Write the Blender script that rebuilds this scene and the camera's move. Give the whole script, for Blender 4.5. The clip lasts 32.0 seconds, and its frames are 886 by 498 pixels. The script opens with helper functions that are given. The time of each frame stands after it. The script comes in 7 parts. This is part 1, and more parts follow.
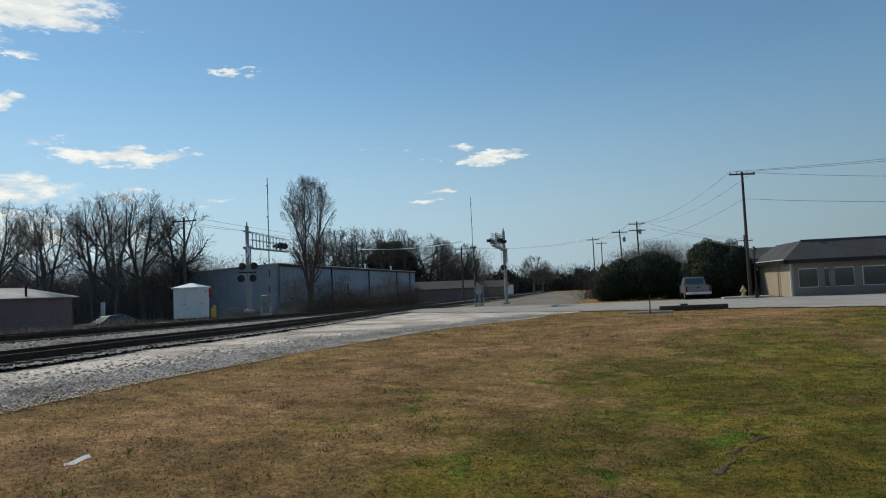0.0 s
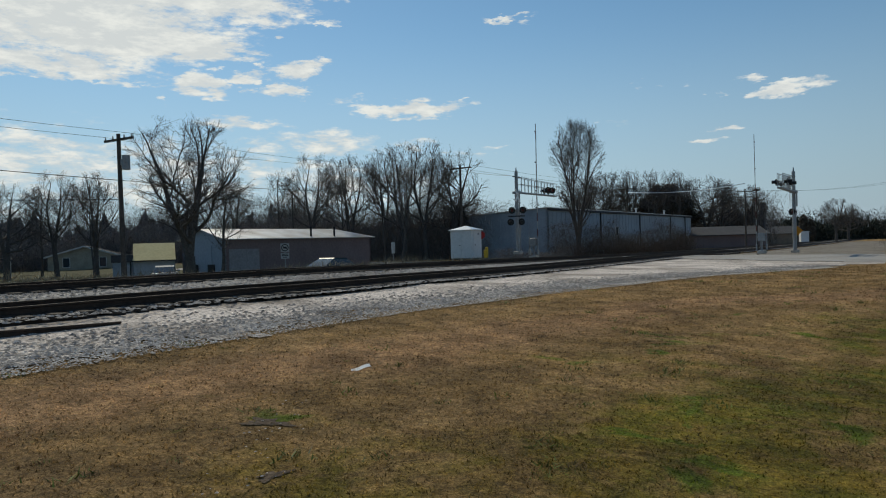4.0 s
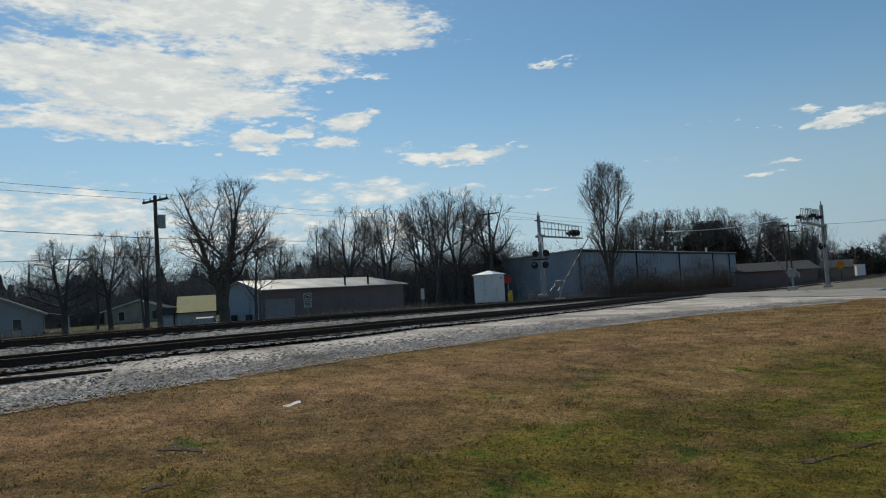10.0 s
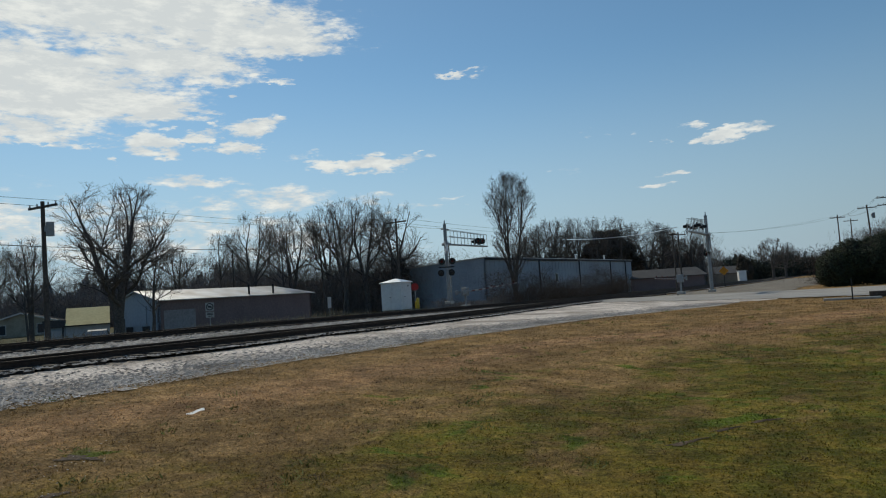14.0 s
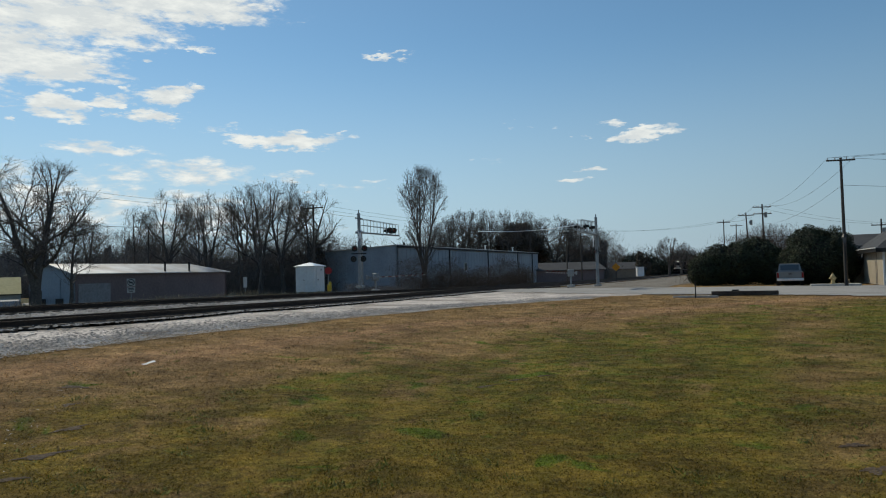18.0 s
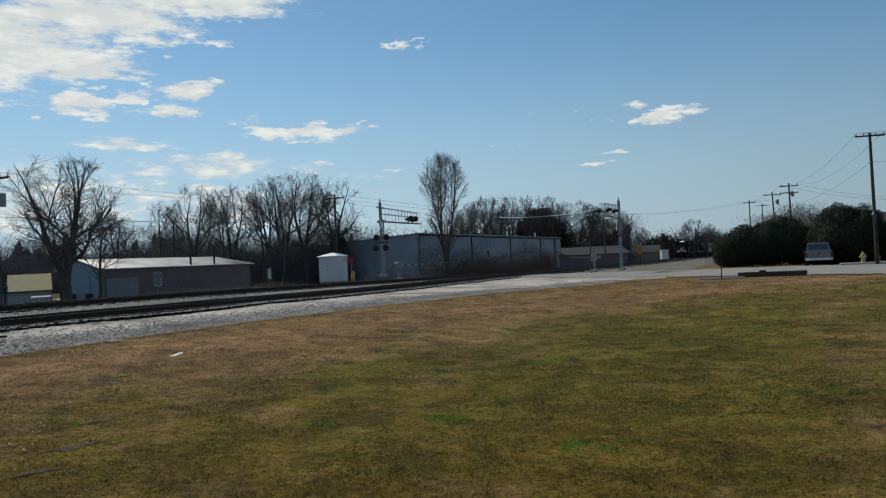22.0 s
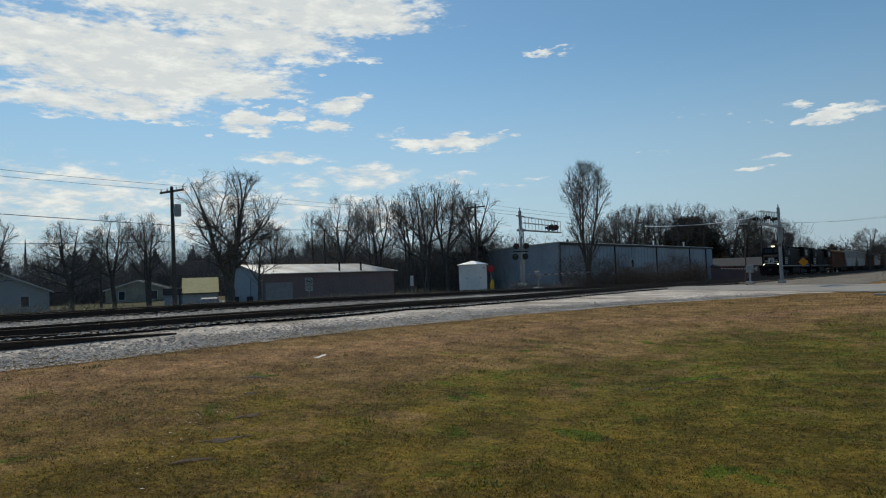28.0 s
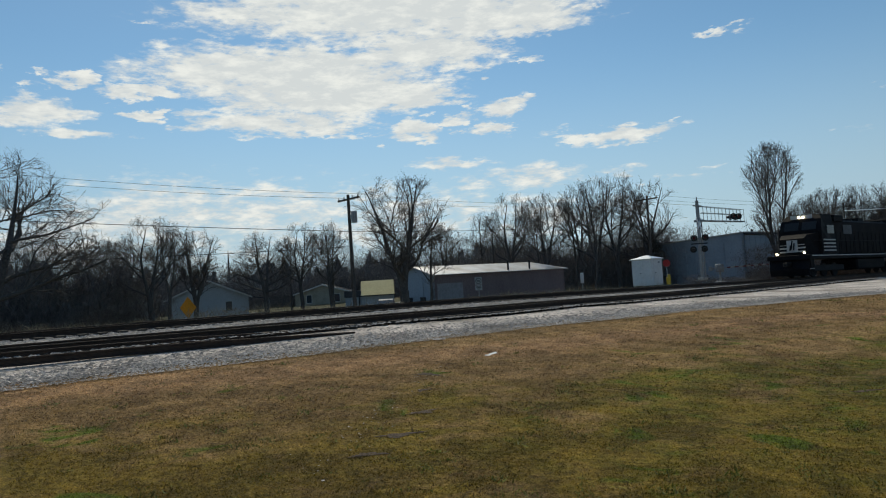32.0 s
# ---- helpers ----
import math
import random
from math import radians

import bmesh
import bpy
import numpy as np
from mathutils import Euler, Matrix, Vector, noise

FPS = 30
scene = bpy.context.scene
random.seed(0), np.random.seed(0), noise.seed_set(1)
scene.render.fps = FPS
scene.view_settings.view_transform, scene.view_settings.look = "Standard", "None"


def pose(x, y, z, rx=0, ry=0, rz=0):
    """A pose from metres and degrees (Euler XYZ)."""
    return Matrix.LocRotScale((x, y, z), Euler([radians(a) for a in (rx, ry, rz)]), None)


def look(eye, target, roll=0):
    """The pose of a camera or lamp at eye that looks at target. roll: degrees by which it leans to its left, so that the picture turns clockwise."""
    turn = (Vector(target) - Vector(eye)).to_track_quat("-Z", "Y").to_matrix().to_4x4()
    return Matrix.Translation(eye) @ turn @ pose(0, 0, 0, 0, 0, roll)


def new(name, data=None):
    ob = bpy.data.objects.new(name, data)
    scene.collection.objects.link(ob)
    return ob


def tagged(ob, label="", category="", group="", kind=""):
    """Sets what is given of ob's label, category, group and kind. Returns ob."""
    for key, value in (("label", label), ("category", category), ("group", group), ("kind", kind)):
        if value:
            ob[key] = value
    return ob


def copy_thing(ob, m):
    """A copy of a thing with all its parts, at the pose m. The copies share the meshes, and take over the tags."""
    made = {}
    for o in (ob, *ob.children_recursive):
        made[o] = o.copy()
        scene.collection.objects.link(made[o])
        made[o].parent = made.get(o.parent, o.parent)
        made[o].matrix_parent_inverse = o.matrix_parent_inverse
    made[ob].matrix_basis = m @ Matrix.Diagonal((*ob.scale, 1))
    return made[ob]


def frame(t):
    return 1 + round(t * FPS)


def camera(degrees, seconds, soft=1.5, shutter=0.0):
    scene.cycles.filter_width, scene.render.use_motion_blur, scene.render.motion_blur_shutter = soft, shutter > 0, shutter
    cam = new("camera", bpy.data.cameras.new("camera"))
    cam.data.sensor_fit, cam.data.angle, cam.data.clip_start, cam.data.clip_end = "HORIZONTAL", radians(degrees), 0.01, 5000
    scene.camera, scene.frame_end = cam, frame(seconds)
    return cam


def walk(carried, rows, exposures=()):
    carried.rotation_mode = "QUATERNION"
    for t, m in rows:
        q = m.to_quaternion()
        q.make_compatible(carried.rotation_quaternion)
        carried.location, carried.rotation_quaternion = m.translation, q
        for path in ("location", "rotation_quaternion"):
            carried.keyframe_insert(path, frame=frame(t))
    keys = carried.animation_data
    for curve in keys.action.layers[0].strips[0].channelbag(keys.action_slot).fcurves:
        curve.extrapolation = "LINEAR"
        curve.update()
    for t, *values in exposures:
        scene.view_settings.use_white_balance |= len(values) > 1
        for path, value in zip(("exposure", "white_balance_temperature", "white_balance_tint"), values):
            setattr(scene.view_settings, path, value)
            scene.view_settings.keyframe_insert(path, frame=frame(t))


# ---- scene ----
cam = camera(65.88, 32.0, soft=1.1)
ROWS = [
    (0, -3.633, 5.689, 1.592, 93.32, 2.57, -12.02),
    (0.5, -3.724, 5.716, 1.601, 92.45, 2.53, -6.9),
    (1, -3.852, 5.719, 1.598, 91.09, 2.45, 5.23),
    (1.5, -3.947, 5.722, 1.59, 89.31, 2.55, 8.54),
    (2, -3.931, 5.69, 1.581, 89.37, 2.53, 10.23),
    (2.5, -3.805, 5.604, 1.57, 89.52, 2.26, 13.05),
    (3, -3.634, 5.494, 1.554, 89.71, 1.66, 13.27),
    (3.5, -3.464, 5.386, 1.533, 89.41, 1.48, 10.68),
    (5.5, -2.48, 4.594, 1.615, 90.21, 1.68, 10.3),
    (6, -2.213, 4.617, 1.57, 90.78, 1.44, 12.44),
    (6.5, -1.943, 4.554, 1.54, 91.78, 1.69, 12.19),
    (7, -1.692, 4.484, 1.52, 92.7, 1.76, 11.05),
    (7.5, -1.483, 4.49, 1.502, 92.59, 1.2, 9.7),
    (8, -1.327, 4.523, 1.492, 92.77, 1.79, 7.42),
    (8.5, -1.228, 4.496, 1.498, 93.48, 2.14, 9.27),
    (9, -1.169, 4.439, 1.513, 93.09, 2.45, 10.29),
    (9.5, -1.134, 4.404, 1.519, 93.09, 3.06, 12.14),
    (10, -1.118, 4.396, 1.52, 93.39, 3.25, 14.8),
    (10.5, -1.112, 4.398, 1.518, 93.54, 3.42, 14.9),
    (11, -1.106, 4.438, 1.511, 93.33, 3.53, 13.0),
    (11.5, -1.1, 4.54, 1.494, 93.26, 3.33, 8.97),
    (12, -1.104, 4.665, 1.473, 93.38, 3.34, 7.5),
    (12.5, -1.113, 4.746, 1.459, 93.65, 3.36, 7.04),
    (13, -1.12, 4.77, 1.452, 93.6, 3.53, 6.57),
    (13.5, -1.119, 4.77, 1.45, 93.77, 3.84, 7.13),
    (15.5, -0.046, -0.075, 1.599, 91.75, 3.56, 6.3),
    (16, 0.012, -0.034, 1.61, 91.01, 2.57, 4.13),
    (16.5, 0.014, 0.033, 1.589, 90.95, 2.42, 4.66),
    (17, 0.039, 0.011, 1.593, 91.45, 2.26, 3.48),
    (17.5, 0.008, 0.013, 1.593, 91.7, 1.59, 0.99),
    (18, 0.011, -0.011, 1.597, 92.01, 1.53, 0.23),
    (18.5, 0.007, -0.004, 1.601, 92.07, 1.65, 0.42),
    (19, 0, 0, 1.6, 91.79, 1.78, 0.06),
    (19.5, 0.029, 0.017, 1.589, 91.36, 2.26, 0.15),
    (20, 0.031, -0.004, 1.596, 91.52, 2.5, 0.87),
    (20.5, 0.038, 0.005, 1.588, 91.58, 2.63, 1.01),
    (21, 0.037, 0.021, 1.592, 91.3, 2.73, 1.27),
    (21.5, 0.023, 0.016, 1.584, 91, 2.77, 1.72),
    (22, 0.023, 0.029, 1.581, 91.04, 2.79, 2.12),
    (22.5, 0.025, -0.005, 1.594, 90.87, 2.95, 2.71),
    (23, 0.026, 0.01, 1.602, 91.13, 3.01, 3.33),
    (23.5, 0.015, -0.007, 1.593, 91.41, 3.01, 3.63),
    (24, 0, -0.016, 1.585, 91.41, 2.82, 3.8),
    (24.5, -0.01, -0.004, 1.576, 91.38, 2.56, 4.36),
    (26.5, -0.082, -0.14, 1.563, 91.63, 3.12, 7.14),
    (27, 0.007, 0.055, 1.583, 92.11, 2, 9.64),
    (27.5, 0.1, 0.159, 1.564, 92.05, 1.71, 12.79),
    (28, 0.126, 0.155, 1.576, 92.26, 1.98, 13.89),
    (28.5, 0.153, 0.115, 1.586, 92.32, 2.23, 14.73),
    (29, 0.149, 0.116, 1.583, 92.22, 2.29, 15.27),
    (29.5, 0.147, 0.087, 1.573, 92.66, 2.23, 15.74),
    (30, 0.164, 0.101, 1.583, 93.09, 2.47, 16.42),
    (30.5, 0.165, 0.091, 1.574, 93.3, 2.58, 18.5),
    (31, 0.19, 0.099, 1.568, 93.17, 3.19, 20.61),
    (31.5, 0.094, 0.317, 1.539, 93.1, 3.51, 23.15),
    (32, 0.032, 0.444, 1.508, 92.88, 3.48, 28),
]

walk(cam, [(t, pose(x, y, z, rx, ry, rz)) for t, x, y, z, rx, ry, rz in ROWS],
     [(0.0, 0.15, 7250, 3), (1.0, 0.09, 7250, 3), (3.0, -0.07, 7250, 3), (6.0, -0.06, 7250, 3), (13.0, -0.1, 7200, 3), (16.0, 0.02, 7150, 3), (18.0, 0.04, 7150, 3), (21.0, -0.04, 7150, 3), (27.0, -0.03, 7200, 3), (32.0, -0.02, 7250, 3)])

# ---- world, sun ----
SUN_AZ, SUN_EL = -38.0, 44.0      # degrees right of +y, and above the horizon


def sky_dir(az, el):
    a, e = radians(az), radians(el)
    return Vector((math.sin(a) * math.cos(e), math.cos(a) * math.cos(e), math.sin(e)))


# clouds: azimuth, elevation, half width, half height (degrees), density
CLOUDS = [
    (-31.5, 22.6, 13.5, 2.6, 1.0), (-22.6, 21.0, 7.2, 1.6, 1.0), (-28.3, 19.2, 6.0, 1.5, 0.95), (-39.9, 17.9, 9.96, 1.83, 1.0), (-36.6, 16.2, 8.8, 1.9, 1.0),
    (-30.1, 15.5, 4.14, 0.79, 0.95), (-40.4, 13.9, 6.59, 0.92, 0.9), (-47.1, 18.5, 2.37, 1.52, 0.55), (-36.7, 13.2, 3.28, 0.43, 0.75), (-29.5, 12.8, 2.74, 0.81, 0.95),
    (-22.2, 14.3, 2.07, 0.77, 0.95), (-26.0, 13.6, 1.36, 0.41, 0.7), (-22.7, 12.6, 2.07, 0.41, 0.75), (-26.8, 10.0, 3.4, 0.41, 0.6), (-12.8, 11.1, 4.19, 0.6, 0.95),
    (-9.0, 11.4, 2.07, 0.23, 0.5), (-18.2, 11.9, 1.4, 0.32, 0.4), (-20.1, 8.4, 4.21, 0.94, 0.62), (-12.4, 8.2, 1.88, 0.42, 0.5), (-4.4, 17.8, 1.49, 0.22, 0.6),
    (-23.8, 16.7, 0.72, 0.22, 0.6), (-32.8, 11.5, 0.69, 0.18, 0.5), (-35.6, 12.5, 1.33, 0.31, 0.6), (-13.7, 21.3, 0.54, 0.26, 0.5), (-20.1, 17.9, 1.09, 0.31, 0.6),
    (-47.1, 13.4, 1.55, 0.47, 0.55), (-44.7, 6.6, 8.41, 1.16, 0.62), (-40.9, 8.0, 6.63, 0.6, 0.6), (-47.2, 5.0, 4.18, 1.22, 0.4), (-8.7, 7.2, 3.24, 0.19, 0.4),
    (-24.8, 7.9, 2.77, 1.16, 0.4), (-5.9, 7.8, 1.37, 0.18, 0.3), (15.9, 10.6, 2.68, 0.44, 0.95), (13.9, 11.7, 1.32, 0.27, 0.6), (11.8, 11.0, 0.54, 0.27, 0.6),
    (10.6, 7.2, 1.55, 0.18, 0.75), (12.6, 8.1, 1.43, 0.23, 0.6), (6.1, 12.1, 0.74, 0.18, 0.4), (9.1, 11.6, 0.45, 0.27, 0.25), (4.2, 9.1, 1.03, 0.23, 0.25),
    (-26.8, 9.8, 2.62, 0.37, 0.6), (-58.5, 14.1, 3.1, 1.02, 0.85), (-56.4, 12.6, 2.89, 0.49, 0.8), (-55.9, 16.6, 1.51, 0.48, 0.75), (-58.4, 15.8, 1.03, 0.23, 0.6),
    (-51.6, 15.8, 2.9, 0.54, 0.9), (-51.3, 14.1, 1.25, 0.38, 0.85), (-47.6, 13.9, 1.32, 0.69, 0.6), (-50.5, 20.7, 1.0, 0.24, 0.5), (-51.9, 18.1, 1.52, 0.32, 0.4),
    (-60.0, 17.0, 0.73, 0.3, 0.5), (-49.1, 18.8, 1.58, 1.03, 0.4), (-44.4, 7.0, 12.0, 1.08, 0.55), (-38.1, 7.7, 5.46, 0.56, 0.5), (-51.6, 6.0, 6.33, 0.86, 0.4),
    (-46, 6.2, 18, 3.4, 0.52), (-30, 5.4, 12, 2.4, 0.5), (-64, 5.5, 14, 3.0, 0.52), (-18, 5.0, 9, 1.6, 0.42),
]


def build_world():
    w = bpy.data.worlds.new("sky")
    scene.world = w
    w.use_nodes = True
    nt = w.node_tree
    nt.nodes.clear()
    N, L = nt.nodes.new, nt.links.new
    out, bg = N("ShaderNodeOutputWorld"), N("ShaderNodeBackground")
    sky = N("ShaderNodeTexSky")
    sky.sky_type, sky.sun_disc = "NISHITA", False
    sky.sun_elevation, sky.sun_rotation = radians(SUN_EL), radians(SUN_AZ)
    sky.air_density, sky.dust_density, sky.ozone_density = 1.0, 0.15, 2.6
    co = N("ShaderNodeTexCoord")

    def math_(op, a, b=None, c=None):
        n = N("ShaderNodeMath")
        n.operation = op
        for i, v in enumerate((a, b, c)):
            if v is None:
                continue
            if isinstance(v, (int, float)):
                n.inputs[i].default_value = v
            else:
                L(v, n.inputs[i])
        return n.outputs[0]

    def dot(v, d):
        n = N("ShaderNodeVectorMath")
        n.operation = "DOT_PRODUCT"
        L(v, n.inputs[0])
        n.inputs[1].default_value = d
        return n.outputs["Value"]

    # ragged edges: the direction is displaced by noise before the cloud shapes are laid out
    n1 = N("ShaderNodeTexNoise")
    n1.inputs["Scale"].default_value, n1.inputs["Detail"].default_value, n1.inputs["Roughness"].default_value = 6.0, 9.0, 0.6
    mp = N("ShaderNodeMapping")
    mp.inputs["Scale"].default_value = (1, 1, 3.2)
    L(co.outputs["Generated"], mp.inputs["Vector"])
    L(mp.outputs[0], n1.inputs["Vector"])
    nz = n1.outputs["Fac"]
    n2 = N("ShaderNodeTexNoise")
    n2.inputs["Scale"].default_value, n2.inputs["Detail"].default_value, n2.inputs["Roughness"].default_value = 24.0, 6.0, 0.62
    L(mp.outputs[0], n2.inputs["Vector"])
    n4 = N("ShaderNodeTexNoise")
    n4.inputs["Scale"].default_value, n4.inputs["Detail"].default_value, n4.inputs["Roughness"].default_value = 20.0, 5.0, 0.6
    L(mp.outputs[0], n4.inputs["Vector"])
    sw = N("ShaderNodeVectorMath")
    sw.operation = "SUBTRACT"
    L(n4.outputs["Color"], sw.inputs[0])
    sw.inputs[1].default_value = (0.5, 0.5, 0.5)
    mw = N("ShaderNodeVectorMath")
    mw.operation = "MULTIPLY"
    L(sw.outputs[0], mw.inputs[0])
    mw.inputs[1].default_value = (0.14, 0.14, 0.035)
    aw = N("ShaderNodeVectorMath")
    aw.operation = "ADD"
    L(co.outputs["Generated"], aw.inputs[0])
    L(mw.outputs[0], aw.inputs[1])
    way = aw.outputs[0]
    total = None
    for az, el, ra, re, dens in CLOUDS:
        d = sky_dir(az, el)
        right = Vector((math.cos(radians(az)), -math.sin(radians(az)), 0))
        up = right.cross(d)
        x = math_("DIVIDE", dot(way, right), math.tan(radians(ra)))
        y = math_("DIVIDE", dot(way, up), math.tan(radians(re)))
        r2 = math_("ADD", math_("MULTIPLY", x, x), math_("MULTIPLY", y, y))
        front = math_("GREATER_THAN", dot(co.outputs["Generated"], d), 0.5)
        v = math_("MULTIPLY", math_("MULTIPLY", math_("MAXIMUM", math_("SUBTRACT", 1.0, math_("MULTIPLY", r2, 0.5)), 0.0), dens), front)
        total = v if total is None else math_("MAXIMUM", total, v)
    n3 = N("ShaderNodeTexNoise")
    n3.inputs["Scale"].default_value, n3.inputs["Detail"].default_value, n3.inputs["Roughness"].default_value = 62.0, 5.0, 0.6
    L(mp.outputs[0], n3.inputs["Vector"])
    mixn = math_("ADD", math_("ADD", math_("MULTIPLY", nz, 1.1), math_("MULTIPLY", n2.outputs["Fac"], 1.7)), math_("MULTIPLY", n3.outputs["Fac"], 1.1))
    raw = math_("SUBTRACT", math_("ADD", math_("MULTIPLY", total, 1.45), mixn), 2.42)
    ramp = N("ShaderNodeMapRange")
    ramp.interpolation_type = "SMOOTHSTEP"
    ramp.inputs["From Min"].default_value, ramp.inputs["From Max"].default_value = -0.24, 0.62
    L(raw, ramp.inputs["Value"])
    has = N("ShaderNodeMapRange")
    has.inputs["From Min"].default_value, has.inputs["From Max"].default_value = 0.02, 0.3
    L(total, has.inputs["Value"])
    fac = math_("MULTIPLY", ramp.outputs[0], has.outputs[0])
    # thin blue-white haze low over the land
    sp = N("ShaderNodeSeparateXYZ")
    L(co.outputs["Generated"], sp.inputs[0])
    hf = N("ShaderNodeMapRange")
    hf.inputs["From Min"].default_value, hf.inputs["From Max"].default_value = -0.02, 0.34
    hf.inputs["To Min"].default_value, hf.inputs["To Max"].default_value = 0.9, 0.0
    hf.interpolation_type = "SMOOTHSTEP"
    L(sp.outputs[2], hf.inputs["Value"])
    tint = N("ShaderNodeMix")
    tint.data_type, tint.blend_type = "RGBA", "MULTIPLY"
    tint.inputs["Factor"].default_value = 1.0
    L(sky.outputs[0], tint.inputs["A"])
    tint.inputs["B"].default_value = SKY_TINT
    hz = N("ShaderNodeMix")
    hz.data_type = "RGBA"
    L(hf.outputs[0], hz.inputs["Factor"])
    L(tint.outputs["Result"], hz.inputs["A"])
    # the haze is brighter towards the sun
    sd = math_("MAXIMUM", math_("ADD", math_("MULTIPLY", dot(co.outputs["Generated"], sky_dir(SUN_AZ + 14, 0.0)), 0.8), 0.27), 0.45)
    hs = N("ShaderNodeVectorMath")
    hs.operation = "SCALE"
    hs.inputs[0].default_value = HAZE_COLOUR[:3]
    L(sd, hs.inputs["Scale"])
    L(hs.outputs[0], hz.inputs["B"])
    mixc = N("ShaderNodeMix")
    mixc.data_type = "RGBA"
    L(fac, mixc.inputs["Factor"])
    L(hz.outputs["Result"], mixc.inputs["A"])
    # thicker parts of the clouds stay a little greyer
    grey = N("ShaderNodeMix")
    grey.data_type = "RGBA"
    gr = N("ShaderNodeMapRange")
    gr.inputs["From Min"].default_value, gr.inputs["From Max"].default_value = 0.46, 0.66
    L(n2.outputs["Fac"], gr.inputs["Value"])
    L(gr.outputs[0], grey.inputs["Factor"])
    grey.inputs["A"].default_value, grey.inputs["B"].default_value = CLOUD_GREY, CLOUD_COLOUR
    L(grey.outputs["Result"], mixc.inputs["B"])
    L(mixc.outputs["Result"], bg.inputs["Color"])
    bg.inputs["Strength"].default_value = SKY_STRENGTH
    L(bg.outputs[0], out.inputs["Surface"])


CLOUD_COLOUR, CLOUD_GREY = (9.6, 10.0, 10.8, 1), (7.6, 8.2, 9.3, 1)
SKY_TINT = (0.82, 1.06, 1.18, 1)
HAZE_COLOUR = (4.65, 6.15, 8.4, 1)
SKY_STRENGTH = 0.085
build_world()
sun = new("sun", bpy.data.lights.new("sun", "SUN"))
sun.data.energy, sun.data.angle, sun.data.color = 2.6, radians(0.55), (1.0, 0.93, 0.82)
sun.matrix_world = look(sky_dir(SUN_AZ, SUN_EL) * 200, (0, 0, 0))


# ---- materials ----
def mat(name, base, rough=0.8, metal=0.0, noise_scale=8.0, vary=0.25, second=None, second_scale=1.2, second_amount=0.5, bump=0.0, bump_scale=40.0, spec=0.4, island=0.0, obj=0.0, emit=None):
    """A surface with grain and a second, larger stain; sizes in metres (object space)."""
    m = bpy.data.materials.new(name)
    m.use_nodes = True
    nt = m.node_tree
    N, L = nt.nodes.new, nt.links.new
    b = nt.nodes["Principled BSDF"]
    b.inputs["Roughness"].default_value, b.inputs["Metallic"].default_value = rough, metal
    b.inputs["Specular IOR Level"].default_value = spec
    geo = N("ShaderNodeNewGeometry")
    n1 = N("ShaderNodeTexNoise")
    n1.inputs["Scale"].default_value, n1.inputs["Detail"].default_value = noise_scale, 6
    L(geo.outputs["Position"], n1.inputs["Vector"])
    n2 = N("ShaderNodeTexNoise")
    n2.inputs["Scale"].default_value, n2.inputs["Detail"].default_value = second_scale, 4
    L(geo.outputs["Position"], n2.inputs["Vector"])
    mr = N("ShaderNodeMapRange")
    mr.inputs["From Min"].default_value, mr.inputs["From Max"].default_value = 0.3, 0.7
    mr.inputs["To Min"].default_value, mr.inputs["To Max"].default_value = 1 - vary, 1 + vary
    L(n1.outputs["Fac"], mr.inputs["Value"])
    mx = N("ShaderNodeMix")
    mx.data_type = "RGBA"
    r2 = N("ShaderNodeMapRange")
    r2.inputs["From Min"].default_value, r2.inputs["From Max"].default_value = 0.42, 0.68
    r2.inputs["To Max"].default_value = second_amount
    L(n2.outputs["Fac"], r2.inputs["Value"])
    L(r2.outputs[0], mx.inputs["Factor"])
    mx.inputs["A"].default_value = (*base, 1)
    mx.inputs["B"].default_value = (*(second or [c * 0.6 for c in base]), 1)
    hsv = N("ShaderNodeHueSaturation")
    L(mx.outputs["Result"], hsv.inputs["Color"])
    val = mr.outputs[0]
    for amount, src in ((island, geo.outputs["Random Per Island"]), (obj, None)):
        if amount:
            if src is None:
                src = N("ShaderNodeObjectInfo").outputs["Random"]
            k = N("ShaderNodeMapRange")
            k.inputs["To Min"].default_value, k.inputs["To Max"].default_value = 1 - amount, 1 + amount
            L(src, k.inputs["Value"])
            mu = N("ShaderNodeMath")
            mu.operation = "MULTIPLY"
            L(val, mu.inputs[0])
            L(k.outputs[0], mu.inputs[1])
            val = mu.outputs[0]
    L(val, hsv.inputs["Value"])
    L(hsv.outputs[0], b.inputs["Base Color"])
    if bump:
        n3 = N("ShaderNodeTexNoise")
        n3.inputs["Scale"].default_value, n3.inputs["Detail"].default_value = bump_scale, 5
        L(geo.outputs["Position"], n3.inputs["Vector"])
        bp = N("ShaderNodeBump")
        bp.inputs["Strength"].default_value, bp.inputs["Distance"].default_value = 1.0, bump
        L(n3.outputs["Fac"], bp.inputs["Height"])
        L(bp.outputs[0], b.inputs["Normal"])
    if emit:
        b.inputs["Emission Color"].default_value, b.inputs["Emission Strength"].default_value = (*emit[0], 1), emit[1]
    return m


def glass_mat(name, tint=(0.05, 0.06, 0.07), rough=0.06):
    m = bpy.data.materials.new(name)
    m.use_nodes = True
    b = m.node_tree.nodes["Principled BSDF"]
    b.inputs["Base Color"].default_value, b.inputs["Roughness"].default_value = (*tint, 1), rough
    b.inputs["Specular IOR Level"].default_value = 0.8
    return m


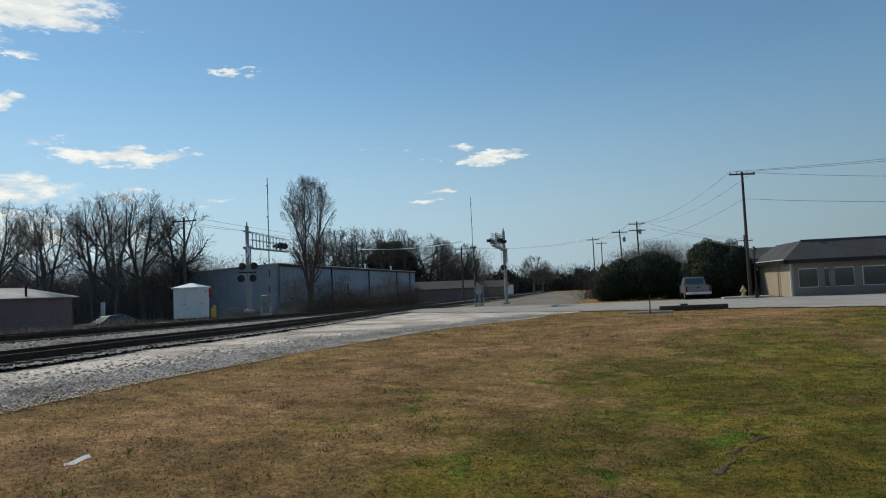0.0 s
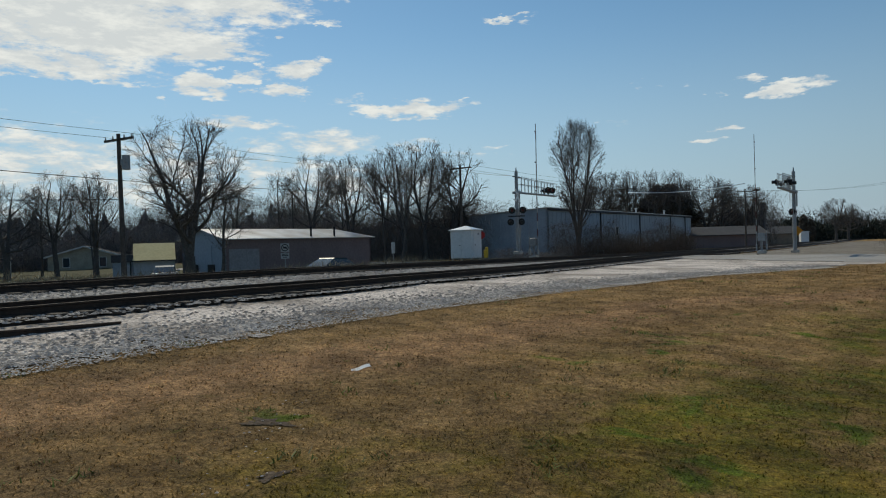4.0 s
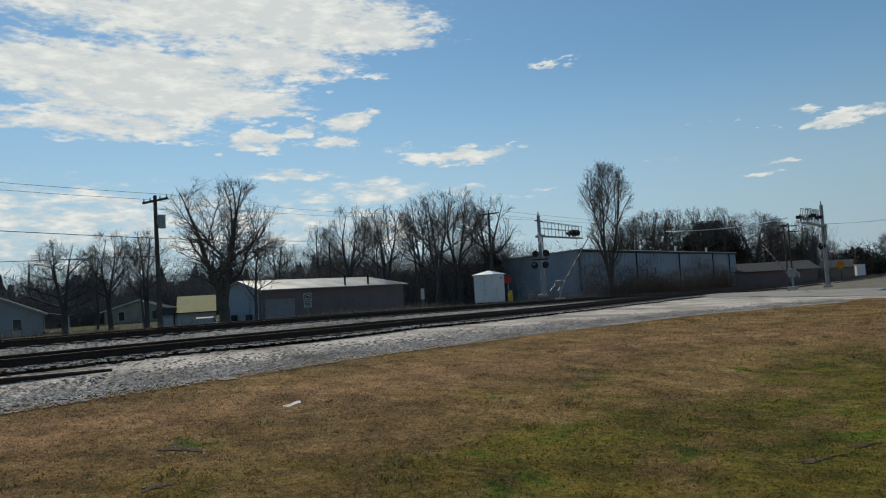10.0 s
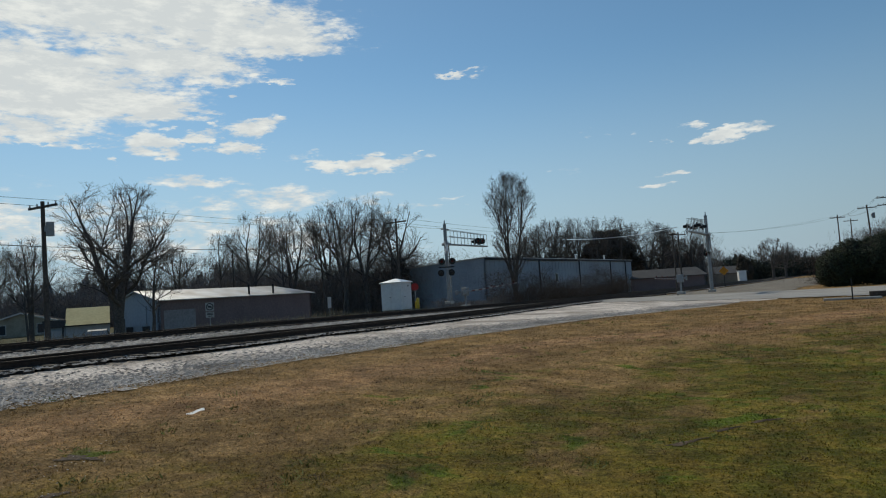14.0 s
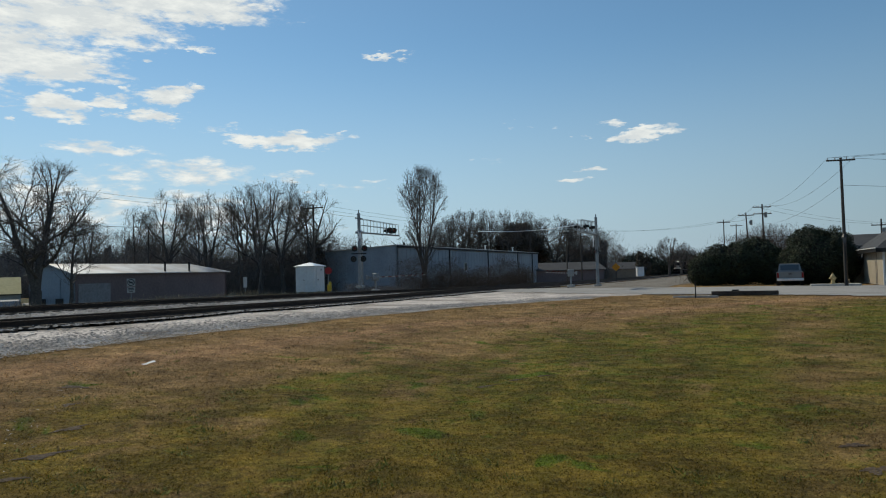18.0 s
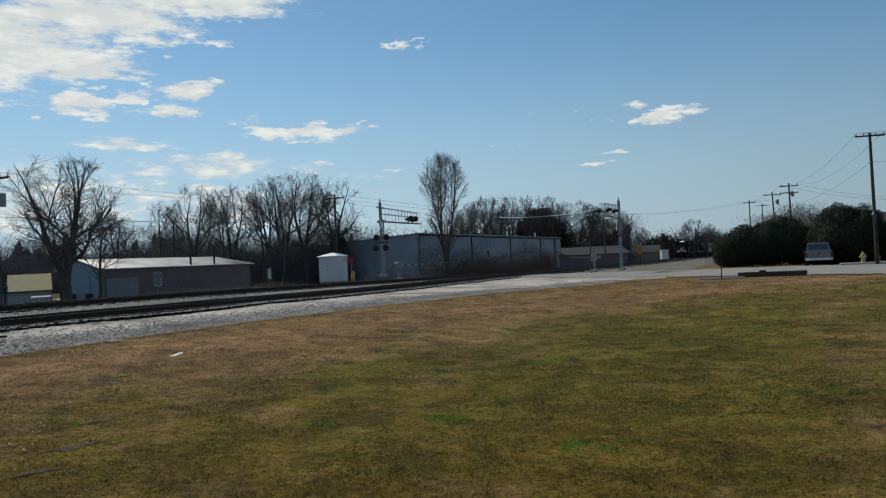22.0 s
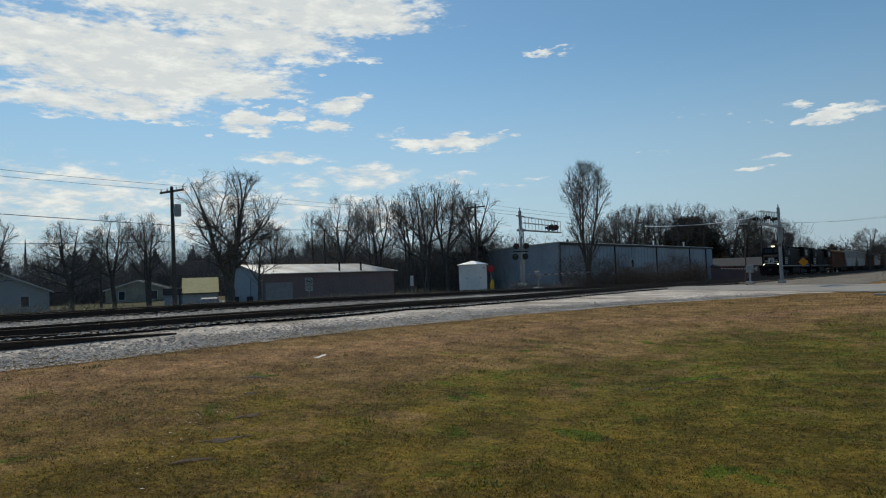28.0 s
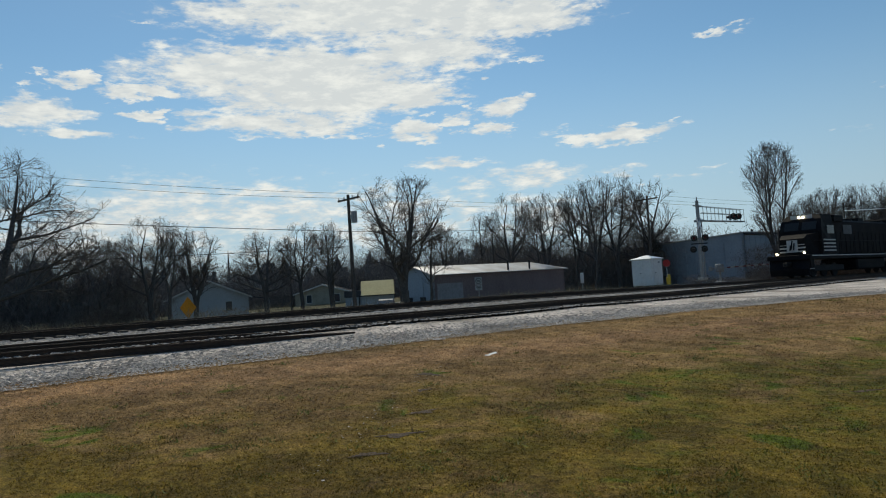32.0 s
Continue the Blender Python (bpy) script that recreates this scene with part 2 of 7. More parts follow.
def lawn_mat(name="winter_lawn", glow=0.0):
    """Winter lawn: tan dormant grass with green weedy patches, dark tufts and bare earth."""
    m = bpy.data.materials.new(name)
    m.use_nodes = True
    nt = m.node_tree
    N, L = nt.nodes.new, nt.links.new
    b = nt.nodes["Principled BSDF"]
    b.inputs["Roughness"].default_value, b.inputs["Specular IOR Level"].default_value = 0.95, 0.15
    geo = N("ShaderNodeNewGeometry")

    def noise_(scale, detail=5, rough=0.55, dist=0.0):
        n = N("ShaderNodeTexNoise")
        n.inputs["Scale"].default_value, n.inputs["Detail"].default_value = scale, detail
        n.inputs["Roughness"].default_value, n.inputs["Distortion"].default_value = rough, dist
        L(geo.outputs["Position"], n.inputs["Vector"])
        return n.outputs["Fac"]

    def rng(v, a, c, lo=0.0, hi=1.0):
        n = N("ShaderNodeMapRange")
        n.interpolation_type = "SMOOTHSTEP"
        n.inputs["From Min"].default_value, n.inputs["From Max"].default_value = a, c
        n.inputs["To Min"].default_value, n.inputs["To Max"].default_value = lo, hi
        L(v, n.inputs["Value"])
        return n.outputs[0]

    def mix(f, a, c):
        n = N("ShaderNodeMix")
        n.data_type = "RGBA"
        L(f, n.inputs["Factor"])
        for k, v in (("A", a), ("B", c)):
            if isinstance(v, tuple):
                n.inputs[k].default_value = (*v, 1)
            else:
                L(v, n.inputs[k])
        return n.outputs["Result"]

    def op(o, a, c=0.0):
        n = N("ShaderNodeMath")
        n.operation = o
        for i, v in enumerate((a, c)):
            if isinstance(v, (int, float)):
                n.inputs[i].default_value = v
            else:
                L(v, n.inputs[i])
        return n.outputs[0]

    # the lawn in the plan's own directions: tan and worn beside the gravel, green and weedy towards the middle
    sep = N("ShaderNodeSeparateXYZ")
    L(geo.outputs["Position"], sep.inputs[0])
    c = op("ADD", op("MULTIPLY", sep.outputs[0], 0.9135), op("MULTIPLY", sep.outputs[1], -0.4067))
    u = op("ADD", op("MULTIPLY", sep.outputs[0], 0.4067), op("MULTIPLY", sep.outputs[1], 0.9135))
    q = op("SUBTRACT", op("ADD", c, 11.6), op("ADD", op("MULTIPLY", u, 0.2), op("MULTIPLY", op("MAXIMUM", op("SUBTRACT", u, 20.0), 0.0), 0.55)))
    wob = op("ADD", op("MULTIPLY", op("SUBTRACT", noise_(0.33, 5, 0.6, 0.5), 0.5), 9.0), op("MULTIPLY", op("SUBTRACT", noise_(1.7, 6, 0.65), 0.5), 5.0))
    qn = op("ADD", q, wob)
    green = rng(qn, 0.0, 3.2)
    blot = rng(op("ADD", noise_(0.9, 6, 0.68, 0.6), op("MULTIPLY", rng(q, 0.0, 9.0), 0.1)), 0.38, 0.55, 0.2, 1.0)
    green = op("MULTIPLY", green, blot)
    bare = op("MULTIPLY", rng(op("ABSOLUTE", op("SUBTRACT", c, 1.5)), 0.4, 1.6, 0.8, 0.0), rng(noise_(0.6, 5), 0.36, 0.6))
    green = op("MULTIPLY", green, op("SUBTRACT", 1.0, bare))
    tan = mix(rng(noise_(1.1, 6, 0.6), 0.35, 0.68), LAWN_TAN, LAWN_TAN2)
    worn = op("MULTIPLY", rng(op("ABSOLUTE", op("ADD", q, op("ADD", 2.2, op("MULTIPLY", wob, 0.35)))), 0.3, 1.7, 1.0, 0.0), 0.55)
    tan = mix(worn, tan, LAWN_RUST)
    grn = mix(rng(noise_(2.6, 6, 0.65), 0.36, 0.64), LAWN_GREEN, LAWN_GREEN2)
    grn = mix(rng(op("ADD", u, op("MULTIPLY", noise_(0.5, 4), 10.0)), 19.0, 8.0, 0.0, 0.7), grn, LAWN_OLIVE)
    col = mix(green, tan, grn)
    lush = op("MULTIPLY", rng(noise_(0.75, 5, 0.6, 0.8), 0.58, 0.66), rng(qn, -2.0, 0.5))
    col = mix(lush, col, LAWN_LUSH)
    dark = rng(noise_(4.2, 7, 0.72, 0.4), 0.54, 0.70, 0, 0.5)
    col = mix(dark, col, (0.035, 0.028, 0.014))
    pale = rng(noise_(7.5, 6, 0.7), 0.6, 0.74, 0, 0.5)
    col = mix(pale, col, (0.36, 0.27, 0.12))
    fine = op("MULTIPLY", rng(noise_(55, 4, 0.7), 0.3, 0.72, 0.55, 1.5), rng(noise_(13, 5, 0.7), 0.32, 0.68, 0.66, 1.34))
    if glow:
        fine = op("MULTIPLY", fine, rng(geo.outputs["Random Per Island"], 0.0, 1.0, 0.45, 1.6))
    broad = op("MULTIPLY", rng(noise_(0.4, 4, 0.6, 0.8), 0.35, 0.65, 0.78, 1.2), rng(noise_(1.5, 5, 0.65, 0.5), 0.35, 0.65, 0.74, 1.28))
    fine = op("MULTIPLY", fine, broad)
    hsv = N("ShaderNodeHueSaturation")
    L(col, hsv.inputs["Color"])
    L(fine, hsv.inputs["Value"])
    L(hsv.outputs[0], b.inputs["Base Color"])
    bp = N("ShaderNodeBump")
    bp.inputs["Strength"].default_value, bp.inputs["Distance"].default_value = 1.0, 0.05
    L(op("ADD", noise_(30, 5, 0.7), op("MULTIPLY", noise_(6, 4), 1.5)), bp.inputs["Height"])
    if glow:
        tr = N("ShaderNodeBsdfTranslucent")
        L(hsv.outputs[0], tr.inputs["Color"])
        ms = N("ShaderNodeMixShader")
        ms.inputs[0].default_value = glow
        L(b.outputs[0], ms.inputs[1])
        L(tr.outputs[0], ms.inputs[2])
        L(ms.outputs[0], nt.nodes["Material Output"].inputs["Surface"])
    else:
        L(bp.outputs[0], b.inputs["Normal"])
    return m


LAWN_TAN, LAWN_TAN2, LAWN_RUST = (0.24, 0.146, 0.057), (0.30, 0.188, 0.083), (0.385, 0.22, 0.117)
LAWN_GREEN, LAWN_GREEN2, LAWN_OLIVE, LAWN_LUSH = (0.108, 0.112, 0.014), (0.19, 0.138, 0.024), (0.215, 0.135, 0.026), (0.095, 0.126, 0.013)
M_LAWN = lawn_mat()
M_BLADE = lawn_mat("lawn_blades", 0.5)
M_GRAVEL = mat("pale_gravel", (0.62, 0.55, 0.50), 0.95, 0, 14, 0.6, (0.22, 0.185, 0.155), 0.42, 0.85, 0.03, 24, 0.2)
M_BALLAST = mat("track_ballast", (0.37, 0.345, 0.325), 0.95, 0, 14, 0.65, (0.10, 0.085, 0.075), 0.8, 0.7, 0.05, 26, 0.2)
M_ASPHALT = mat("worn_pale_asphalt", (0.34, 0.322, 0.30), 0.95, 0, 16, 0.25, (0.22, 0.205, 0.19), 0.35, 0.6, 0.004, 90, 0.3)
M_RAIL = mat("rusty_rail_steel", (0.055, 0.034, 0.024), 0.75, 0.2, 12, 0.3, (0.03, 0.02, 0.016), 2, 0.6)
M_RAILTOP = mat("polished_rail_head", (0.22, 0.20, 0.19), 0.35, 0.8, 12, 0.3)
M_TIE = mat("creosoted_timber", (0.055, 0.042, 0.033), 0.9, 0, 10, 0.4, (0.11, 0.095, 0.08), 1.5, 0.6, 0.01, 30, island=0.3)
M_SILVER = mat("dull_aluminium_paint", (0.30, 0.31, 0.32), 0.55, 0.35, 10, 0.12, (0.2, 0.2, 0.2), 1.5, 0.5)
M_BLACK = mat("black_enamel", (0.012, 0.012, 0.013), 0.5, 0, 12, 0.3)
M_WHITE = mat("white_enamel", (0.74, 0.75, 0.76), 0.5, 0, 6, 0.06, (0.6, 0.6, 0.6), 0.8, 0.4)
M_RED = mat("red_reflective", (0.42, 0.02, 0.02), 0.5, 0, 10, 0.15)
M_REDLENS = mat("dark_red_lens", (0.10, 0.006, 0.006), 0.15, 0, 10, 0.1)
M_YELLOW = mat("yellow_paint", (0.55, 0.40, 0.05), 0.6, 0, 10, 0.15)
M_ORANGE = mat("orange_sign_sheeting", (0.62, 0.24, 0.01), 0.5, 0, 10, 0.12)
M_CONC = mat("concrete", (0.42, 0.40, 0.37), 0.9, 0, 10, 0.2, (0.28, 0.26, 0.24), 1, 0.5, 0.004, 60)
M_BARK = mat("grey_bark", (0.085, 0.076, 0.07), 0.95, 0, 10, 0.4, (0.13, 0.12, 0.11), 1.2, 0.5)
M_TWIG = mat("bare_twigs", (0.12, 0.104, 0.096), 0.95, 0, 3, 0.3, (0.14, 0.12, 0.105), 0.4, 0.5)
M_BRUSH = mat("dry_brush", (0.18, 0.158, 0.148), 0.95, 0, 3, 0.4, (0.22, 0.195, 0.17), 0.3, 0.6, island=0.4)
M_LEAF = mat("dark_evergreen_leaves", (0.024, 0.034, 0.018), 0.8, 0, 3, 0.3, (0.045, 0.055, 0.02), 0.6, 0.5, island=0.45)
M_CEDAR = mat("cedar_needles", (0.075, 0.062, 0.045), 0.8, 0, 3, 0.3, (0.095, 0.068, 0.048), 0.6, 0.5, island=0.4)
M_WOODPOLE = mat("weathered_pole_timber", (0.07, 0.058, 0.05), 0.9, 0, 8, 0.3, (0.11, 0.097, 0.085), 1.0, 0.5)
M_WIRE = mat("dull_wire", (0.06, 0.06, 0.065), 0.6, 0.3)
M_BLUEWALL = mat("pale_blue_metal_siding", (0.32, 0.37, 0.425), 0.65, 0.1, 5, 0.08, (0.19, 0.225, 0.26), 0.3, 0.5)
M_ROOFMETAL = mat("bare_metal_roofing", (0.52, 0.52, 0.52), 0.45, 0.5, 2, 0.15, (0.3, 0.26, 0.22), 0.5, 0.8)
M_BRICK = mat("dull_red_brown_siding", (0.215, 0.155, 0.15), 0.85, 0, 7, 0.15, (0.18, 0.125, 0.12), 0.6, 0.6)
M_GREYWALL = mat("grey_block_wall", (0.47, 0.485, 0.51), 0.85, 0, 7, 0.12, (0.38, 0.39, 0.41), 0.6, 0.5)
M_DOOR = mat("dull_grey_door_paint", (0.30, 0.285, 0.29), 0.8, 0, 6, 0.15, (0.24, 0.22, 0.22), 0.8, 0.6)
M_BEIGE = mat("beige_stucco", (0.36, 0.31, 0.24), 0.9, 0, 7, 0.1, (0.29, 0.25, 0.19), 0.6, 0.5)
M_TAUPE = mat("taupe_brick_paint", (0.25, 0.21, 0.17), 0.9, 0, 9, 0.15, (0.19, 0.16, 0.13), 0.6, 0.5)
M_SHINGLE = mat("dark_shingles", (0.055, 0.055, 0.06), 0.9, 0, 9, 0.3, (0.09, 0.09, 0.09), 0.6, 0.5, 0.01, 14)
M_GLASS = glass_mat("dark_window_glass")
M_TRIM = mat("white_trim", (0.66, 0.65, 0.62), 0.6, 0, 8, 0.1)
M_BACKLAWN = mat("dull_winter_grass", (0.075, 0.075, 0.042), 0.95, 0, 6, 0.4, (0.11, 0.10, 0.065), 0.25, 0.6, 0.03, 20, 0.1)
M_YARD = mat("pale_dirt_and_gravel", (0.22, 0.195, 0.165), 0.95, 0, 5, 0.45, (0.13, 0.108, 0.08), 0.4, 0.8, 0.04, 15, 0.2)


# ---- helpers for geometry ----
def part(name, bm, material, parent=None, label="", smooth=False):
    me = bpy.data.meshes.new(name)
    bm.to_mesh(me)
    bm.free()
    for m in (material if isinstance(material, (list, tuple)) else [material]):
        me.materials.append(m)
    if smooth:
        me.polygons.foreach_set("use_smooth", [True] * len(me.polygons))
    ob = new(name, me)
    if parent is not None:
        ob.parent = parent
    if label:
        ob["label"] = label
    return ob


def raw(name, verts, faces, material, parent=None, label="", smooth=False):
    me = bpy.data.meshes.new(name)
    me.from_pydata(verts, [], faces)
    for m in (material if isinstance(material, (list, tuple)) else [material]):
        me.materials.append(m)
    if smooth:
        me.polygons.foreach_set("use_smooth", [True] * len(me.polygons))
    ob = new(name, me)
    if parent is not None:
        ob.parent = parent
    if label:
        ob["label"] = label
    return ob


def thing(name, m, label, category, group="", kind=""):
    ob = new(name)
    ob.empty_display_size = 0.2
    ob.matrix_world = m
    return tagged(ob, label, category, group, kind)


def box(bm, size, at=(0, 0, 0), bevel=0.0, rot=(0, 0, 0)):
    r = bmesh.ops.create_cube(bm, size=1.0, matrix=pose(*at, *rot) @ Matrix.Diagonal((*size, 1)))
    if bevel:
        edges = list({e for v in r["verts"] for e in v.link_edges})
        bmesh.ops.bevel(bm, geom=edges, offset=bevel, segments=1, affect="EDGES", profile=0.5)
    return bm


def cyl(bm, r1, r2, a, b, n=10, caps=True):
    a, b = Vector(a), Vector(b)
    d = b - a
    q = d.to_track_quat("Z", "Y").to_matrix().to_4x4()
    bmesh.ops.create_cone(bm, cap_ends=caps, segments=n, radius1=r1, radius2=r2, depth=d.length, matrix=Matrix.Translation((a + b) / 2) @ q)
    return bm


def B():
    return bmesh.new()


def pbox(name, size, at, material, parent, label="", bevel=0.0, rot=(0, 0, 0)):
    return part(name, box(B(), size, at, bevel, rot), material, parent, label)


def pcyl(name, r1, r2, a, b, material, parent, label="", n=10):
    return part(name, cyl(B(), r1, r2, a, b, n), material, parent, label, smooth=False)


# ---- the plan: u runs along the tracks, c across them (towards the lawn) ----
TU, TN = Vector((0.4067, 0.9135, 0)), Vector((0.9135, -0.4067, 0))
TRACK_AZ = math.degrees(math.atan2(TU.x, TU.y))
C_FAR, C_NEAR = -23.0, -18.9


def P(u, c, z=0.0):
    return Vector((u * TU.x + c * TN.x, u * TU.y + c * TN.y, z))


def uc(x, y):
    return x * TU.x + y * TU.y, x * TN.x + y * TN.y


def lerp(x, xs, ys):
    return float(np.interp(x, xs, ys))


def z_far(u):
    """Top of the far track's rails."""
    return lerp(u, (-80, 13, 20, 50, 72, 150, 500), (1.0, 0.84, 0.8, 0.38, 0.13, -0.4, -2.0))


def z_near(u):
    return z_far(u) - lerp(u, (0, 18, 30, 50), (0.18, 0.25, 0.22, 0.03))


def ground_z(x, y):
    u, c = uc(x, y)
    base = lerp(u, (-60, 0, 15, 22, 30, 40, 55, 80, 150, 600), (-0.6, -0.45, -0.45, -0.25, -0.08, -0.08, -0.12, -0.3, -0.8, -3.0))
    zt = z_far(u) - 0.32
    zn = z_near(u) - 0.30
    back = lerp(u, (-60, 0, 36, 52, 60, 150, 600), (-1.5, -1.25, -1.05, -0.7, -0.3, -0.8, -3.0))
    shelf = zt - 0.12
    z = lerp(c, (-60, -44, -36, -28, C_FAR - 2.2, C_FAR + 1.9, C_NEAR - 1.4, C_NEAR + 1.7, -5.0), (back, back, back * 0.72 + shelf * 0.28, shelf, zt, zt, zn, zn, base))
    return z + 0.03 * noise.noise((x * 0.25, y * 0.25, 0))


def axis(lo, hi, fine_lo, fine_hi, step, grow=1.35):
    vals = list(np.arange(fine_lo, fine_hi + 1e-6, step))
    for start, end, sgn in ((fine_lo, lo, -1), (fine_hi, hi, 1)):
        s, v = step, start
        while (v > end) if sgn < 0 else (v < end):
            s *= grow
            v += sgn * s
            vals.append(v)
    return sorted(vals)


def sheet(name, us, cs, keep, lift, material, label, kind="structure", parent=None, category="ground"):
    verts, faces, idx = [], [], {}
    for i, u in enumerate(us):
        for j, c in enumerate(cs):
            p = P(u, c)
            idx[i, j] = len(verts)
            verts.append((p.x, p.y, ground_z(p.x, p.y) + lift))
    for i in range(len(us) - 1):
        for j in range(len(cs) - 1):
            if keep is None or keep((us[i] + us[i + 1]) / 2, (cs[j] + cs[j + 1]) / 2):
                faces.append((idx[i, j], idx[i, j + 1], idx[i + 1, j + 1], idx[i + 1, j]))
    used = sorted({k for f in faces for k in f})
    re = {k: n for n, k in enumerate(used)}
    ob = raw(name, [verts[k] for k in used], [tuple(re[k] for k in f) for f in faces], material, parent, smooth=True)
    return tagged(ob, label, category, kind=kind)


def rag(u, c, amp=0.8, s=0.7):
    return amp * noise.noise((u * s, c * s, 3.0)) + amp * 0.6 * noise.noise((u * s * 3.1, c * s * 3.1, 7.0))


sheet("ground", axis(-900, 2600, -6, 70, 0.8), axis(-1500, 1500, -34, 24, 0.8), None, 0.0, M_LAWN, "winter lawn of tan dormant grass with green patches")


def lawn_edge(u):
    return lerp(u, (-40, 15, 20, 25, 30, 36, 45), (-14.6, -14.5, -13.9, -13.0, -11.8, -9.2, -6.0))


def road_front(c):
    return lerp(c, (-60, -24, -14, -11, 0, 7, 14, 22, 60), (50.5, 50.5, 47.0, 45.0, 42.0, 37.5, 33.0, 28.0, 6.0))


def road_back(c):
    return lerp(c, (-60, -24, -14, 0, 8, 20, 60), (59.5, 59.5, 60.0, 59.5, 58.0, 55.0, 45.0))


fine_u = list(np.arange(-40, 62, 0.3))
sheet("gravel_lot", fine_u, list(np.arange(C_NEAR + 1.0, 0, 0.3)), lambda u, c: c < lawn_edge(u) + rag(u, c, 0.9) and u < road_front(c) + 0.5, 0.02, M_GRAVEL, "pale crushed gravel verge between lawn and tracks")
sheet("ballast", axis(-150, 500, -40, 62, 0.8, 1.1), list(np.arange(C_FAR - 3.2, C_NEAR + 1.6, 0.4)), lambda u, c: not 49.8 < u < 60 and C_FAR - 2.6 + rag(u, c, 0.3) < c < C_NEAR + 1.3 + rag(u, c, 0.3), 0.11, M_BALLAST, "grey stone ballast under the railway tracks")
sheet("road", list(np.arange(-10, 64, 0.5)), axis(-75, 70, -34, 26, 0.5, 1.2), lambda u, c: road_front(c) + rag(u, c, 0.35) < u < road_back(c) + rag(u, c, 0.15), 0.045, M_ASPHALT, "pale worn asphalt road over the level crossing", category="road")

sheet("back_lawn", axis(-260, 330, -30, 50, 2.0, 1.2), axis(-420, -27, -110, -27, 2.0, 1.25), lambda u, c: c < -28.5 + rag(u, c, 0.8) and (u < 50 or c < -62), 0.03, M_BACKLAWN, "dull winter grass beyond the tracks", category="ground")
sheet("street", axis(-260, 50, -30, 50, 2.0, 1.2), [-38.4, -37, -36, -35, -33.6], None, 0.06, M_ASPHALT, "grey street running beside the railway", category="road")
sheet("service_yard", list(np.arange(59, 190, 1.0)), list(np.arange(-17.2, -3, 0.5)), lambda u, c: c < -6.5 + rag(u, c, 1.5) + 0.01 * (u - 60) and u > road_back(c) + 0.3, 0.03, M_YARD, "pale dirt and gravel strip beside the line", category="ground")


# ---- tracks ----
def P_Z(u, c):
    p = P(u, c)
    return ground_z(p.x, p.y) + 0.02


def rail_mesh(c_of, z_of, us):
    """One rail: foot, web and head as a stepped section swept along the track."""
    sec = [(-0.07, -0.17), (-0.07, -0.15), (-0.012, -0.13), (-0.012, -0.045), (-0.036, -0.035), (-0.036, 0), (0.036, 0), (0.036, -0.035), (0.012, -0.045), (0.012, -0.13), (0.07, -0.15), (0.07, -0.17)]
    verts, faces = [], []
    n = len(sec)
    for u in us:
        for dc, dz in sec:
            verts.append(P(u, c_of(u) + dc, z_of(u) + dz)[:])
    for i in range(len(us) - 1):
        for k in range(n - 1):
            faces.append((i * n + k, i * n + k + 1, (i + 1) * n + k + 1, (i + 1) * n + k))
    return verts, faces


def track(label, c0, z_of, u0, u1, tie_u0, tie_u1, shift=lambda u: 0.0):
    t = thing("railway_track", Matrix(), label, "railway track", kind="structure")
    us = axis(u0, u1, max(u0, -20), min(u1, 80), 2.0, 1.25)
    us = [u for u in us if u0 <= u <= u1]
    for s in (-0.7535, 0.7535):
        v, f = rail_mesh(lambda u: c0 + s + shift(u), z_of, us)
        raw("rail", v, f, M_RAIL, t, "dark rusty steel rail")
    bm = box(B(), (2.6, 0.23, 0.18), (0, 0, 0), 0.012)
    tie = part("tie", bm, M_TIE, t)
    me = tie.data
    first = True
    u = tie_u0
    while u < tie_u1:
        if not (49.6 < u < 60.2):
            o = tie if first else new("tie", me)
            first = False
            o.parent = t
            p = P(u, c0 + shift(u) + random.uniform(-.04, .04), z_of(u) - 0.17 - 0.075)
            o.matrix_local = pose(*p, 0, 0, -TRACK_AZ + random.uniform(-1, 1))
        u += 0.53
    return t


track("main line of rusty rails on dark timber ties", C_FAR, z_far, -150, 480, -10, 68)
track("lower siding track of rusty rails on timber ties", C_NEAR, z_near, -150, 480, -10, 68)
spur = thing("railway_track", Matrix(), "rusty spur rails half buried in the gravel", "railway track", kind="structure")
for s in (-17.35, -16.25):
    us = [-60 + 2 * i for i in range(36)]
    v, f = rail_mesh(lambda u: s - 0.02 * max(0.0, u), lambda u: P_Z(u, s) + lerp(u, (-60, -5, 6, 12), (0.3, 0.27, 0.18, 0.0)), us)
    raw("rail", v, f, M_RAIL, spur, "dark rusty steel rail")


# ---- trees ----
class Tubes:
    """Collects tapered tubes as plain vertex and face lists."""

    def __init__(self):
        self.v, self.f = [], []

    def sliver(self, a, b, w):
        i = len(self.v)
        s = (b - a).cross(Vector((0.3, 0.5, 0.8))).normalized() * w
        self.v += [(a - s)[:], (a + s)[:], b[:]]
        self.f.append((i, i + 1, i + 2))

    def tube(self, pts, radii, n):
        base = len(self.v)
        prev = None
        for k, (p, r) in enumerate(zip(pts, radii)):
            d = (pts[min(k + 1, len(pts) - 1)] - pts[max(k - 1, 0)]).normalized()
            a = d.cross(Vector((0.31, 0.95, 0.1))).normalized() if prev is None else (prev - d * prev.dot(d)).normalized()
            prev = a
            b = d.cross(a)
            for i in range(n):
                w = 2 * math.pi * i / n
                self.v.append((p + (a * math.cos(w) + b * math.sin(w)) * r)[:])
        for k in range(len(pts) - 1):
            for i in range(n):
                j = (i + 1) % n
                self.f.append((base + k * n + i, base + k * n + j, base + (k + 1) * n + j, base + (k + 1) * n + i))


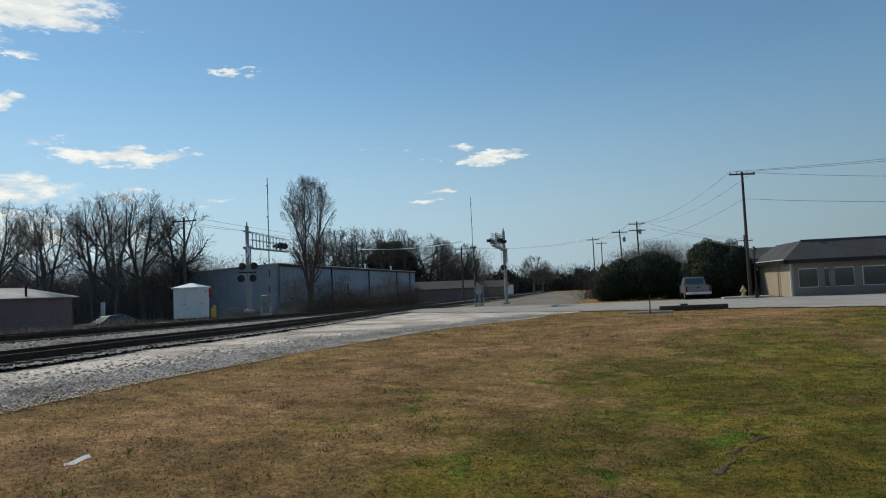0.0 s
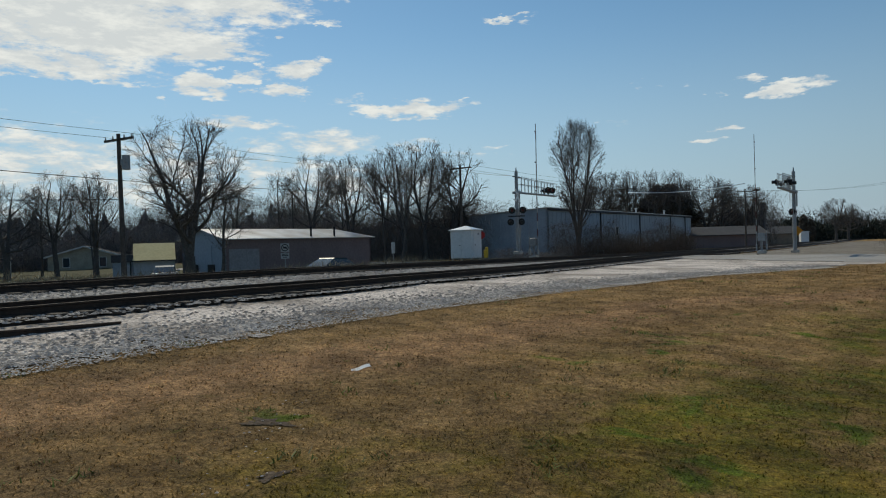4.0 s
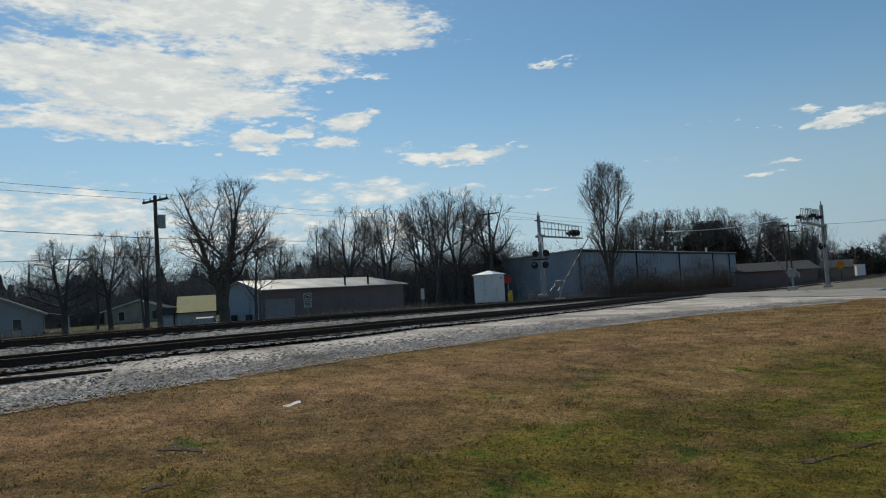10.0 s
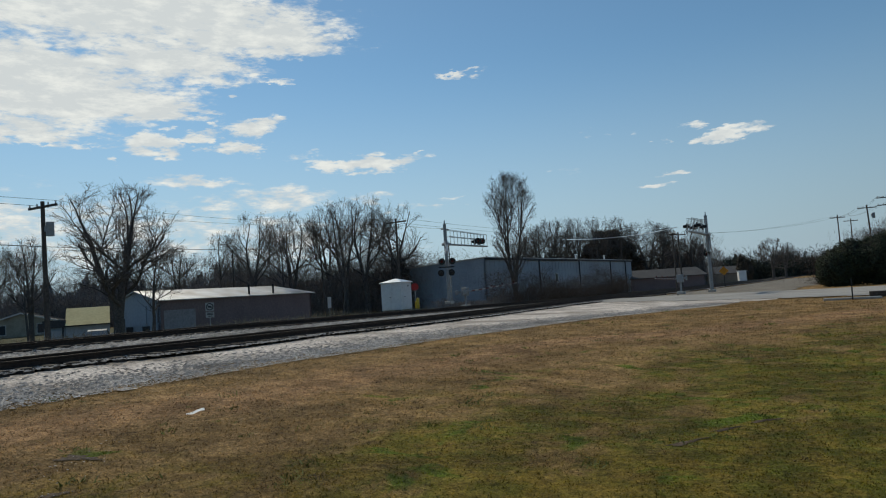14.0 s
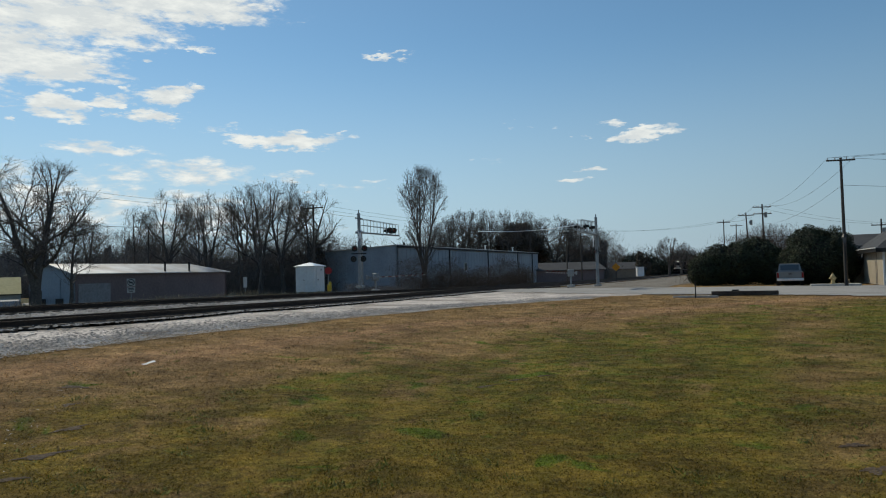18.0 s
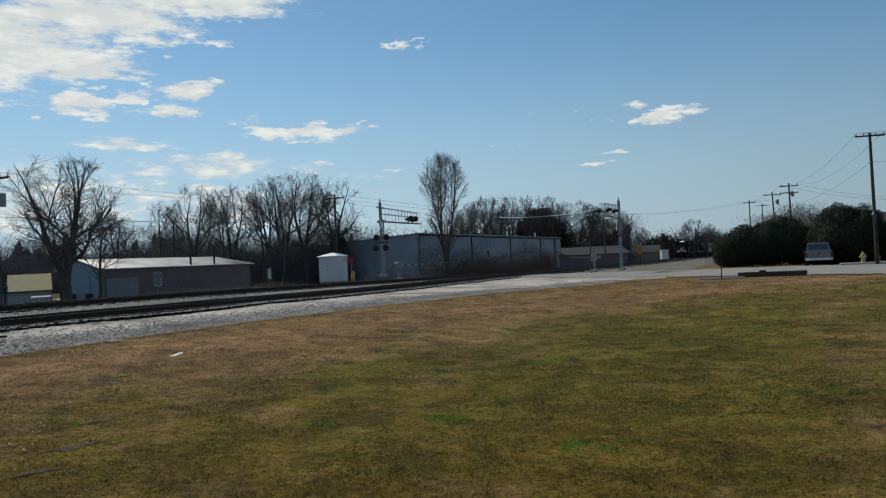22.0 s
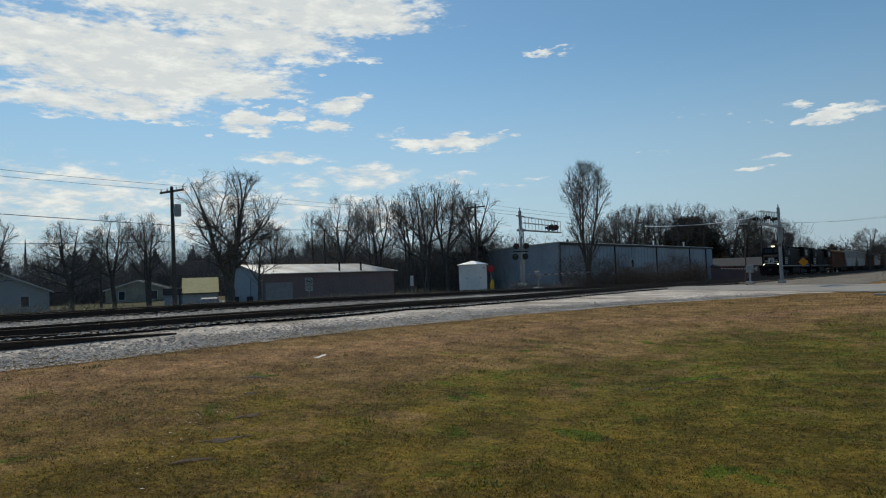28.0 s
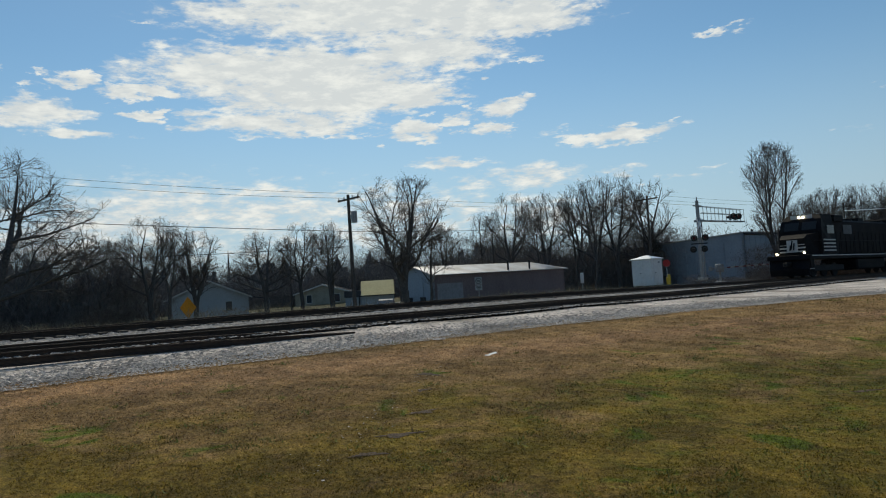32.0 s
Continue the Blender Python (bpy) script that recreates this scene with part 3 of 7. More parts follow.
def bare_tree_mesh(seed, trunk_r, clear, shape, limbs, angles, up, stems=1, gnarl=0.08, dense=1.0, tip=0.010):
    """A bare tree 10 m high: a leader, limbs that reach to the crown's outline, three orders of branches and fine twigs.
    clear: height of the first limb; shape: (height, radius) of the outline; angles: of the lowest and highest limb, degrees."""
    rnd = random.Random(seed)
    trunk, crown = Tubes(), Tubes()
    hs, rs = [p[0] for p in shape], [p[1] for p in shape]

    def outline(z):
        return lerp(z, hs, rs) * (1 + 0.13 * math.sin(z * 2.1 + seed))

    def turned(d, ang, roll):
        side = d.cross(Vector((0.21, 0.93, 0.3)) if abs(d.y) < 0.9 else Vector((1, 0, 0.1))).normalized()
        side = Matrix.Rotation(roll, 3, d) @ side
        return (d * math.cos(ang) + side * math.sin(ang)).normalized()

    def outside(p):
        return p.z > 10.0 or math.hypot(p.x, p.y) > outline(p.z)

    def run(p, d, length, r0, r1, n, wob, lift):
        pts, dirs = [p], [d]
        for _ in range(n):
            d = (d + Vector((rnd.gauss(0, wob), rnd.gauss(0, wob), rnd.gauss(0, wob) + lift / n))).normalized()
            p = p + d * (length / n)
            pts.append(p)
            dirs.append(d)
        radii = [r1 + (r0 - r1) * (1 - k / n) ** 1.25 for k in range(n + 1)]
        return pts, dirs, radii

    def spot(pts, dirs, radii, f):
        x = f * (len(pts) - 1)
        k = min(int(x), len(pts) - 2)
        return pts[k].lerp(pts[k + 1], x - k), dirs[k + 1], radii[k] + (radii[k + 1] - radii[k]) * (x - k)

    def twigs(p, d, ln, n):
        for _ in range(n):
            e = turned(d, abs(rnd.gauss(0.4, 0.25)), rnd.uniform(0, 6.283))
            a = ln * rnd.uniform(0.5, 1.2)
            m = p + e * a * 0.5
            crown.sliver(p, m + e * 0.02, tip * 0.6)
            crown.sliver(m, m + turned(e, rnd.uniform(0.1, 0.4), rnd.uniform(0, 6.283)) * a * 0.55, tip * 0.5)
            crown.sliver(m, m + turned(e, rnd.uniform(0.35, 0.8), rnd.uniform(0, 6.283)) * a * 0.45, tip * 0.45)

    def branch(p, d, length, r, level):
        pts, dirs, radii = run(p, d, length, r, max(r * 0.35, tip * 0.7), (0, 7, 5, 3)[level], gnarl * (0, 0.9, 1.1, 1.3)[level], up * (0, 1.0, 0.6, 0.3)[level])
        big = r > 0.04
        (trunk if big else crown).tube(pts, radii, 6 if big else 3)
        if level == 3:
            for f in (0.35, 0.6, 0.8):
                q, dd, _ = spot(pts, dirs, radii, f)
                twigs(q, turned(dd, 0.6, rnd.uniform(0, 6.283)), 0.34, 1)
            twigs(pts[-1], dirs[-1], 0.4, 2)
            return
        n = max(3, int(length * (0, 3.4, 4.6)[level] * dense))
        lo = (0, 0.22, 0.18)[level]
        for k in range(n):
            f = lo + (1 - lo) * (k + rnd.random()) / n
            q, dd, rr = spot(pts, dirs, radii, f)
            e = turned(dd, rnd.uniform(0.5, 0.95), rnd.uniform(0, 6.283))
            e = (e + Vector((0, 0, 0.12 + up * 0.3))).normalized()
            ln = (length * 0.62, 0.95 + length * 0.22)[level - 1] * (1.15 - 0.62 * f) * rnd.uniform(0.6, 1.15)
            for _ in range(5):
                if outside(q + e * ln):
                    ln *= 0.72
            branch(q, e, max(ln, 0.25), min(max(rr * 0.6, tip), (0, 0.05, 0.018)[level]), level + 1)
        if level == 2:
            twigs(pts[-1], dirs[-1], 0.4, 3)

    roll0 = rnd.uniform(0, 6.283)
    for st in range(stems):
        lean = turned(Vector((0, 0, 1)), 0.0 if stems == 1 else rnd.uniform(0.10, 0.19), roll0 + 6.283 * st / stems)
        root = Vector((0, 0, -0.25))
        if stems > 1:
            base = clear * 0.75
            if st == 0:
                pts, dirs, radii = run(root, Vector((0, 0, 1)), base + 0.25, trunk_r, trunk_r * 0.85, 5, 0.02, 0.1)
                radii[0] *= 1.3
                trunk.tube(pts, radii, 9)
                fork = pts[-1]
            root, r0, left = fork - Vector((0, 0, 0.1)), trunk_r * 0.72, 9.2 - base
        else:
            r0, left = trunk_r, 9.3
        pts, dirs, radii = run(root, lean, left, r0, 0.03, 12, gnarl * 0.45, 0.25)
        trunk.tube(pts, radii, 8)
        twigs(pts[-1], dirs[-1], 0.5, 6)
        m = max(4, int(limbs / stems))
        for k in range(m):
            f = (k + rnd.uniform(0.1, 0.9)) / m
            z = clear + (9.4 - clear) * f ** 1.15
            x = min(max((z - root.z) / left, 0.02), 0.98)
            q, dd, rr = spot(pts, dirs, radii, x)
            a = radians(angles[0] + (angles[1] - angles[0]) * f + rnd.gauss(0, 6))
            if stems > 1:
                away = math.atan2(lean.y, lean.x)
                w = away + rnd.gauss(0, 1.5)
            else:
                w = roll0 + k * 2.4 + rnd.uniform(-0.4, 0.4)
            e = Vector((math.cos(w) * math.sin(a), math.sin(w) * math.sin(a), math.cos(a)))
            ln = 0.6
            while ln < 8 and not outside(q + (e + Vector((0, 0, up * 0.4))).normalized() * ln):
                ln += 0.2
            branch(q, e, max(ln * rnd.uniform(0.85, 1.0), 0.7), max(min(rr * rnd.uniform(0.5, 0.72), 0.13 - 0.06 * f), 0.02), 1)
    k = 10.0 / max(v[2] for v in crown.v)
    return [(x, y, z * k) for x, y, z in trunk.v], trunk.f, [(x, y, z * k) for x, y, z in crown.v], crown.f


TREE_KINDS = {}


def tree(kind, x, y, z, scale, turn, label="bare deciduous tree with a grey trunk and fine twigs", group="bare winter trees", stretch=1.0):
    m = Matrix.Translation((x, y, z)) @ Matrix.Rotation(radians(turn), 4, "Z")
    src = TREE_KINDS[kind]
    meshes, names = src
    ob = thing("tree", m, label, "tree", group)
    for name, me in meshes:
        o = new(name, me)
        o.parent = ob
        o.matrix_local = Matrix.Diagonal((scale * stretch, scale * stretch, scale, 1))
    return ob


def tree_kind(key, *a, **k):
    tv, tf, cv, cf = bare_tree_mesh(*a, **k)
    out = []
    for name, v, f, m in (("trunk", tv, tf, M_BARK), ("crown", cv, cf, M_TWIG)):
        me = bpy.data.meshes.new(name)
        me.from_pydata(v, [], f)
        me.materials.append(m)
        out.append((name, me))
    TREE_KINDS[key] = (out, None)


tree_kind("oak", 11, 0.34, 2.6, [(1.5, 1.6), (3.2, 3.7), (5.2, 4.3), (7.2, 3.7), (8.8, 2.3), (10, 0.6)], 18, (70, 30), 0.2, stems=3, gnarl=0.15, dense=0.95, tip=0.011)
tree_kind("oak2", 23, 0.36, 2.4, [(1.0, 2.0), (3.0, 4.2), (5.2, 4.6), (7.4, 3.8), (9.0, 2.2), (10, 0.6)], 18, (75, 30), 0.1, stems=2, gnarl=0.16, dense=0.85, tip=0.011)
tree_kind("tall", 5, 0.22, 1.4, [(1, 0.9), (3.0, 1.4), (5.0, 1.5), (8.4, 1.9), (9.5, 1.5), (10, 0.9)], 30, (36, 20), 0.32, stems=2, gnarl=0.1, dense=0.85)
tree_kind("ash", 37, 0.24, 3.2, [(2.5, 0.8), (4.2, 2.2), (6.5, 2.9), (8.2, 2.4), (9.4, 1.4), (10, 0.5)], 18, (52, 22), 0.28, stems=2, gnarl=0.12, dense=0.88, tip=0.009)
tree_kind("elm", 41, 0.26, 2.6, [(2.0, 0.9), (4.0, 2.5), (6.3, 3.2), (8.0, 2.7), (9.4, 1.6), (10, 0.5)], 18, (55, 24), 0.28, stems=3, gnarl=0.13, dense=0.85, tip=0.009)
tree_kind("thin", 53, 0.13, 3.0, [(2.5, 0.5), (4.5, 1.5), (7.0, 1.7), (9.0, 1.0), (10, 0.3)], 14, (45, 20), 0.3, gnarl=0.1, dense=0.95, tip=0.009)


def gz(x, y):
    return ground_z(x, y) - 0.05


def put_tree(kind, x, y, top, turn, stretch=1.0, **k):
    z = gz(x, y)
    return tree(kind, x, y, z, (top - z) / 10.0, turn, stretch=stretch, **k)


put_tree("oak", -26.9, 44.8, 10.5, 20, 1.0, label="large spreading bare tree beside the street, dark limbs")
put_tree("thin", -25.2, 45.6, 6.6, 80, 1.5, label="leaning young bare tree beside the long shed")
put_tree("tall", -2.3, 75.2, 13.9, 0, 0.92, label="tall narrow bare tree with upswept branches by the crossing")
put_tree("oak2", -41.0, 22.6, 11.2, 130, 1.15, label="large bare tree with heavy drooping limbs beyond the tracks")
for kind, x, y, top, turn, st in (
        ("ash", -30.5, 76, 12.0, 10, 1.0), ("elm", -27.4, 79, 12.2, 60, 1.0), ("ash", -24, 81, 12.8, 200, 0.9), ("elm", -21.2, 79, 13.4, 100, 1.0),
        ("ash", -18.6, 78.5, 13.3, 310, 0.95), ("oak2", -15.6, 79, 12.6, 170, 0.8), ("thin", -35, 78, 10.7, 0, 1.1), ("thin", -26, 72, 10.2, 220, 1.0), ("thin", -19.5, 71, 9.3, 120, 0.9),
        ("ash", -57.5, 70, 10.8, 30, 1.0), ("elm", -53.5, 71, 10.9, 200, 0.95), ("oak2", -60, 66, 10.1, 300, 0.9), ("oak", -73, 52, 9.9, 90, 0.8), ("ash", -67, 57, 11.1, 150, 0.85),
        ("ash", -46.3, 38.0, 8.6, 40, 1.15), ("oak", -47.2, 43.2, 8.2, 210, 0.80), ("elm", -54.1, 41.1, 7.5, 100, 1.20), ("elm", -80, 47, 10.1, 20, 1.0), ("oak2", -86, 40, 10.3, 240, 1.0), ("thin", -50, 66, 9.3, 40, 1.0), ("thin", -62, 73, 9.7, 70, 1.2), ("elm", -44, 84, 9.9, 10, 1.2), ("ash", -38, 90, 9.7, 99, 1.3)):
    put_tree(kind, x, y, top, turn, st)
for kind, x, y, top, turn, st in (
        ("oak", 4, 150, 16.2, 40, 0.85), ("elm", 10, 150, 16.0, 120, 0.9), ("oak2", 24, 150, 14.2, 10, 1.0), ("ash", 30, 160, 13.0, 230, 1.0), ("ash", 18, 147, 15.0, 50, 1.0), ("oak", 14, 146, 15.6, 160, 0.8), ("elm", 0, 152, 14.0, 70, 1.1), ("ash", 7, 153, 16.4, 300, 1.1), ("oak2", 21, 155, 14.6, 90, 0.9), ("elm", 27, 152, 13.4, 210, 1.0), ("ash", 34, 155, 12.0, 20, 1.1), ("oak", 2, 147, 15.0, 250, 0.8), ("oak", 62, 190, 10.5, 20, 1.0), ("elm", 52, 205, 9.5, 140, 1.0), ("oak2", 74, 215, 10.0, 60, 1.0)):
    put_tree(kind, x, y, top, turn, st, label="distant bare tree behind the pale blue warehouse", group="distant bare trees")


M_REDBRUSH = mat("reddish_twigs", (0.085, 0.055, 0.045), 0.95, 0, 3, 0.4, (0.1, 0.075, 0.06), 0.3, 0.6, island=0.4)


# ---- foliage masses: many small leaf cards round an uneven core ----
def leaf_cloud(seed, blobs, count, size, squash=1.0, inner=0.72):
    rnd = random.Random(seed)
    v, f = [], []
    wts = [b[3] * b[4] + b[4] * b[5] + b[3] * b[5] for b in blobs]
    for _ in range(count):
        x, y, z, rx, ry, rz = rnd.choices(blobs, wts)[0]
        d = Vector((rnd.gauss(0, 1), rnd.gauss(0, 1), rnd.gauss(0, 1))).normalized()
        k = rnd.uniform(inner, 1.0) * (1 + 0.22 * noise.noise((d * 2.2 + Vector((x, y, z)))[:]))
        p = Vector((x + d.x * rx * k, y + d.y * ry * k, z + d.z * rz * k))
        if p.z < 0.02:
            continue
        s = size * rnd.uniform(0.6, 1.5)
        a = Vector((rnd.gauss(0, 1), rnd.gauss(0, 1), rnd.gauss(0, 1))).normalized()
        b = a.cross(d + Vector((0.01, 0.02, 0.03))).normalized()
        i = len(v)
        v += [(p - a * s)[:], (p + b * s * 0.55 + d * s * 0.2)[:], (p + a * s)[:], (p - b * s * 0.55 + d * s * 0.2)[:]]
        f.append((i, i + 1, i + 2, i + 3))
    return v, f


def core_mesh(blobs, k=0.8):
    bm = B()
    for x, y, z, rx, ry, rz in blobs:
        bmesh.ops.create_icosphere(bm, subdivisions=3, radius=1.0, matrix=pose(x, y, z) @ Matrix.Diagonal((rx * k, ry * k, rz * k, 1)))
    for vt in bm.verts:
        vt.co += vt.co.normalized() * 0.25 * noise.noise((vt.co * 0.9)[:])
        vt.co.z = max(vt.co.z, 0.0)
    return bm


def shrub(name, m, blobs, count, size, leaf, label, category="shrub", seed=1, core=True):
    ob = thing(name, m, label, category)
    v, f = leaf_cloud(seed, blobs, count, size)
    raw("foliage", v, f, leaf, ob)
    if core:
        part("inner_shade_core", core_mesh(blobs), M_INNER_SHADE, ob)
    return ob


# near-black core colour: the shade deep inside the foliage is put into it
M_INNER_SHADE = mat("inner_shade_dark", (0.018, 0.017, 0.012), 0.95, 0, 4, 0.4)


def brush(name, pts, seed, height, width, count, stem, material, label):
    """A thicket of thin upright stems and twigs along a line of (x, y)."""
    rnd = random.Random(seed)
    t = Tubes()
    segs = [(Vector((*a, 0)), Vector((*b, 0))) for a, b in zip(pts, pts[1:])]
    for _ in range(count):
        a, b = rnd.choices(segs, [(q - p).length for p, q in segs])[0]
        p = a.lerp(b, rnd.random())
        p += Vector((rnd.gauss(0, width * 0.4), rnd.gauss(0, width * 0.4), 0))
        p.z = gz(p.x, p.y)
        h = height * rnd.uniform(0.35, 1.0) * (0.75 + 0.4 * noise.noise((p.x * 0.12, p.y * 0.12, seed)))
        d = Vector((rnd.gauss(0, 0.22), rnd.gauss(0, 0.22), 1)).normalized()
        q = p + d * h * 0.55 + Vector((rnd.gauss(0, 0.1), rnd.gauss(0, 0.1), 0))
        e = q + (d + Vector((rnd.gauss(0, 0.35), rnd.gauss(0, 0.35), 0))) * h * 0.45
        t.tube([p, q, e], [stem, stem * 0.7, stem * 0.3], 3)
        for k in range(3):
            s = p.lerp(q, rnd.uniform(0.4, 1)) if k else q
            g = s + (d + Vector((rnd.gauss(0, 0.7), rnd.gauss(0, 0.7), 0.2))) * h * rnd.uniform(0.15, 0.4)
            t.tube([s, g], [stem * 0.6, stem * 0.3], 3)
    return tagged(raw(name, t.v, t.f, material), label, "brush", kind="stuff")


CGRID = []


def coarse_heights(xy):
    """Ground height by bilinear look-up on a 2 m grid."""
    x0, y0, st, nx, ny = -270.0, -20.0, 2.0, 280, 165
    if not CGRID:
        CGRID.append(np.array([[ground_z(x0 + i * st, y0 + j * st) for j in range(ny)] for i in range(nx)]))
    G = CGRID[0]
    fx, fy = np.clip((xy[:, 0] - x0) / st, 0, nx - 1.01), np.clip((xy[:, 1] - y0) / st, 0, ny - 1.01)
    i, j = fx.astype(int), fy.astype(int)
    a, b = fx - i, fy - j
    return G[i, j] * (1 - a) * (1 - b) + G[i + 1, j] * a * (1 - b) + G[i, j + 1] * (1 - a) * b + G[i + 1, j + 1] * a * b


def twig_mass(name, pts, seed, height, width, count, size, material, label, thin=0.055, low=0.0, core=0.0):
    """Woodland edge: many thin crossed twig slivers between upright stems, densest low down, with an uneven top."""
    rnd = np.random.default_rng(seed)
    P0, P1 = np.array(pts[:-1], float), np.array(pts[1:], float)
    ln = np.hypot(*(P1 - P0).T)
    seg = rnd.choice(len(ln), count, p=ln / ln.sum())
    k = rnd.random(count)
    xy = P0[seg] + (P1 - P0)[seg] * k[:, None] + rnd.normal(0, width * 0.4, (count, 2))
    run = (np.concatenate([[0], np.cumsum(ln)])[seg] + ln[seg] * k)
    top = height * (0.72 + 0.2 * np.sin(run * 0.31 + seed) + 0.13 * np.sin(run * 0.83 + 2 * seed) + 0.1 * np.sin(run * 2.1))
    z = low + top * rnd.random(count) ** 1.25
    g = coarse_heights(xy) - 0.05
    c = np.column_stack([xy, z + g])
    d = np.column_stack([rnd.normal(0, 0.5, (count, 2)), rnd.normal(0.75, 0.4, count)])
    d /= np.linalg.norm(d, axis=1)[:, None]
    w = np.cross(d, rnd.normal(0, 1, (count, 3)))
    w /= np.linalg.norm(w, axis=1)[:, None]
    L = (size * rnd.uniform(0.5, 1.5, count))[:, None]
    v = np.stack([c - d * L / 2 - w * L * thin / 2, c - d * L / 2 + w * L * thin / 2, c + d * L / 2], 1).reshape(-1, 3)
    if core:
        # the dense heart of the wood, an uneven bank hidden among the twigs
        tot = float(ln.sum())
        m = int(tot / 0.45) + 2
        at = np.linspace(0, tot, m)
        cum = np.concatenate([[0], np.cumsum(ln)])
        cx = np.interp(at, cum, [p[0] for p in pts])
        cy = np.interp(at, cum, [p[1] for p in pts])
        tp = core * height * (0.72 + 0.2 * np.sin(at * 0.31 + seed) + 0.13 * np.sin(at * 0.83 + 2 * seed) + 0.1 * np.sin(at * 2.1)) + rnd.normal(0, 0.22 + 0.03 * height, m)
        rows = []
        for h in (0.0, 0.35, 0.7, 1.0):
            xy2 = np.column_stack([cx, cy]) + rnd.normal(0, 0.15, (m, 2))
            rows.append(np.column_stack([xy2, coarse_heights(xy2) - 0.1 + h * tp]))
        tri = []
        for a, b in zip(rows, rows[1:]):
            tri += [np.stack([a[:-1], a[1:], b[1:]], 1), np.stack([a[:-1], b[1:], b[:-1]], 1)]
        v = np.concatenate([v, np.concatenate(tri).reshape(-1, 3)])
    return tagged(fast_tris(name, v, material), label, "woodland", kind="stuff")


def fast_tris(name, v, material):
    n = len(v) // 3
    me = bpy.data.meshes.new(name)
    me.vertices.add(3 * n)
    me.vertices.foreach_set("co", np.ascontiguousarray(v, dtype=np.float32).ravel())
    me.loops.add(3 * n)
    me.loops.foreach_set("vertex_index", np.arange(3 * n, dtype=np.int32))
    me.polygons.add(n)
    me.polygons.foreach_set("loop_start", np.arange(0, 3 * n, 3, dtype=np.int32))
    me.update(calc_edges=True)
    me.materials.append(material)
    return new(name, me)


M_BRUSH2 = mat("brown_brush", (0.125, 0.098, 0.078), 0.95, 0, 3, 0.4, (0.09, 0.075, 0.065), 0.3, 0.6, island=0.4)
M_STRAW = mat("dry_straw", (0.30, 0.25, 0.17), 0.9, 0, 3, 0.3, (0.2, 0.16, 0.1), 0.5, 0.5, island=0.4)
M_FARWOOD = mat("hazy_far_woodland", (0.085, 0.082, 0.085), 0.95, 0, 0.3, 0.2, (0.06, 0.062, 0.06), 0.05, 0.7, island=0.35)
M_FARGREEN = mat("far_evergreens", (0.03, 0.04, 0.028), 0.95, 0, 0.3, 0.2, (0.05, 0.05, 0.04), 0.05, 0.7, island=0.35)
twig_mass("thicket", [(-37, 79), (-30, 81), (-22, 81), (-13, 82)], 21, 7.2, 4.5, 90000, 0.7, M_BRUSH, "dark leafless undergrowth behind the shed", 0.035, core=0.6)
brush("thicket", [(-36, 80), (-30, 82), (-22, 82), (-14, 82)], 3, 7.0, 4.5, 700, 0.03, M_BRUSH, "dark leafless saplings under the trees behind the shed")
twig_mass("thicket", [(-135, 38), (-112, 66), (-92, 88), (-72, 102), (-52, 106), (-34, 98)], 22, 9.8, 6.0, 110000, 1.1, M_BRUSH, "dark leafless woodland beyond the houses", 0.045, core=0.78)
twig_mass("thicket", [(-112, 52), (-94, 74), (-78, 88), (-60, 96), (-46, 94), (-34, 92)], 33, 6.4, 4.0, 110000, 0.8, M_BRUSH, "dark leafless undergrowth beyond the houses", 0.05, core=0.6)
twig_mass("thicket", [(-50, 96), (-20, 101), (-10, 101)], 23, 8.4, 5.0, 40000, 0.9, M_BRUSH, "grey distant woodland behind the warehouse", 0.04, core=0.7)
twig_mass("far_woodland", [(-230, 40), (-200, 110), (-130, 170), (-50, 200), (10, 205)], 24, 14.0, 14, 70000, 1.6, M_FARWOOD, "grey woodland on the far skyline", 0.07, core=0.8)
brush("roadside_brush", [(-4.0, 70), (-2, 73.5), (0.5, 76.5), (5, 84), (12, 98)], 6, 3.2, 1.6, 1500, 0.012, M_BRUSH2, "dry brown brush along the warehouse wall")
twig_mass("roadside_brush", [(-5.0, 69.5), (-1.5, 74), (0.8, 77), (4, 84), (12, 98)], 25, 3.9, 1.5, 26000, 0.5, M_BRUSH2, "dry brown brambles along the warehouse wall", 0.035)
twig_mass("roadside_brush", [(-9.5, 66), (-6, 67), (-3.5, 69)], 35, 1.6, 1.2, 6000, 0.4, M_BRUSH, "low dark weeds below the warehouse end wall", 0.05)
brush("roadside_brush", [(-46, 12), (-43, 22), (-40.5, 29)], 8, 1.8, 1.6, 500, 0.012, M_BRUSH2, "dry brown scrub beside the tracks")
twig_mass("roadside_brush", [(-48, 8), (-44.5, 16), (-42, 23)], 26, 2.6, 1.8, 20000, 0.5, M_BRUSH2, "dry brown brambles beyond the tracks", 0.035)
twig_mass("thicket", [(-4, 152), (14, 158), (38, 160)], 27, 11.0, 5, 60000, 1.1, M_BRUSH, "dark woodland far behind the warehouse", 0.05, core=0.8)
twig_mass("far_woodland", [(0, 240), (60, 260), (140, 280), (260, 260)], 28, 11.0, 12, 60000, 1.7, M_FARWOOD, "grey woodland far along the line", 0.08, core=0.8)
twig_mass("far_woodland", [(60, 245), (90, 258), (135, 270)], 29, 9.0, 7, 24000, 1.0, M_FARGREEN, "dark evergreen belt far along the line", 0.3)
twig_mass("thicket", [(30.5, 79.5), (35, 78), (39.5, 76)], 30, 6.6, 3.4, 60000, 0.55, M_REDBRUSH, "leafless reddish thicket behind the hedge", 0.035, core=0.6)
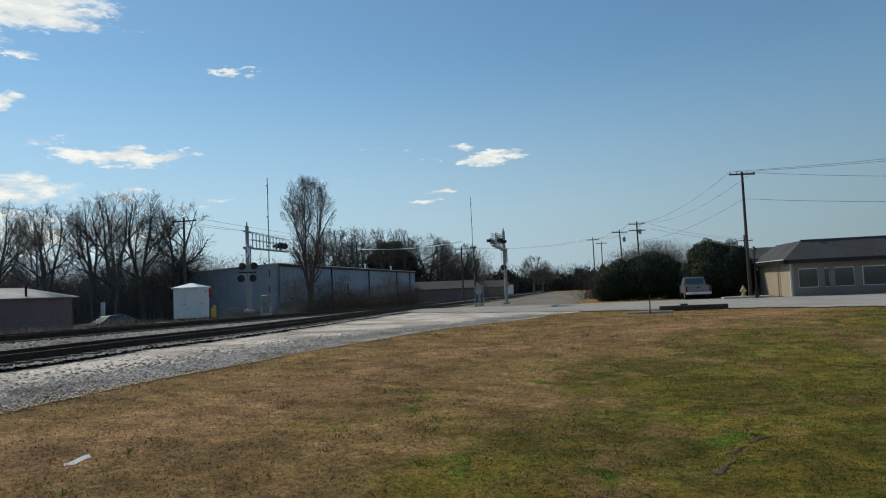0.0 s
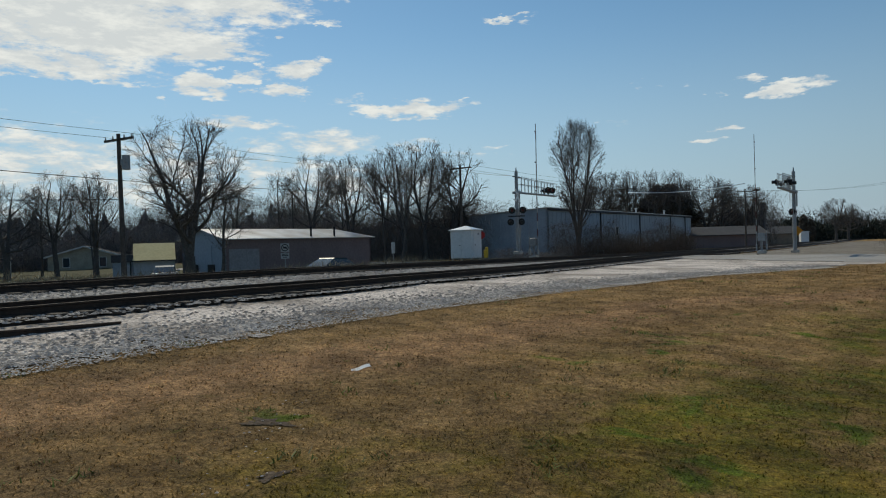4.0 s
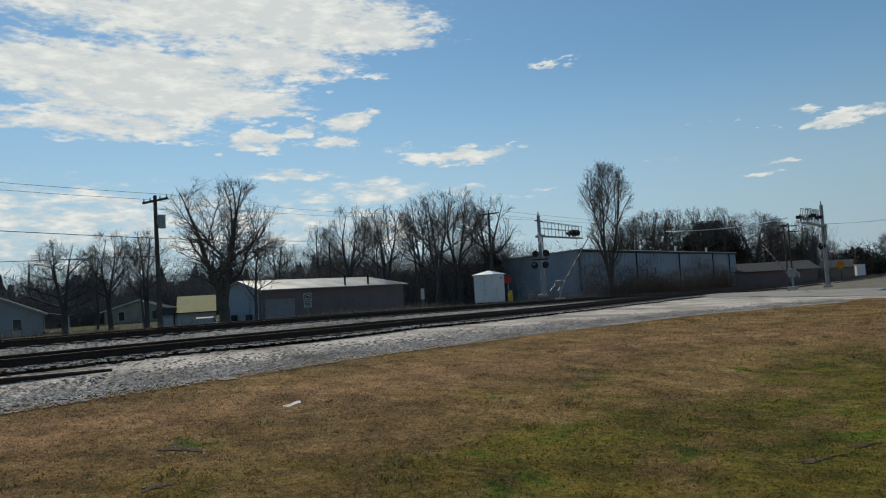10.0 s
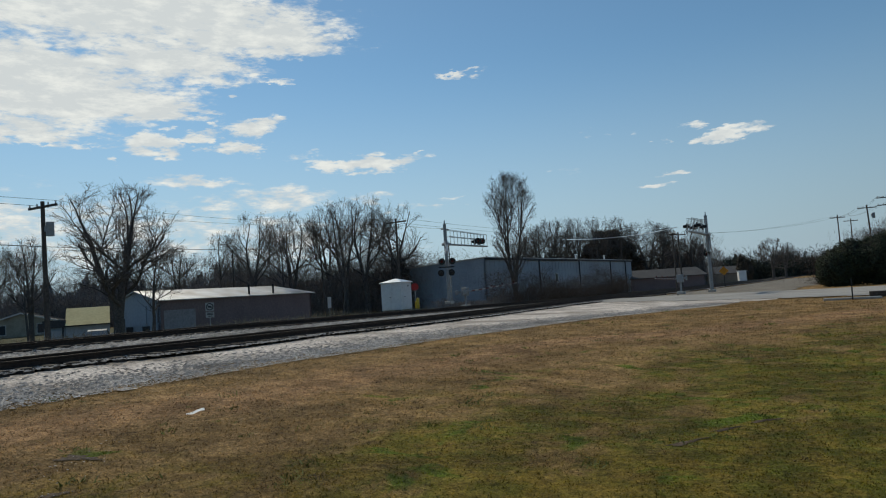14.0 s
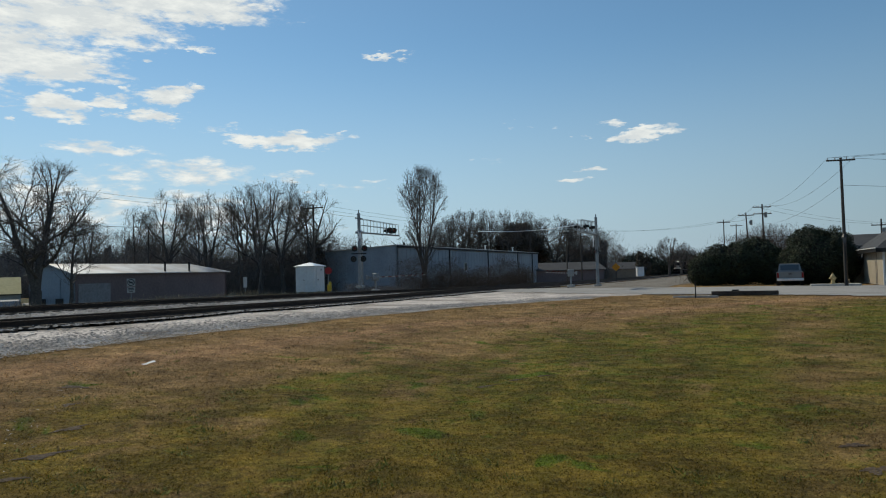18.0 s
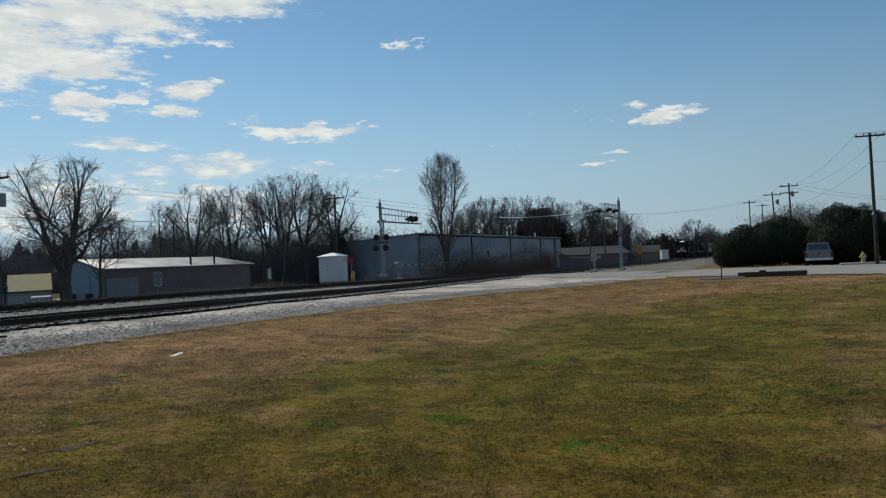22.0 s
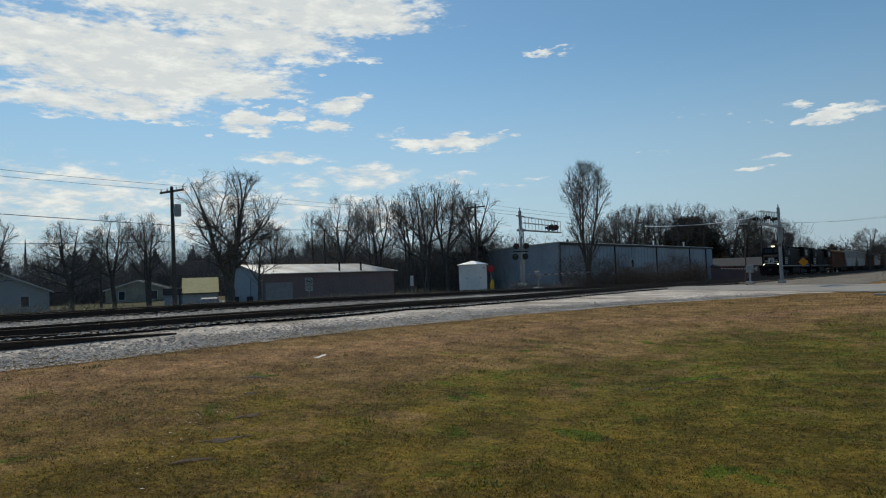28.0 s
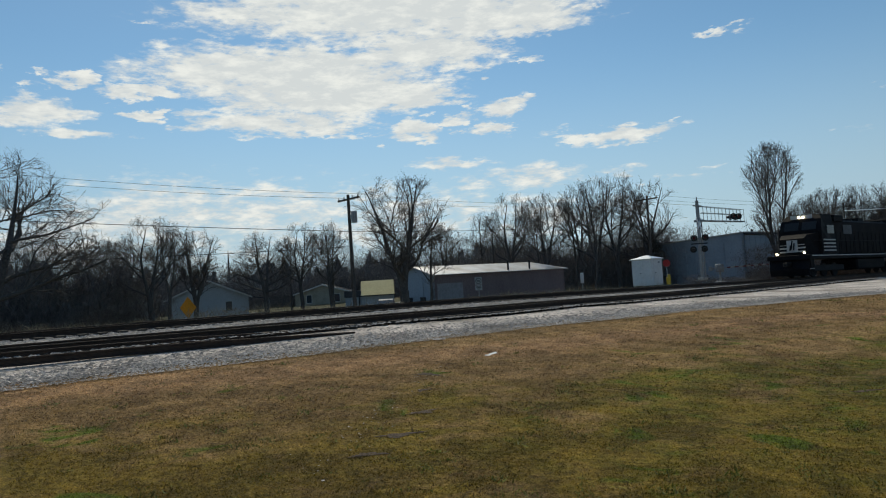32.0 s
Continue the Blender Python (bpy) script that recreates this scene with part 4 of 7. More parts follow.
twig_mass("far_woodland", [(110, 150), (150, 110), (190, 60), (200, 10)], 31, 9.0, 10, 40000, 1.4, M_FARWOOD, "grey woodland behind the shop", 0.08)
twig_mass("dry_grass", [P(-12, -28.0)[:2], P(20, -28.6)[:2], P(44, -28.4)[:2]], 32, 0.75, 1.5, 16000, 0.4, M_STRAW, "tall pale dry grass beyond the tracks", 0.04)
twig_mass("thicket", [(-66, 6), (-58, 18), (-53, 29), (-50.5, 37), (-51, 41)], 61, 8.4, 3.2, 100000, 0.7, M_BRUSH, "dark tangled leafless thicket beyond the tracks", 0.04, core=0.75)
twig_mass("roadside_brush", [(-56, 10), (-50, 22), (-47, 31), (-45, 36)], 62, 2.6, 2.2, 40000, 0.5, M_BRUSH2, "olive-brown brambles in front of the thicket", 0.04)


# ---- level crossing ----
def flasher(parent, at, face, name="signal_light"):
    """One round flashing light: black disc background, hood and red lens. face: turn in degrees about z."""
    m = pose(*at, 0, 0, face)
    bg = part(name, cyl(B(), 0.25, 0.25, (0, -0.02, 0), (0, 0.02, 0), 20), M_BLACK, parent, "black round signal background")
    bg.matrix_local = m
    bm = B()
    bmesh.ops.create_cone(bm, cap_ends=True, segments=14, radius1=0.11, radius2=0.11, depth=0.02, matrix=pose(0, -0.05, 0, 90, 0, 0))
    lens = part("lens", bm, M_REDLENS, bg, "dark red glass lens")
    bm = B()
    bmesh.ops.create_cone(bm, cap_ends=False, segments=14, radius1=0.14, radius2=0.14, depth=0.26, matrix=pose(0, -0.14, 0.01, 90, 0, 0))
    bmesh.ops.delete(bm, geom=[f for f in bm.faces if f.calc_center_median().z < -0.06], context="FACES")
    part("hood", bm, M_BLACK, bg)
    part("housing", cyl(B(), 0.13, 0.09, (0, 0.02, 0), (0, 0.2, 0), 12), M_BLACK, bg)
    return bg


def crossbuck(parent, at, face):
    for a in (45, -45):
        b = pbox("crossbuck_blade", (1.2, 0.02, 0.22), (0, 0, 0), M_WHITE, parent, "white crossbuck blade seen edge-on")
        b.matrix_local = pose(*at, 0, 0, face) @ pose(0, 0.02 if a > 0 else 0, 0, 0, a, 0)


def gate_post(x, y, z, turn, label, kind):
    """A cantilever signal: mast, gantry arm with rails, lights, crossbuck and base. turn: direction of the arm, degrees from +x."""
    ob = thing("crossing_signal", pose(x, y, z, 0, 0, turn), label, "crossing signal", "crossing signals")
    h, reach = kind
    pcyl("mast", 0.145, 0.12, (0, 0, 0.12), (0, 0, h), M_SILVER, ob, "dull silver steel mast", 14)
    pcyl("mast_cap", 0.06, 0.03, (0, 0, h), (0, 0, h + 0.3), M_SILVER, ob, n=8)
    pbox("base", (0.55, 0.55, 0.2), (0, 0, 0.04), M_CONC, ob, bevel=0.03)
    zb = h - 1.55
    pcyl("brace_post", 0.05, 0.05, (0.42, 0, 0.1), (0.42, 0, zb + 0.1), M_SILVER, ob, n=8)
    pcyl("brace_post", 0.05, 0.05, (0.2, 0.22, zb - 1.1), (0.2, 0.22, zb + 0.1), M_SILVER, ob, n=8)
    pbox("collar", (0.62, 0.5, 0.18), (0.12, 0, zb), M_SILVER, ob, bevel=0.01)
    pbox("gantry_beam", (reach, 0.34, 0.10), (reach / 2 + 0.15, 0, zb), M_SILVER, ob, "grey walkway beam of the gantry", 0.01)
    for zz in (0.62, 1.12):
        for yy in (-0.16, 0.16):
            pcyl("handrail", 0.022, 0.022, (0.3, yy, zb + zz * 1.0), (reach + 0.1, yy, zb + zz * 0.86), M_SILVER, ob, n=6)
    n = int(reach / 0.55)
    for i in range(n + 1):
        xx = 0.5 + i * (reach - 0.45) / n
        for yy in (-0.16, 0.16):
            pcyl("railing_post", 0.018, 0.018, (xx, yy, zb + 0.05), (xx, yy, zb + 1.12 - 0.16 * xx / reach), M_SILVER, ob, n=5)
    pbox("cross_arm", (1.1, 0.07, 0.09), (0.02, 0, h - 0.4), M_SILVER, ob)
    for i in range(11):
        pcyl("ladder_rung", 0.012, 0.012, (0.2, -0.16, 0.9 + i * 0.33), (0.2, 0.16, 0.9 + i * 0.33), M_SILVER, ob, n=5)
    return ob, zb


# far side of the tracks: mast, gantry over the road, two pairs of lights
RZ = -TRACK_AZ + 90
mastL, zbL = gate_post(-6.95, 55.5, 0.62, RZ, "silver cantilever crossing signal with black lights", (6.0, 6.5))
for k in (-1, 1):
    flasher(mastL, (-0.22 + 0.2 * k, -0.14 - 0.34 * k, 3.15), -55)
    flasher(mastL, (-0.1 + 0.2 * k, 0.05 - 0.34 * k, 2.3), 125)
pbox("light_arm", (0.09, 1.2, 0.09), (-0.1, 0, 2.72), M_BLACK, mastL, "black cross arm for the lights", rot=(0, 0, 28))
for dx in (4.6, 5.35):
    flasher(mastL, (dx, -0.34, zbL + 0.38), -50)
    flasher(mastL, (dx + 0.7, 0.34, zbL + 0.38), 180)
crossbuck(mastL, (-0.3, -0.25, 4.2), 8)
mastR, zbR = gate_post(13.45, 60.6, 0.12, RZ + 180, "silver cantilever crossing signal beside the road, black lights", (6.05, 6.4))
for dx in (3.4, 5.6):
    flasher(mastR, (dx, -0.36, zbR + 0.42), 0)
    flasher(mastR, (dx + 0.2, 0.36, zbR + 0.42), 180)
for dx in (-0.42, 0.42):
    flasher(mastR, (dx, -0.1, 3.0), 125)
crossbuck(mastR, (0.2, -0.25, 3.9), 5)


M_ARMWHITE = mat("grubby_white_band", (0.36, 0.35, 0.33), 0.6, 0, 9, 0.15)
M_ARMRED = mat("faded_red_band", (0.13, 0.03, 0.025), 0.6, 0, 9, 0.15)


def gate(x, y, z, turn, length, label):
    """A gate mechanism on a stub post; its arm lies along +x of the mechanism and is keyed below."""
    ob = thing("crossing_gate", pose(x, y, z, 0, 0, turn), label, "crossing gate", "crossing gates")
    pcyl("post", 0.085, 0.085, (0, 0, 0.1), (0, 0, 1.25), M_SILVER, ob, n=12)
    pbox("base", (0.6, 0.6, 0.24), (0, 0, 0.06), M_CONC, ob, bevel=0.03)
    pbox("mechanism", (0.42, 0.5, 0.62), (0, 0, 1.2), M_SILVER, ob, "grey gate mechanism housing", 0.03)
    arm = thing("gate_arm", Matrix(), "", "")
    for k in ("label", "category"):
        if k in arm:
            del arm[k]
    arm.parent = ob
    n = 14
    for i in range(n):
        a, b = 0.35 + i * length / n, 0.35 + (i + 1) * length / n
        w = 0.11 - 0.05 * i / n
        pbox("stripe", (b - a - 0.002, 0.035, w), ((a + b) / 2, -0.34, 0), M_ARMWHITE if i % 2 else M_ARMRED, arm, "white band" if i % 2 else "red band")
    for yy in (-0.34, 0.34):
        pbox("counterweight_arm", (1.35, 0.05, 0.14), (-0.25, yy, 0), M_SILVER, arm, "grey counterweight arm", 0.01)
        pbox("counterweight", (0.42, 0.09, 0.34), (-0.75, yy, 0), M_SILVER, arm, bevel=0.02)
    pcyl("pivot", 0.05, 0.05, (0, -0.4, 0), (0, 0.4, 0), M_SILVER, arm, n=10)
    for k in (0.45, 0.7, 0.97):
        pcyl("arm_light", 0.05, 0.05, (length * k, -0.34, 0.07), (length * k, -0.34, 0.17), M_REDLENS, arm, n=8)
    return ob, arm


gateL, armL = gate(-5.9, 57.4, 0.2, RZ, 8.6, "striped crossing gate beyond the tracks beside the mast")
gateR, armR = gate(11.0, 60.2, 0.1, -112, 7.4, "striped crossing gate beside the road, near side")


# equipment cabinet
def cabinet(x, y, z, turn):
    ob = thing("equipment_cabinet", pose(x, y, z, 0, 0, turn), "white metal railway equipment cabinet on legs beside tracks", "cabinet")
    w, d, h = 1.65, 1.35, 1.9
    pbox("body", (w, d, h), (0, 0, h / 2 + 0.12), M_WHITE, ob, "white painted metal body", 0.015)
    bm = B()
    e = 0.09
    vs = [bm.verts.new(c) for c in ((-w / 2 - e, -d / 2 - e, 0), (w / 2 + e, -d / 2 - e, 0), (w / 2 + e, d / 2 + e, 0), (-w / 2 - e, d / 2 + e, 0))]
    lo = [bm.verts.new((v.co.x, v.co.y, -0.06)) for v in vs]
    top = [bm.verts.new((sx * 0.12, 0, 0.26)) for sx in (-1, 1)]
    bm.faces.new(lo[::-1])
    for i in range(4):
        bm.faces.new((lo[i], lo[(i + 1) % 4], vs[(i + 1) % 4], vs[i]))
    bm.faces.new((vs[0], vs[1], top[1], top[0]))
    bm.faces.new((vs[1], vs[2], top[1]))
    bm.faces.new((vs[2], vs[3], top[0], top[1]))
    bm.faces.new((vs[3], vs[0], top[0]))
    r = part("roof", bm, M_ROOFWHITE, ob, "shallow pyramid roof of pale bare metal")
    r.location = (0, 0, h + 0.14)
    door = pbox("door", (0.78, 0.03, 1.66), (-0.36, -d / 2 - 0.016, 1.05), M_WHITE, ob, bevel=0.008)
    pcyl("handle", 0.03, 0.03, (-0.06, -d / 2 - 0.03, 1.0), (-0.06, -d / 2 - 0.09, 1.0), M_BLACK, door, n=8)
    door = pbox("door", (0.03, 0.86, 1.66), (w / 2 + 0.016, 0, 1.05), M_WHITE, ob, bevel=0.008)
    pcyl("handle", 0.03, 0.03, (w / 2 + 0.03, -0.3, 1.0), (w / 2 + 0.09, -0.3, 1.0), M_BLACK, door, n=8)
    pbox("vent", (0.02, 0.2, 0.12), (w / 2 + 0.036, 0.2, 1.75), M_SILVER, ob)
    for sx in (-1, 1):
        for sy in (-1, 1):
            pbox("leg", (0.1, 0.1, 0.3), (sx * (w / 2 - 0.1), sy * (d / 2 - 0.1), -0.02), M_CONC, ob)
    pbox("side_box", (0.3, 0.5, 0.42), (-w / 2 - 0.15, 0.1, 0.6), M_SILVER, ob, "small grey junction box", 0.01)
    return ob


M_ROOFWHITE = mat("galvanised_roof", (0.75, 0.76, 0.77), 0.35, 0.35, 8, 0.06)
cabinet(-10.15, 51.2, 0.34, -22)


def post_sign(name, x, y, z, h, turn, panels, label, post=M_SILVER):
    """A sign on a post; panels: (width, height, centre z, material, shape)."""
    ob = thing(name, pose(x, y, z, 0, 0, turn), label, "sign")
    pcyl("post", 0.035, 0.035, (0, 0.03, -0.1), (0, 0.03, h), post, ob, n=8)
    for w, hh, cz, m, shape in panels:
        bm = B()
        if shape == "octagon":
            bmesh.ops.create_cone(bm, cap_ends=True, segments=8, radius1=w / 2, radius2=w / 2, depth=0.012, matrix=pose(0, -0.01, cz, 90, 22.5, 0))
        elif shape == "diamond":
            box(bm, (w, 0.012, w), (0, -0.01, cz), 0, (0, 45, 0))
        else:
            box(bm, (w, 0.012, hh), (0, -0.01, cz))
        part("panel", bm, m, ob)
    return ob


# no-trucks sign: white plate, red ring, dark truck shape, writing as bars
# grey instead of white: the backlit face's shade is put into the colour
M_SIGNSHADED = mat("shaded_white_sheeting", (0.40, 0.40, 0.40), 0.6, 0, 9, 0.12)
ns = post_sign("road_sign", -17.6, 38.2, 0.2, 2.25, 20, [(0.62, 0.62, 1.9, M_SIGNSHADED, "box"), (0.6, 0.42, 1.3, M_SIGNSHADED, "box")], "white road sign with a ringed symbol and plate")
ns.matrix_world = ns.matrix_world @ Matrix.Diagonal((0.7, 0.7, 0.7, 1))
bm = B()
bmesh.ops.create_cone(bm, cap_ends=True, segments=24, radius1=0.27, radius2=0.27, depth=0.006, matrix=pose(0, -0.022, 1.9, 90, 0, 0))
part("ring", bm, M_BLACK, ns, "dark prohibition ring")
bm = B()
bmesh.ops.create_cone(bm, cap_ends=True, segments=24, radius1=0.2, radius2=0.2, depth=0.006, matrix=pose(0, -0.028, 1.9, 90, 0, 0))
part("ring_field", bm, M_SIGNSHADED, ns)
pbox("symbol", (0.26, 0.006, 0.14), (0, -0.036, 1.9), M_BLACK, ns, "dark vehicle symbol")
pbox("slash", (0.42, 0.006, 0.045), (0, -0.042, 1.9), M_BLACK, ns, rot=(0, 40, 0))
for zz, ww in ((1.42, 0.4), (1.32, 0.46), (1.2, 0.3)):
    pbox("lettering", (ww, 0.006, 0.05), (0, -0.022, zz), M_BLACK, ns)
post_sign("stop_sign", -10.0, 58.3, 0.3, 2.0, 15, [(0.62, 0, 1.75, M_RED, "octagon")], "red octagonal stop sign beside the cabinet")
post_sign("warning_sign", 21.4, 86, 0.0, 2.7, -20, [(0.74, 0, 1.75, M_ORANGE, "diamond")], "orange diamond road work sign near the tracks", M_BLACK)
s2 = post_sign("warning_sign", -31.4, 28.3, gz(-31.4, 28.3), 2.6, 2, [(0.9, 0, 1.0 - gz(-31.4, 28.3), M_ORANGE, "diamond")], "orange diamond road work sign beyond the tracks", M_BLACK)
ws = post_sign("white_board", -17.2, 58.6, 0.0, 1.6, 20, [(0.28, 0.9, 1.25, M_WHITE, "box"), (0.2, 0.9, 1.25, M_WHITE, "box")], "narrow white marker board on a dark post")
yb = thing("valve_box", pose(-9.05, 53.2, 0.35), "yellow utility marker box beside the cabinet", "utility box")
pbox("body", (0.3, 0.25, 0.55), (0, 0, 0.32), M_YELLOW, yb, bevel=0.03)
pbox("cap", (0.2, 0.2, 0.25), (0.05, 0, 0.68), M_YELLOW, yb, bevel=0.03)


# ---- buildings ----
def window(parent, w, h, m, frame_m, name="window"):
    """A window in a wall facing -y of m: frame and pane, set in a shallow reveal."""
    fr = B()
    t = 0.07
    for sz, at in (((w + 2 * t, 0.08, t), (0, 0, h / 2 + t / 2)), ((w + 2 * t, 0.08, t), (0, 0, -h / 2 - t / 2)), ((t, 0.08, h), (-w / 2 - t / 2, 0, 0)), ((t, 0.08, h), (w / 2 + t / 2, 0, 0))):
        box(fr, sz, at)
    f = part(name, fr, frame_m, parent)
    f.matrix_local = m
    p = pbox("pane", (w, 0.02, h), (0, 0.01, 0), M_GLASS, f, "dark glass pane")
    return f


def seams(parent, name, a, b, z0, z1, step, material, normal, w=0.05, d=0.03):
    """Standing ribs on a wall from a to b (x, y), as one mesh."""
    a, b, nrm = Vector((*a, 0)), Vector((*b, 0)), Vector((*normal, 0))
    n = max(1, int((b - a).length / step))
    ang = math.degrees(math.atan2((b - a).y, (b - a).x))
    bm = B()
    for i in range(1, n):
        p = a.lerp(b, i / n) + nrm * d / 2
        box(bm, (w, d, z1 - z0), (p.x, p.y, (z0 + z1) / 2), 0, (0, 0, ang))
    return part(name, bm, material, parent)


def wall(parent, a, b, z0, z1a, z1b, thick, material, name="wall", label=""):
    """A wall from a to b, its outer face on that line, thickness to the left of the direction; top from z1a to z1b."""
    a, b = Vector((*a, 0)), Vector((*b, 0))
    d = (b - a).normalized()
    n = Vector((-d.y, d.x, 0)) * thick
    bm = B()
    lo = [bm.verts.new((p.x, p.y, z0)) for p in (a, b, b + n, a + n)]
    hi = [bm.verts.new((p.x, p.y, z)) for p, z in ((a, z1a), (b, z1b), (b + n, z1b), (a + n, z1a))]
    bm.faces.new(lo[::-1])
    bm.faces.new(hi)
    for i in range(4):
        j = (i + 1) % 4
        bm.faces.new((lo[i], lo[j], hi[j], hi[i]))
    return part(name, bm, material, parent, label)


def slab(parent, pts, thick, material, name="roof", label=""):
    bm = B()
    hi = [bm.verts.new(p) for p in pts]
    lo = [bm.verts.new((p[0], p[1], p[2] - thick)) for p in pts]
    bm.faces.new(hi)
    bm.faces.new(lo[::-1])
    for i in range(len(pts)):
        j = (i + 1) % len(pts)
        bm.faces.new((lo[i], lo[j], hi[j], hi[i]))
    return part(name, bm, material, parent, label)


# pale blue warehouse: long side along the tracks, end wall towards the cabinet
def warehouse():
    ob = thing("warehouse", Matrix(), "long pale blue metal warehouse with a shallow roof", "warehouse")
    k = Vector((-5.4, 77.3, 0))
    U, L = TU, -TN
    long_, wide = 56.0, 17.0
    e = k + U * long_
    l = k + L * wide
    z0, eave, ridge = -0.6, 4.62, 5.05
    p2 = lambda v: (v.x, v.y)
    wall(ob, p2(e), p2(k), z0, eave, eave, -0.25, M_BLUEWALL, "wall", "pale blue ribbed metal side wall")
    wall(ob, p2(k), p2(l), z0, eave + 0.3, 4.0, -0.25, M_BLUEWALL, "wall", "pale blue ribbed metal end wall")
    wall(ob, p2(e + L * wide), p2(e), z0, eave, eave, -0.25, M_BLUEWALL)
    wall(ob, p2(l), p2(l + U * long_), z0, 4.0, 4.0, -0.25, M_BLUEWALL)
    o, u2 = -L * 0.15, U * 0.2
    slab(ob, [(*p2(k + o - u2), eave + 0.34), (*p2(e + o + u2), eave + 0.34), (*p2(e + L * wide + u2), 4.2), (*p2(l - u2), 4.2)], 0.1, M_ROOFMETAL, "roof", "pale metal roof")
    trim = slab(ob, [(*p2(k + o * 1.4 - u2 * 1.1), eave + 0.24), (*p2(e + o * 1.4 + u2), eave + 0.24), (*p2(e + o * 0.6 + u2), eave + 0.24), (*p2(k + o * 0.6 - u2 * 1.1), eave + 0.24)], 0.2, M_SHINGLE, "gutter", "dark eaves gutter")
    n = (TN.x, TN.y)
    seams(ob, "rib", p2(k), p2(e), z0, eave - 0.05, 1.1, M_BLUEWALL, n, 0.05, 0.03)
    seams(ob, "rib", p2(k), p2(l), z0, 3.95, 1.1, M_BLUEWALL, (-TU.x, -TU.y), 0.05, 0.03)
    for s in (0.26, 0.52, 0.78, 0.93):
        q = k + U * long_ * s - L * 0.08
        pbox("downpipe", (0.14, 0.12, eave - z0), (q.x, q.y, (eave + z0) / 2), M_BLACK, ob, "dark downpipe", rot=(0, 0, -TRACK_AZ))
    for s in (0.36,):
        q = k + U * long_ * s - L * 0.05
        window(ob, 0.9, 1.0, pose(q.x, q.y, 2.4, 0, 0, 90 - TRACK_AZ), M_TRIM)
    for s in (0.56, 0.8):
        q = k + U * long_ * s + L * 1.2
        pcyl("roof_vent", 0.12, 0.12, (q.x, q.y, eave + 0.2), (q.x, q.y, eave + 1.0), M_ROOFWHITE, ob, "pale metal roof vent")
        pcyl("vent_cap", 0.2, 0.2, (q.x, q.y, eave + 1.0), (q.x, q.y, eave + 1.12), M_ROOFWHITE, ob)
    return ob


warehouse()


# long low shed beyond the tracks
def shed():
    ob = thing("long_shed", Matrix(), "long low shed with red-brown walls, patchy metal roof", "shed")
    a, b = Vector((-29.6, 54.2, 0)), Vector((-22.2, 69.2, 0))
    d = (b - a).normalized()
    n = Vector((-d.y, d.x, 0))
    wide = 5.6
    z0, eave, ridge = -1.2, 2.35, 3.2
    p2 = lambda v: (v.x, v.y)
    c, e = b + n * wide, a + n * wide
    wall(ob, p2(a), p2(b), z0, eave, eave, 0.2, M_BRICK, "wall", "dull red-brown side wall")
    wall(ob, p2(b), p2(c), z0, eave, eave, 0.2, M_BRICK)
    wall(ob, p2(c), p2(e), z0, eave, eave, 0.2, M_BRICK)
    # gable end, blue-grey
    m = (a + e) / 2
    bm = B()
    vs = [bm.verts.new(p) for p in ((a.x, a.y, z0), (a.x, a.y, eave), (m.x, m.y, ridge - 0.1), (e.x, e.y, eave), (e.x, e.y, z0))]
    f = bm.faces.new(vs)
    ext = bmesh.ops.extrude_face_region(bm, geom=[f])
    bmesh.ops.translate(bm, verts=[v for v in ext["geom"] if isinstance(v, bmesh.types.BMVert)], vec=d * 0.2)
    part("gable_wall", bm, M_BLUEWALL, ob, "pale blue-grey gable end wall")
    o = -d * 0.25
    r0, r1 = m + o, (b + c) / 2 - d * 2.2
    ev = -n * 0.3
    A, Bq, Cq, E = a + ev + o, b + ev + d * 0.3, c - ev + d * 0.3, e - ev + o
    slab(ob, [(*p2(A), eave - 0.02), (*p2(Bq), eave - 0.02), (*p2(r1), ridge), (*p2(r0), ridge)], 0.07, M_ROOFMETAL, "roof", "weathered metal roof slope with rust stains")
    slab(ob, [(*p2(Cq), eave - 0.02), (*p2(E), eave - 0.02), (*p2(r0), ridge), (*p2(r1), ridge)], 0.07, M_ROOFMETAL)
    slab(ob, [(*p2(Bq), eave - 0.02), (*p2(Cq), eave - 0.02), (*p2(r1), ridge)], 0.07, M_ROOFMETAL)
    ang = math.degrees(math.atan2(d.y, d.x))
    q = a + d * 1.9 - n * 0.03
    pbox("loading_door", (2.9, 0.06, 2.5), (q.x, q.y, 0.25), M_DOOR, ob, "dull grey loading door", rot=(0, 0, ang))
    g = m - d * 0.04
    pbox("blue_sheet", (0.05, 2.6, 1.5), (g.x, g.y, 1.1), M_BLUEWALL, ob, "pale blue sheet cladding", rot=(0, 0, ang))
    for s in (-1.2, 1.0):
        g = m - d * 0.05 + n * s
        pbox("dark_doorway", (0.05, 0.9, 1.5), (g.x, g.y, -0.4), M_BLACK, ob, rot=(0, 0, ang))
    for s in (0.55, 0.72):
        q = a + d * 16.7 * s + n * 0.15
        pcyl("vent_pipe", 0.09, 0.09, (q.x, q.y, eave - 0.1), (q.x, q.y, eave + 0.95), M_BLACK, ob, "dark stub vent pipe")
    return ob


shed()


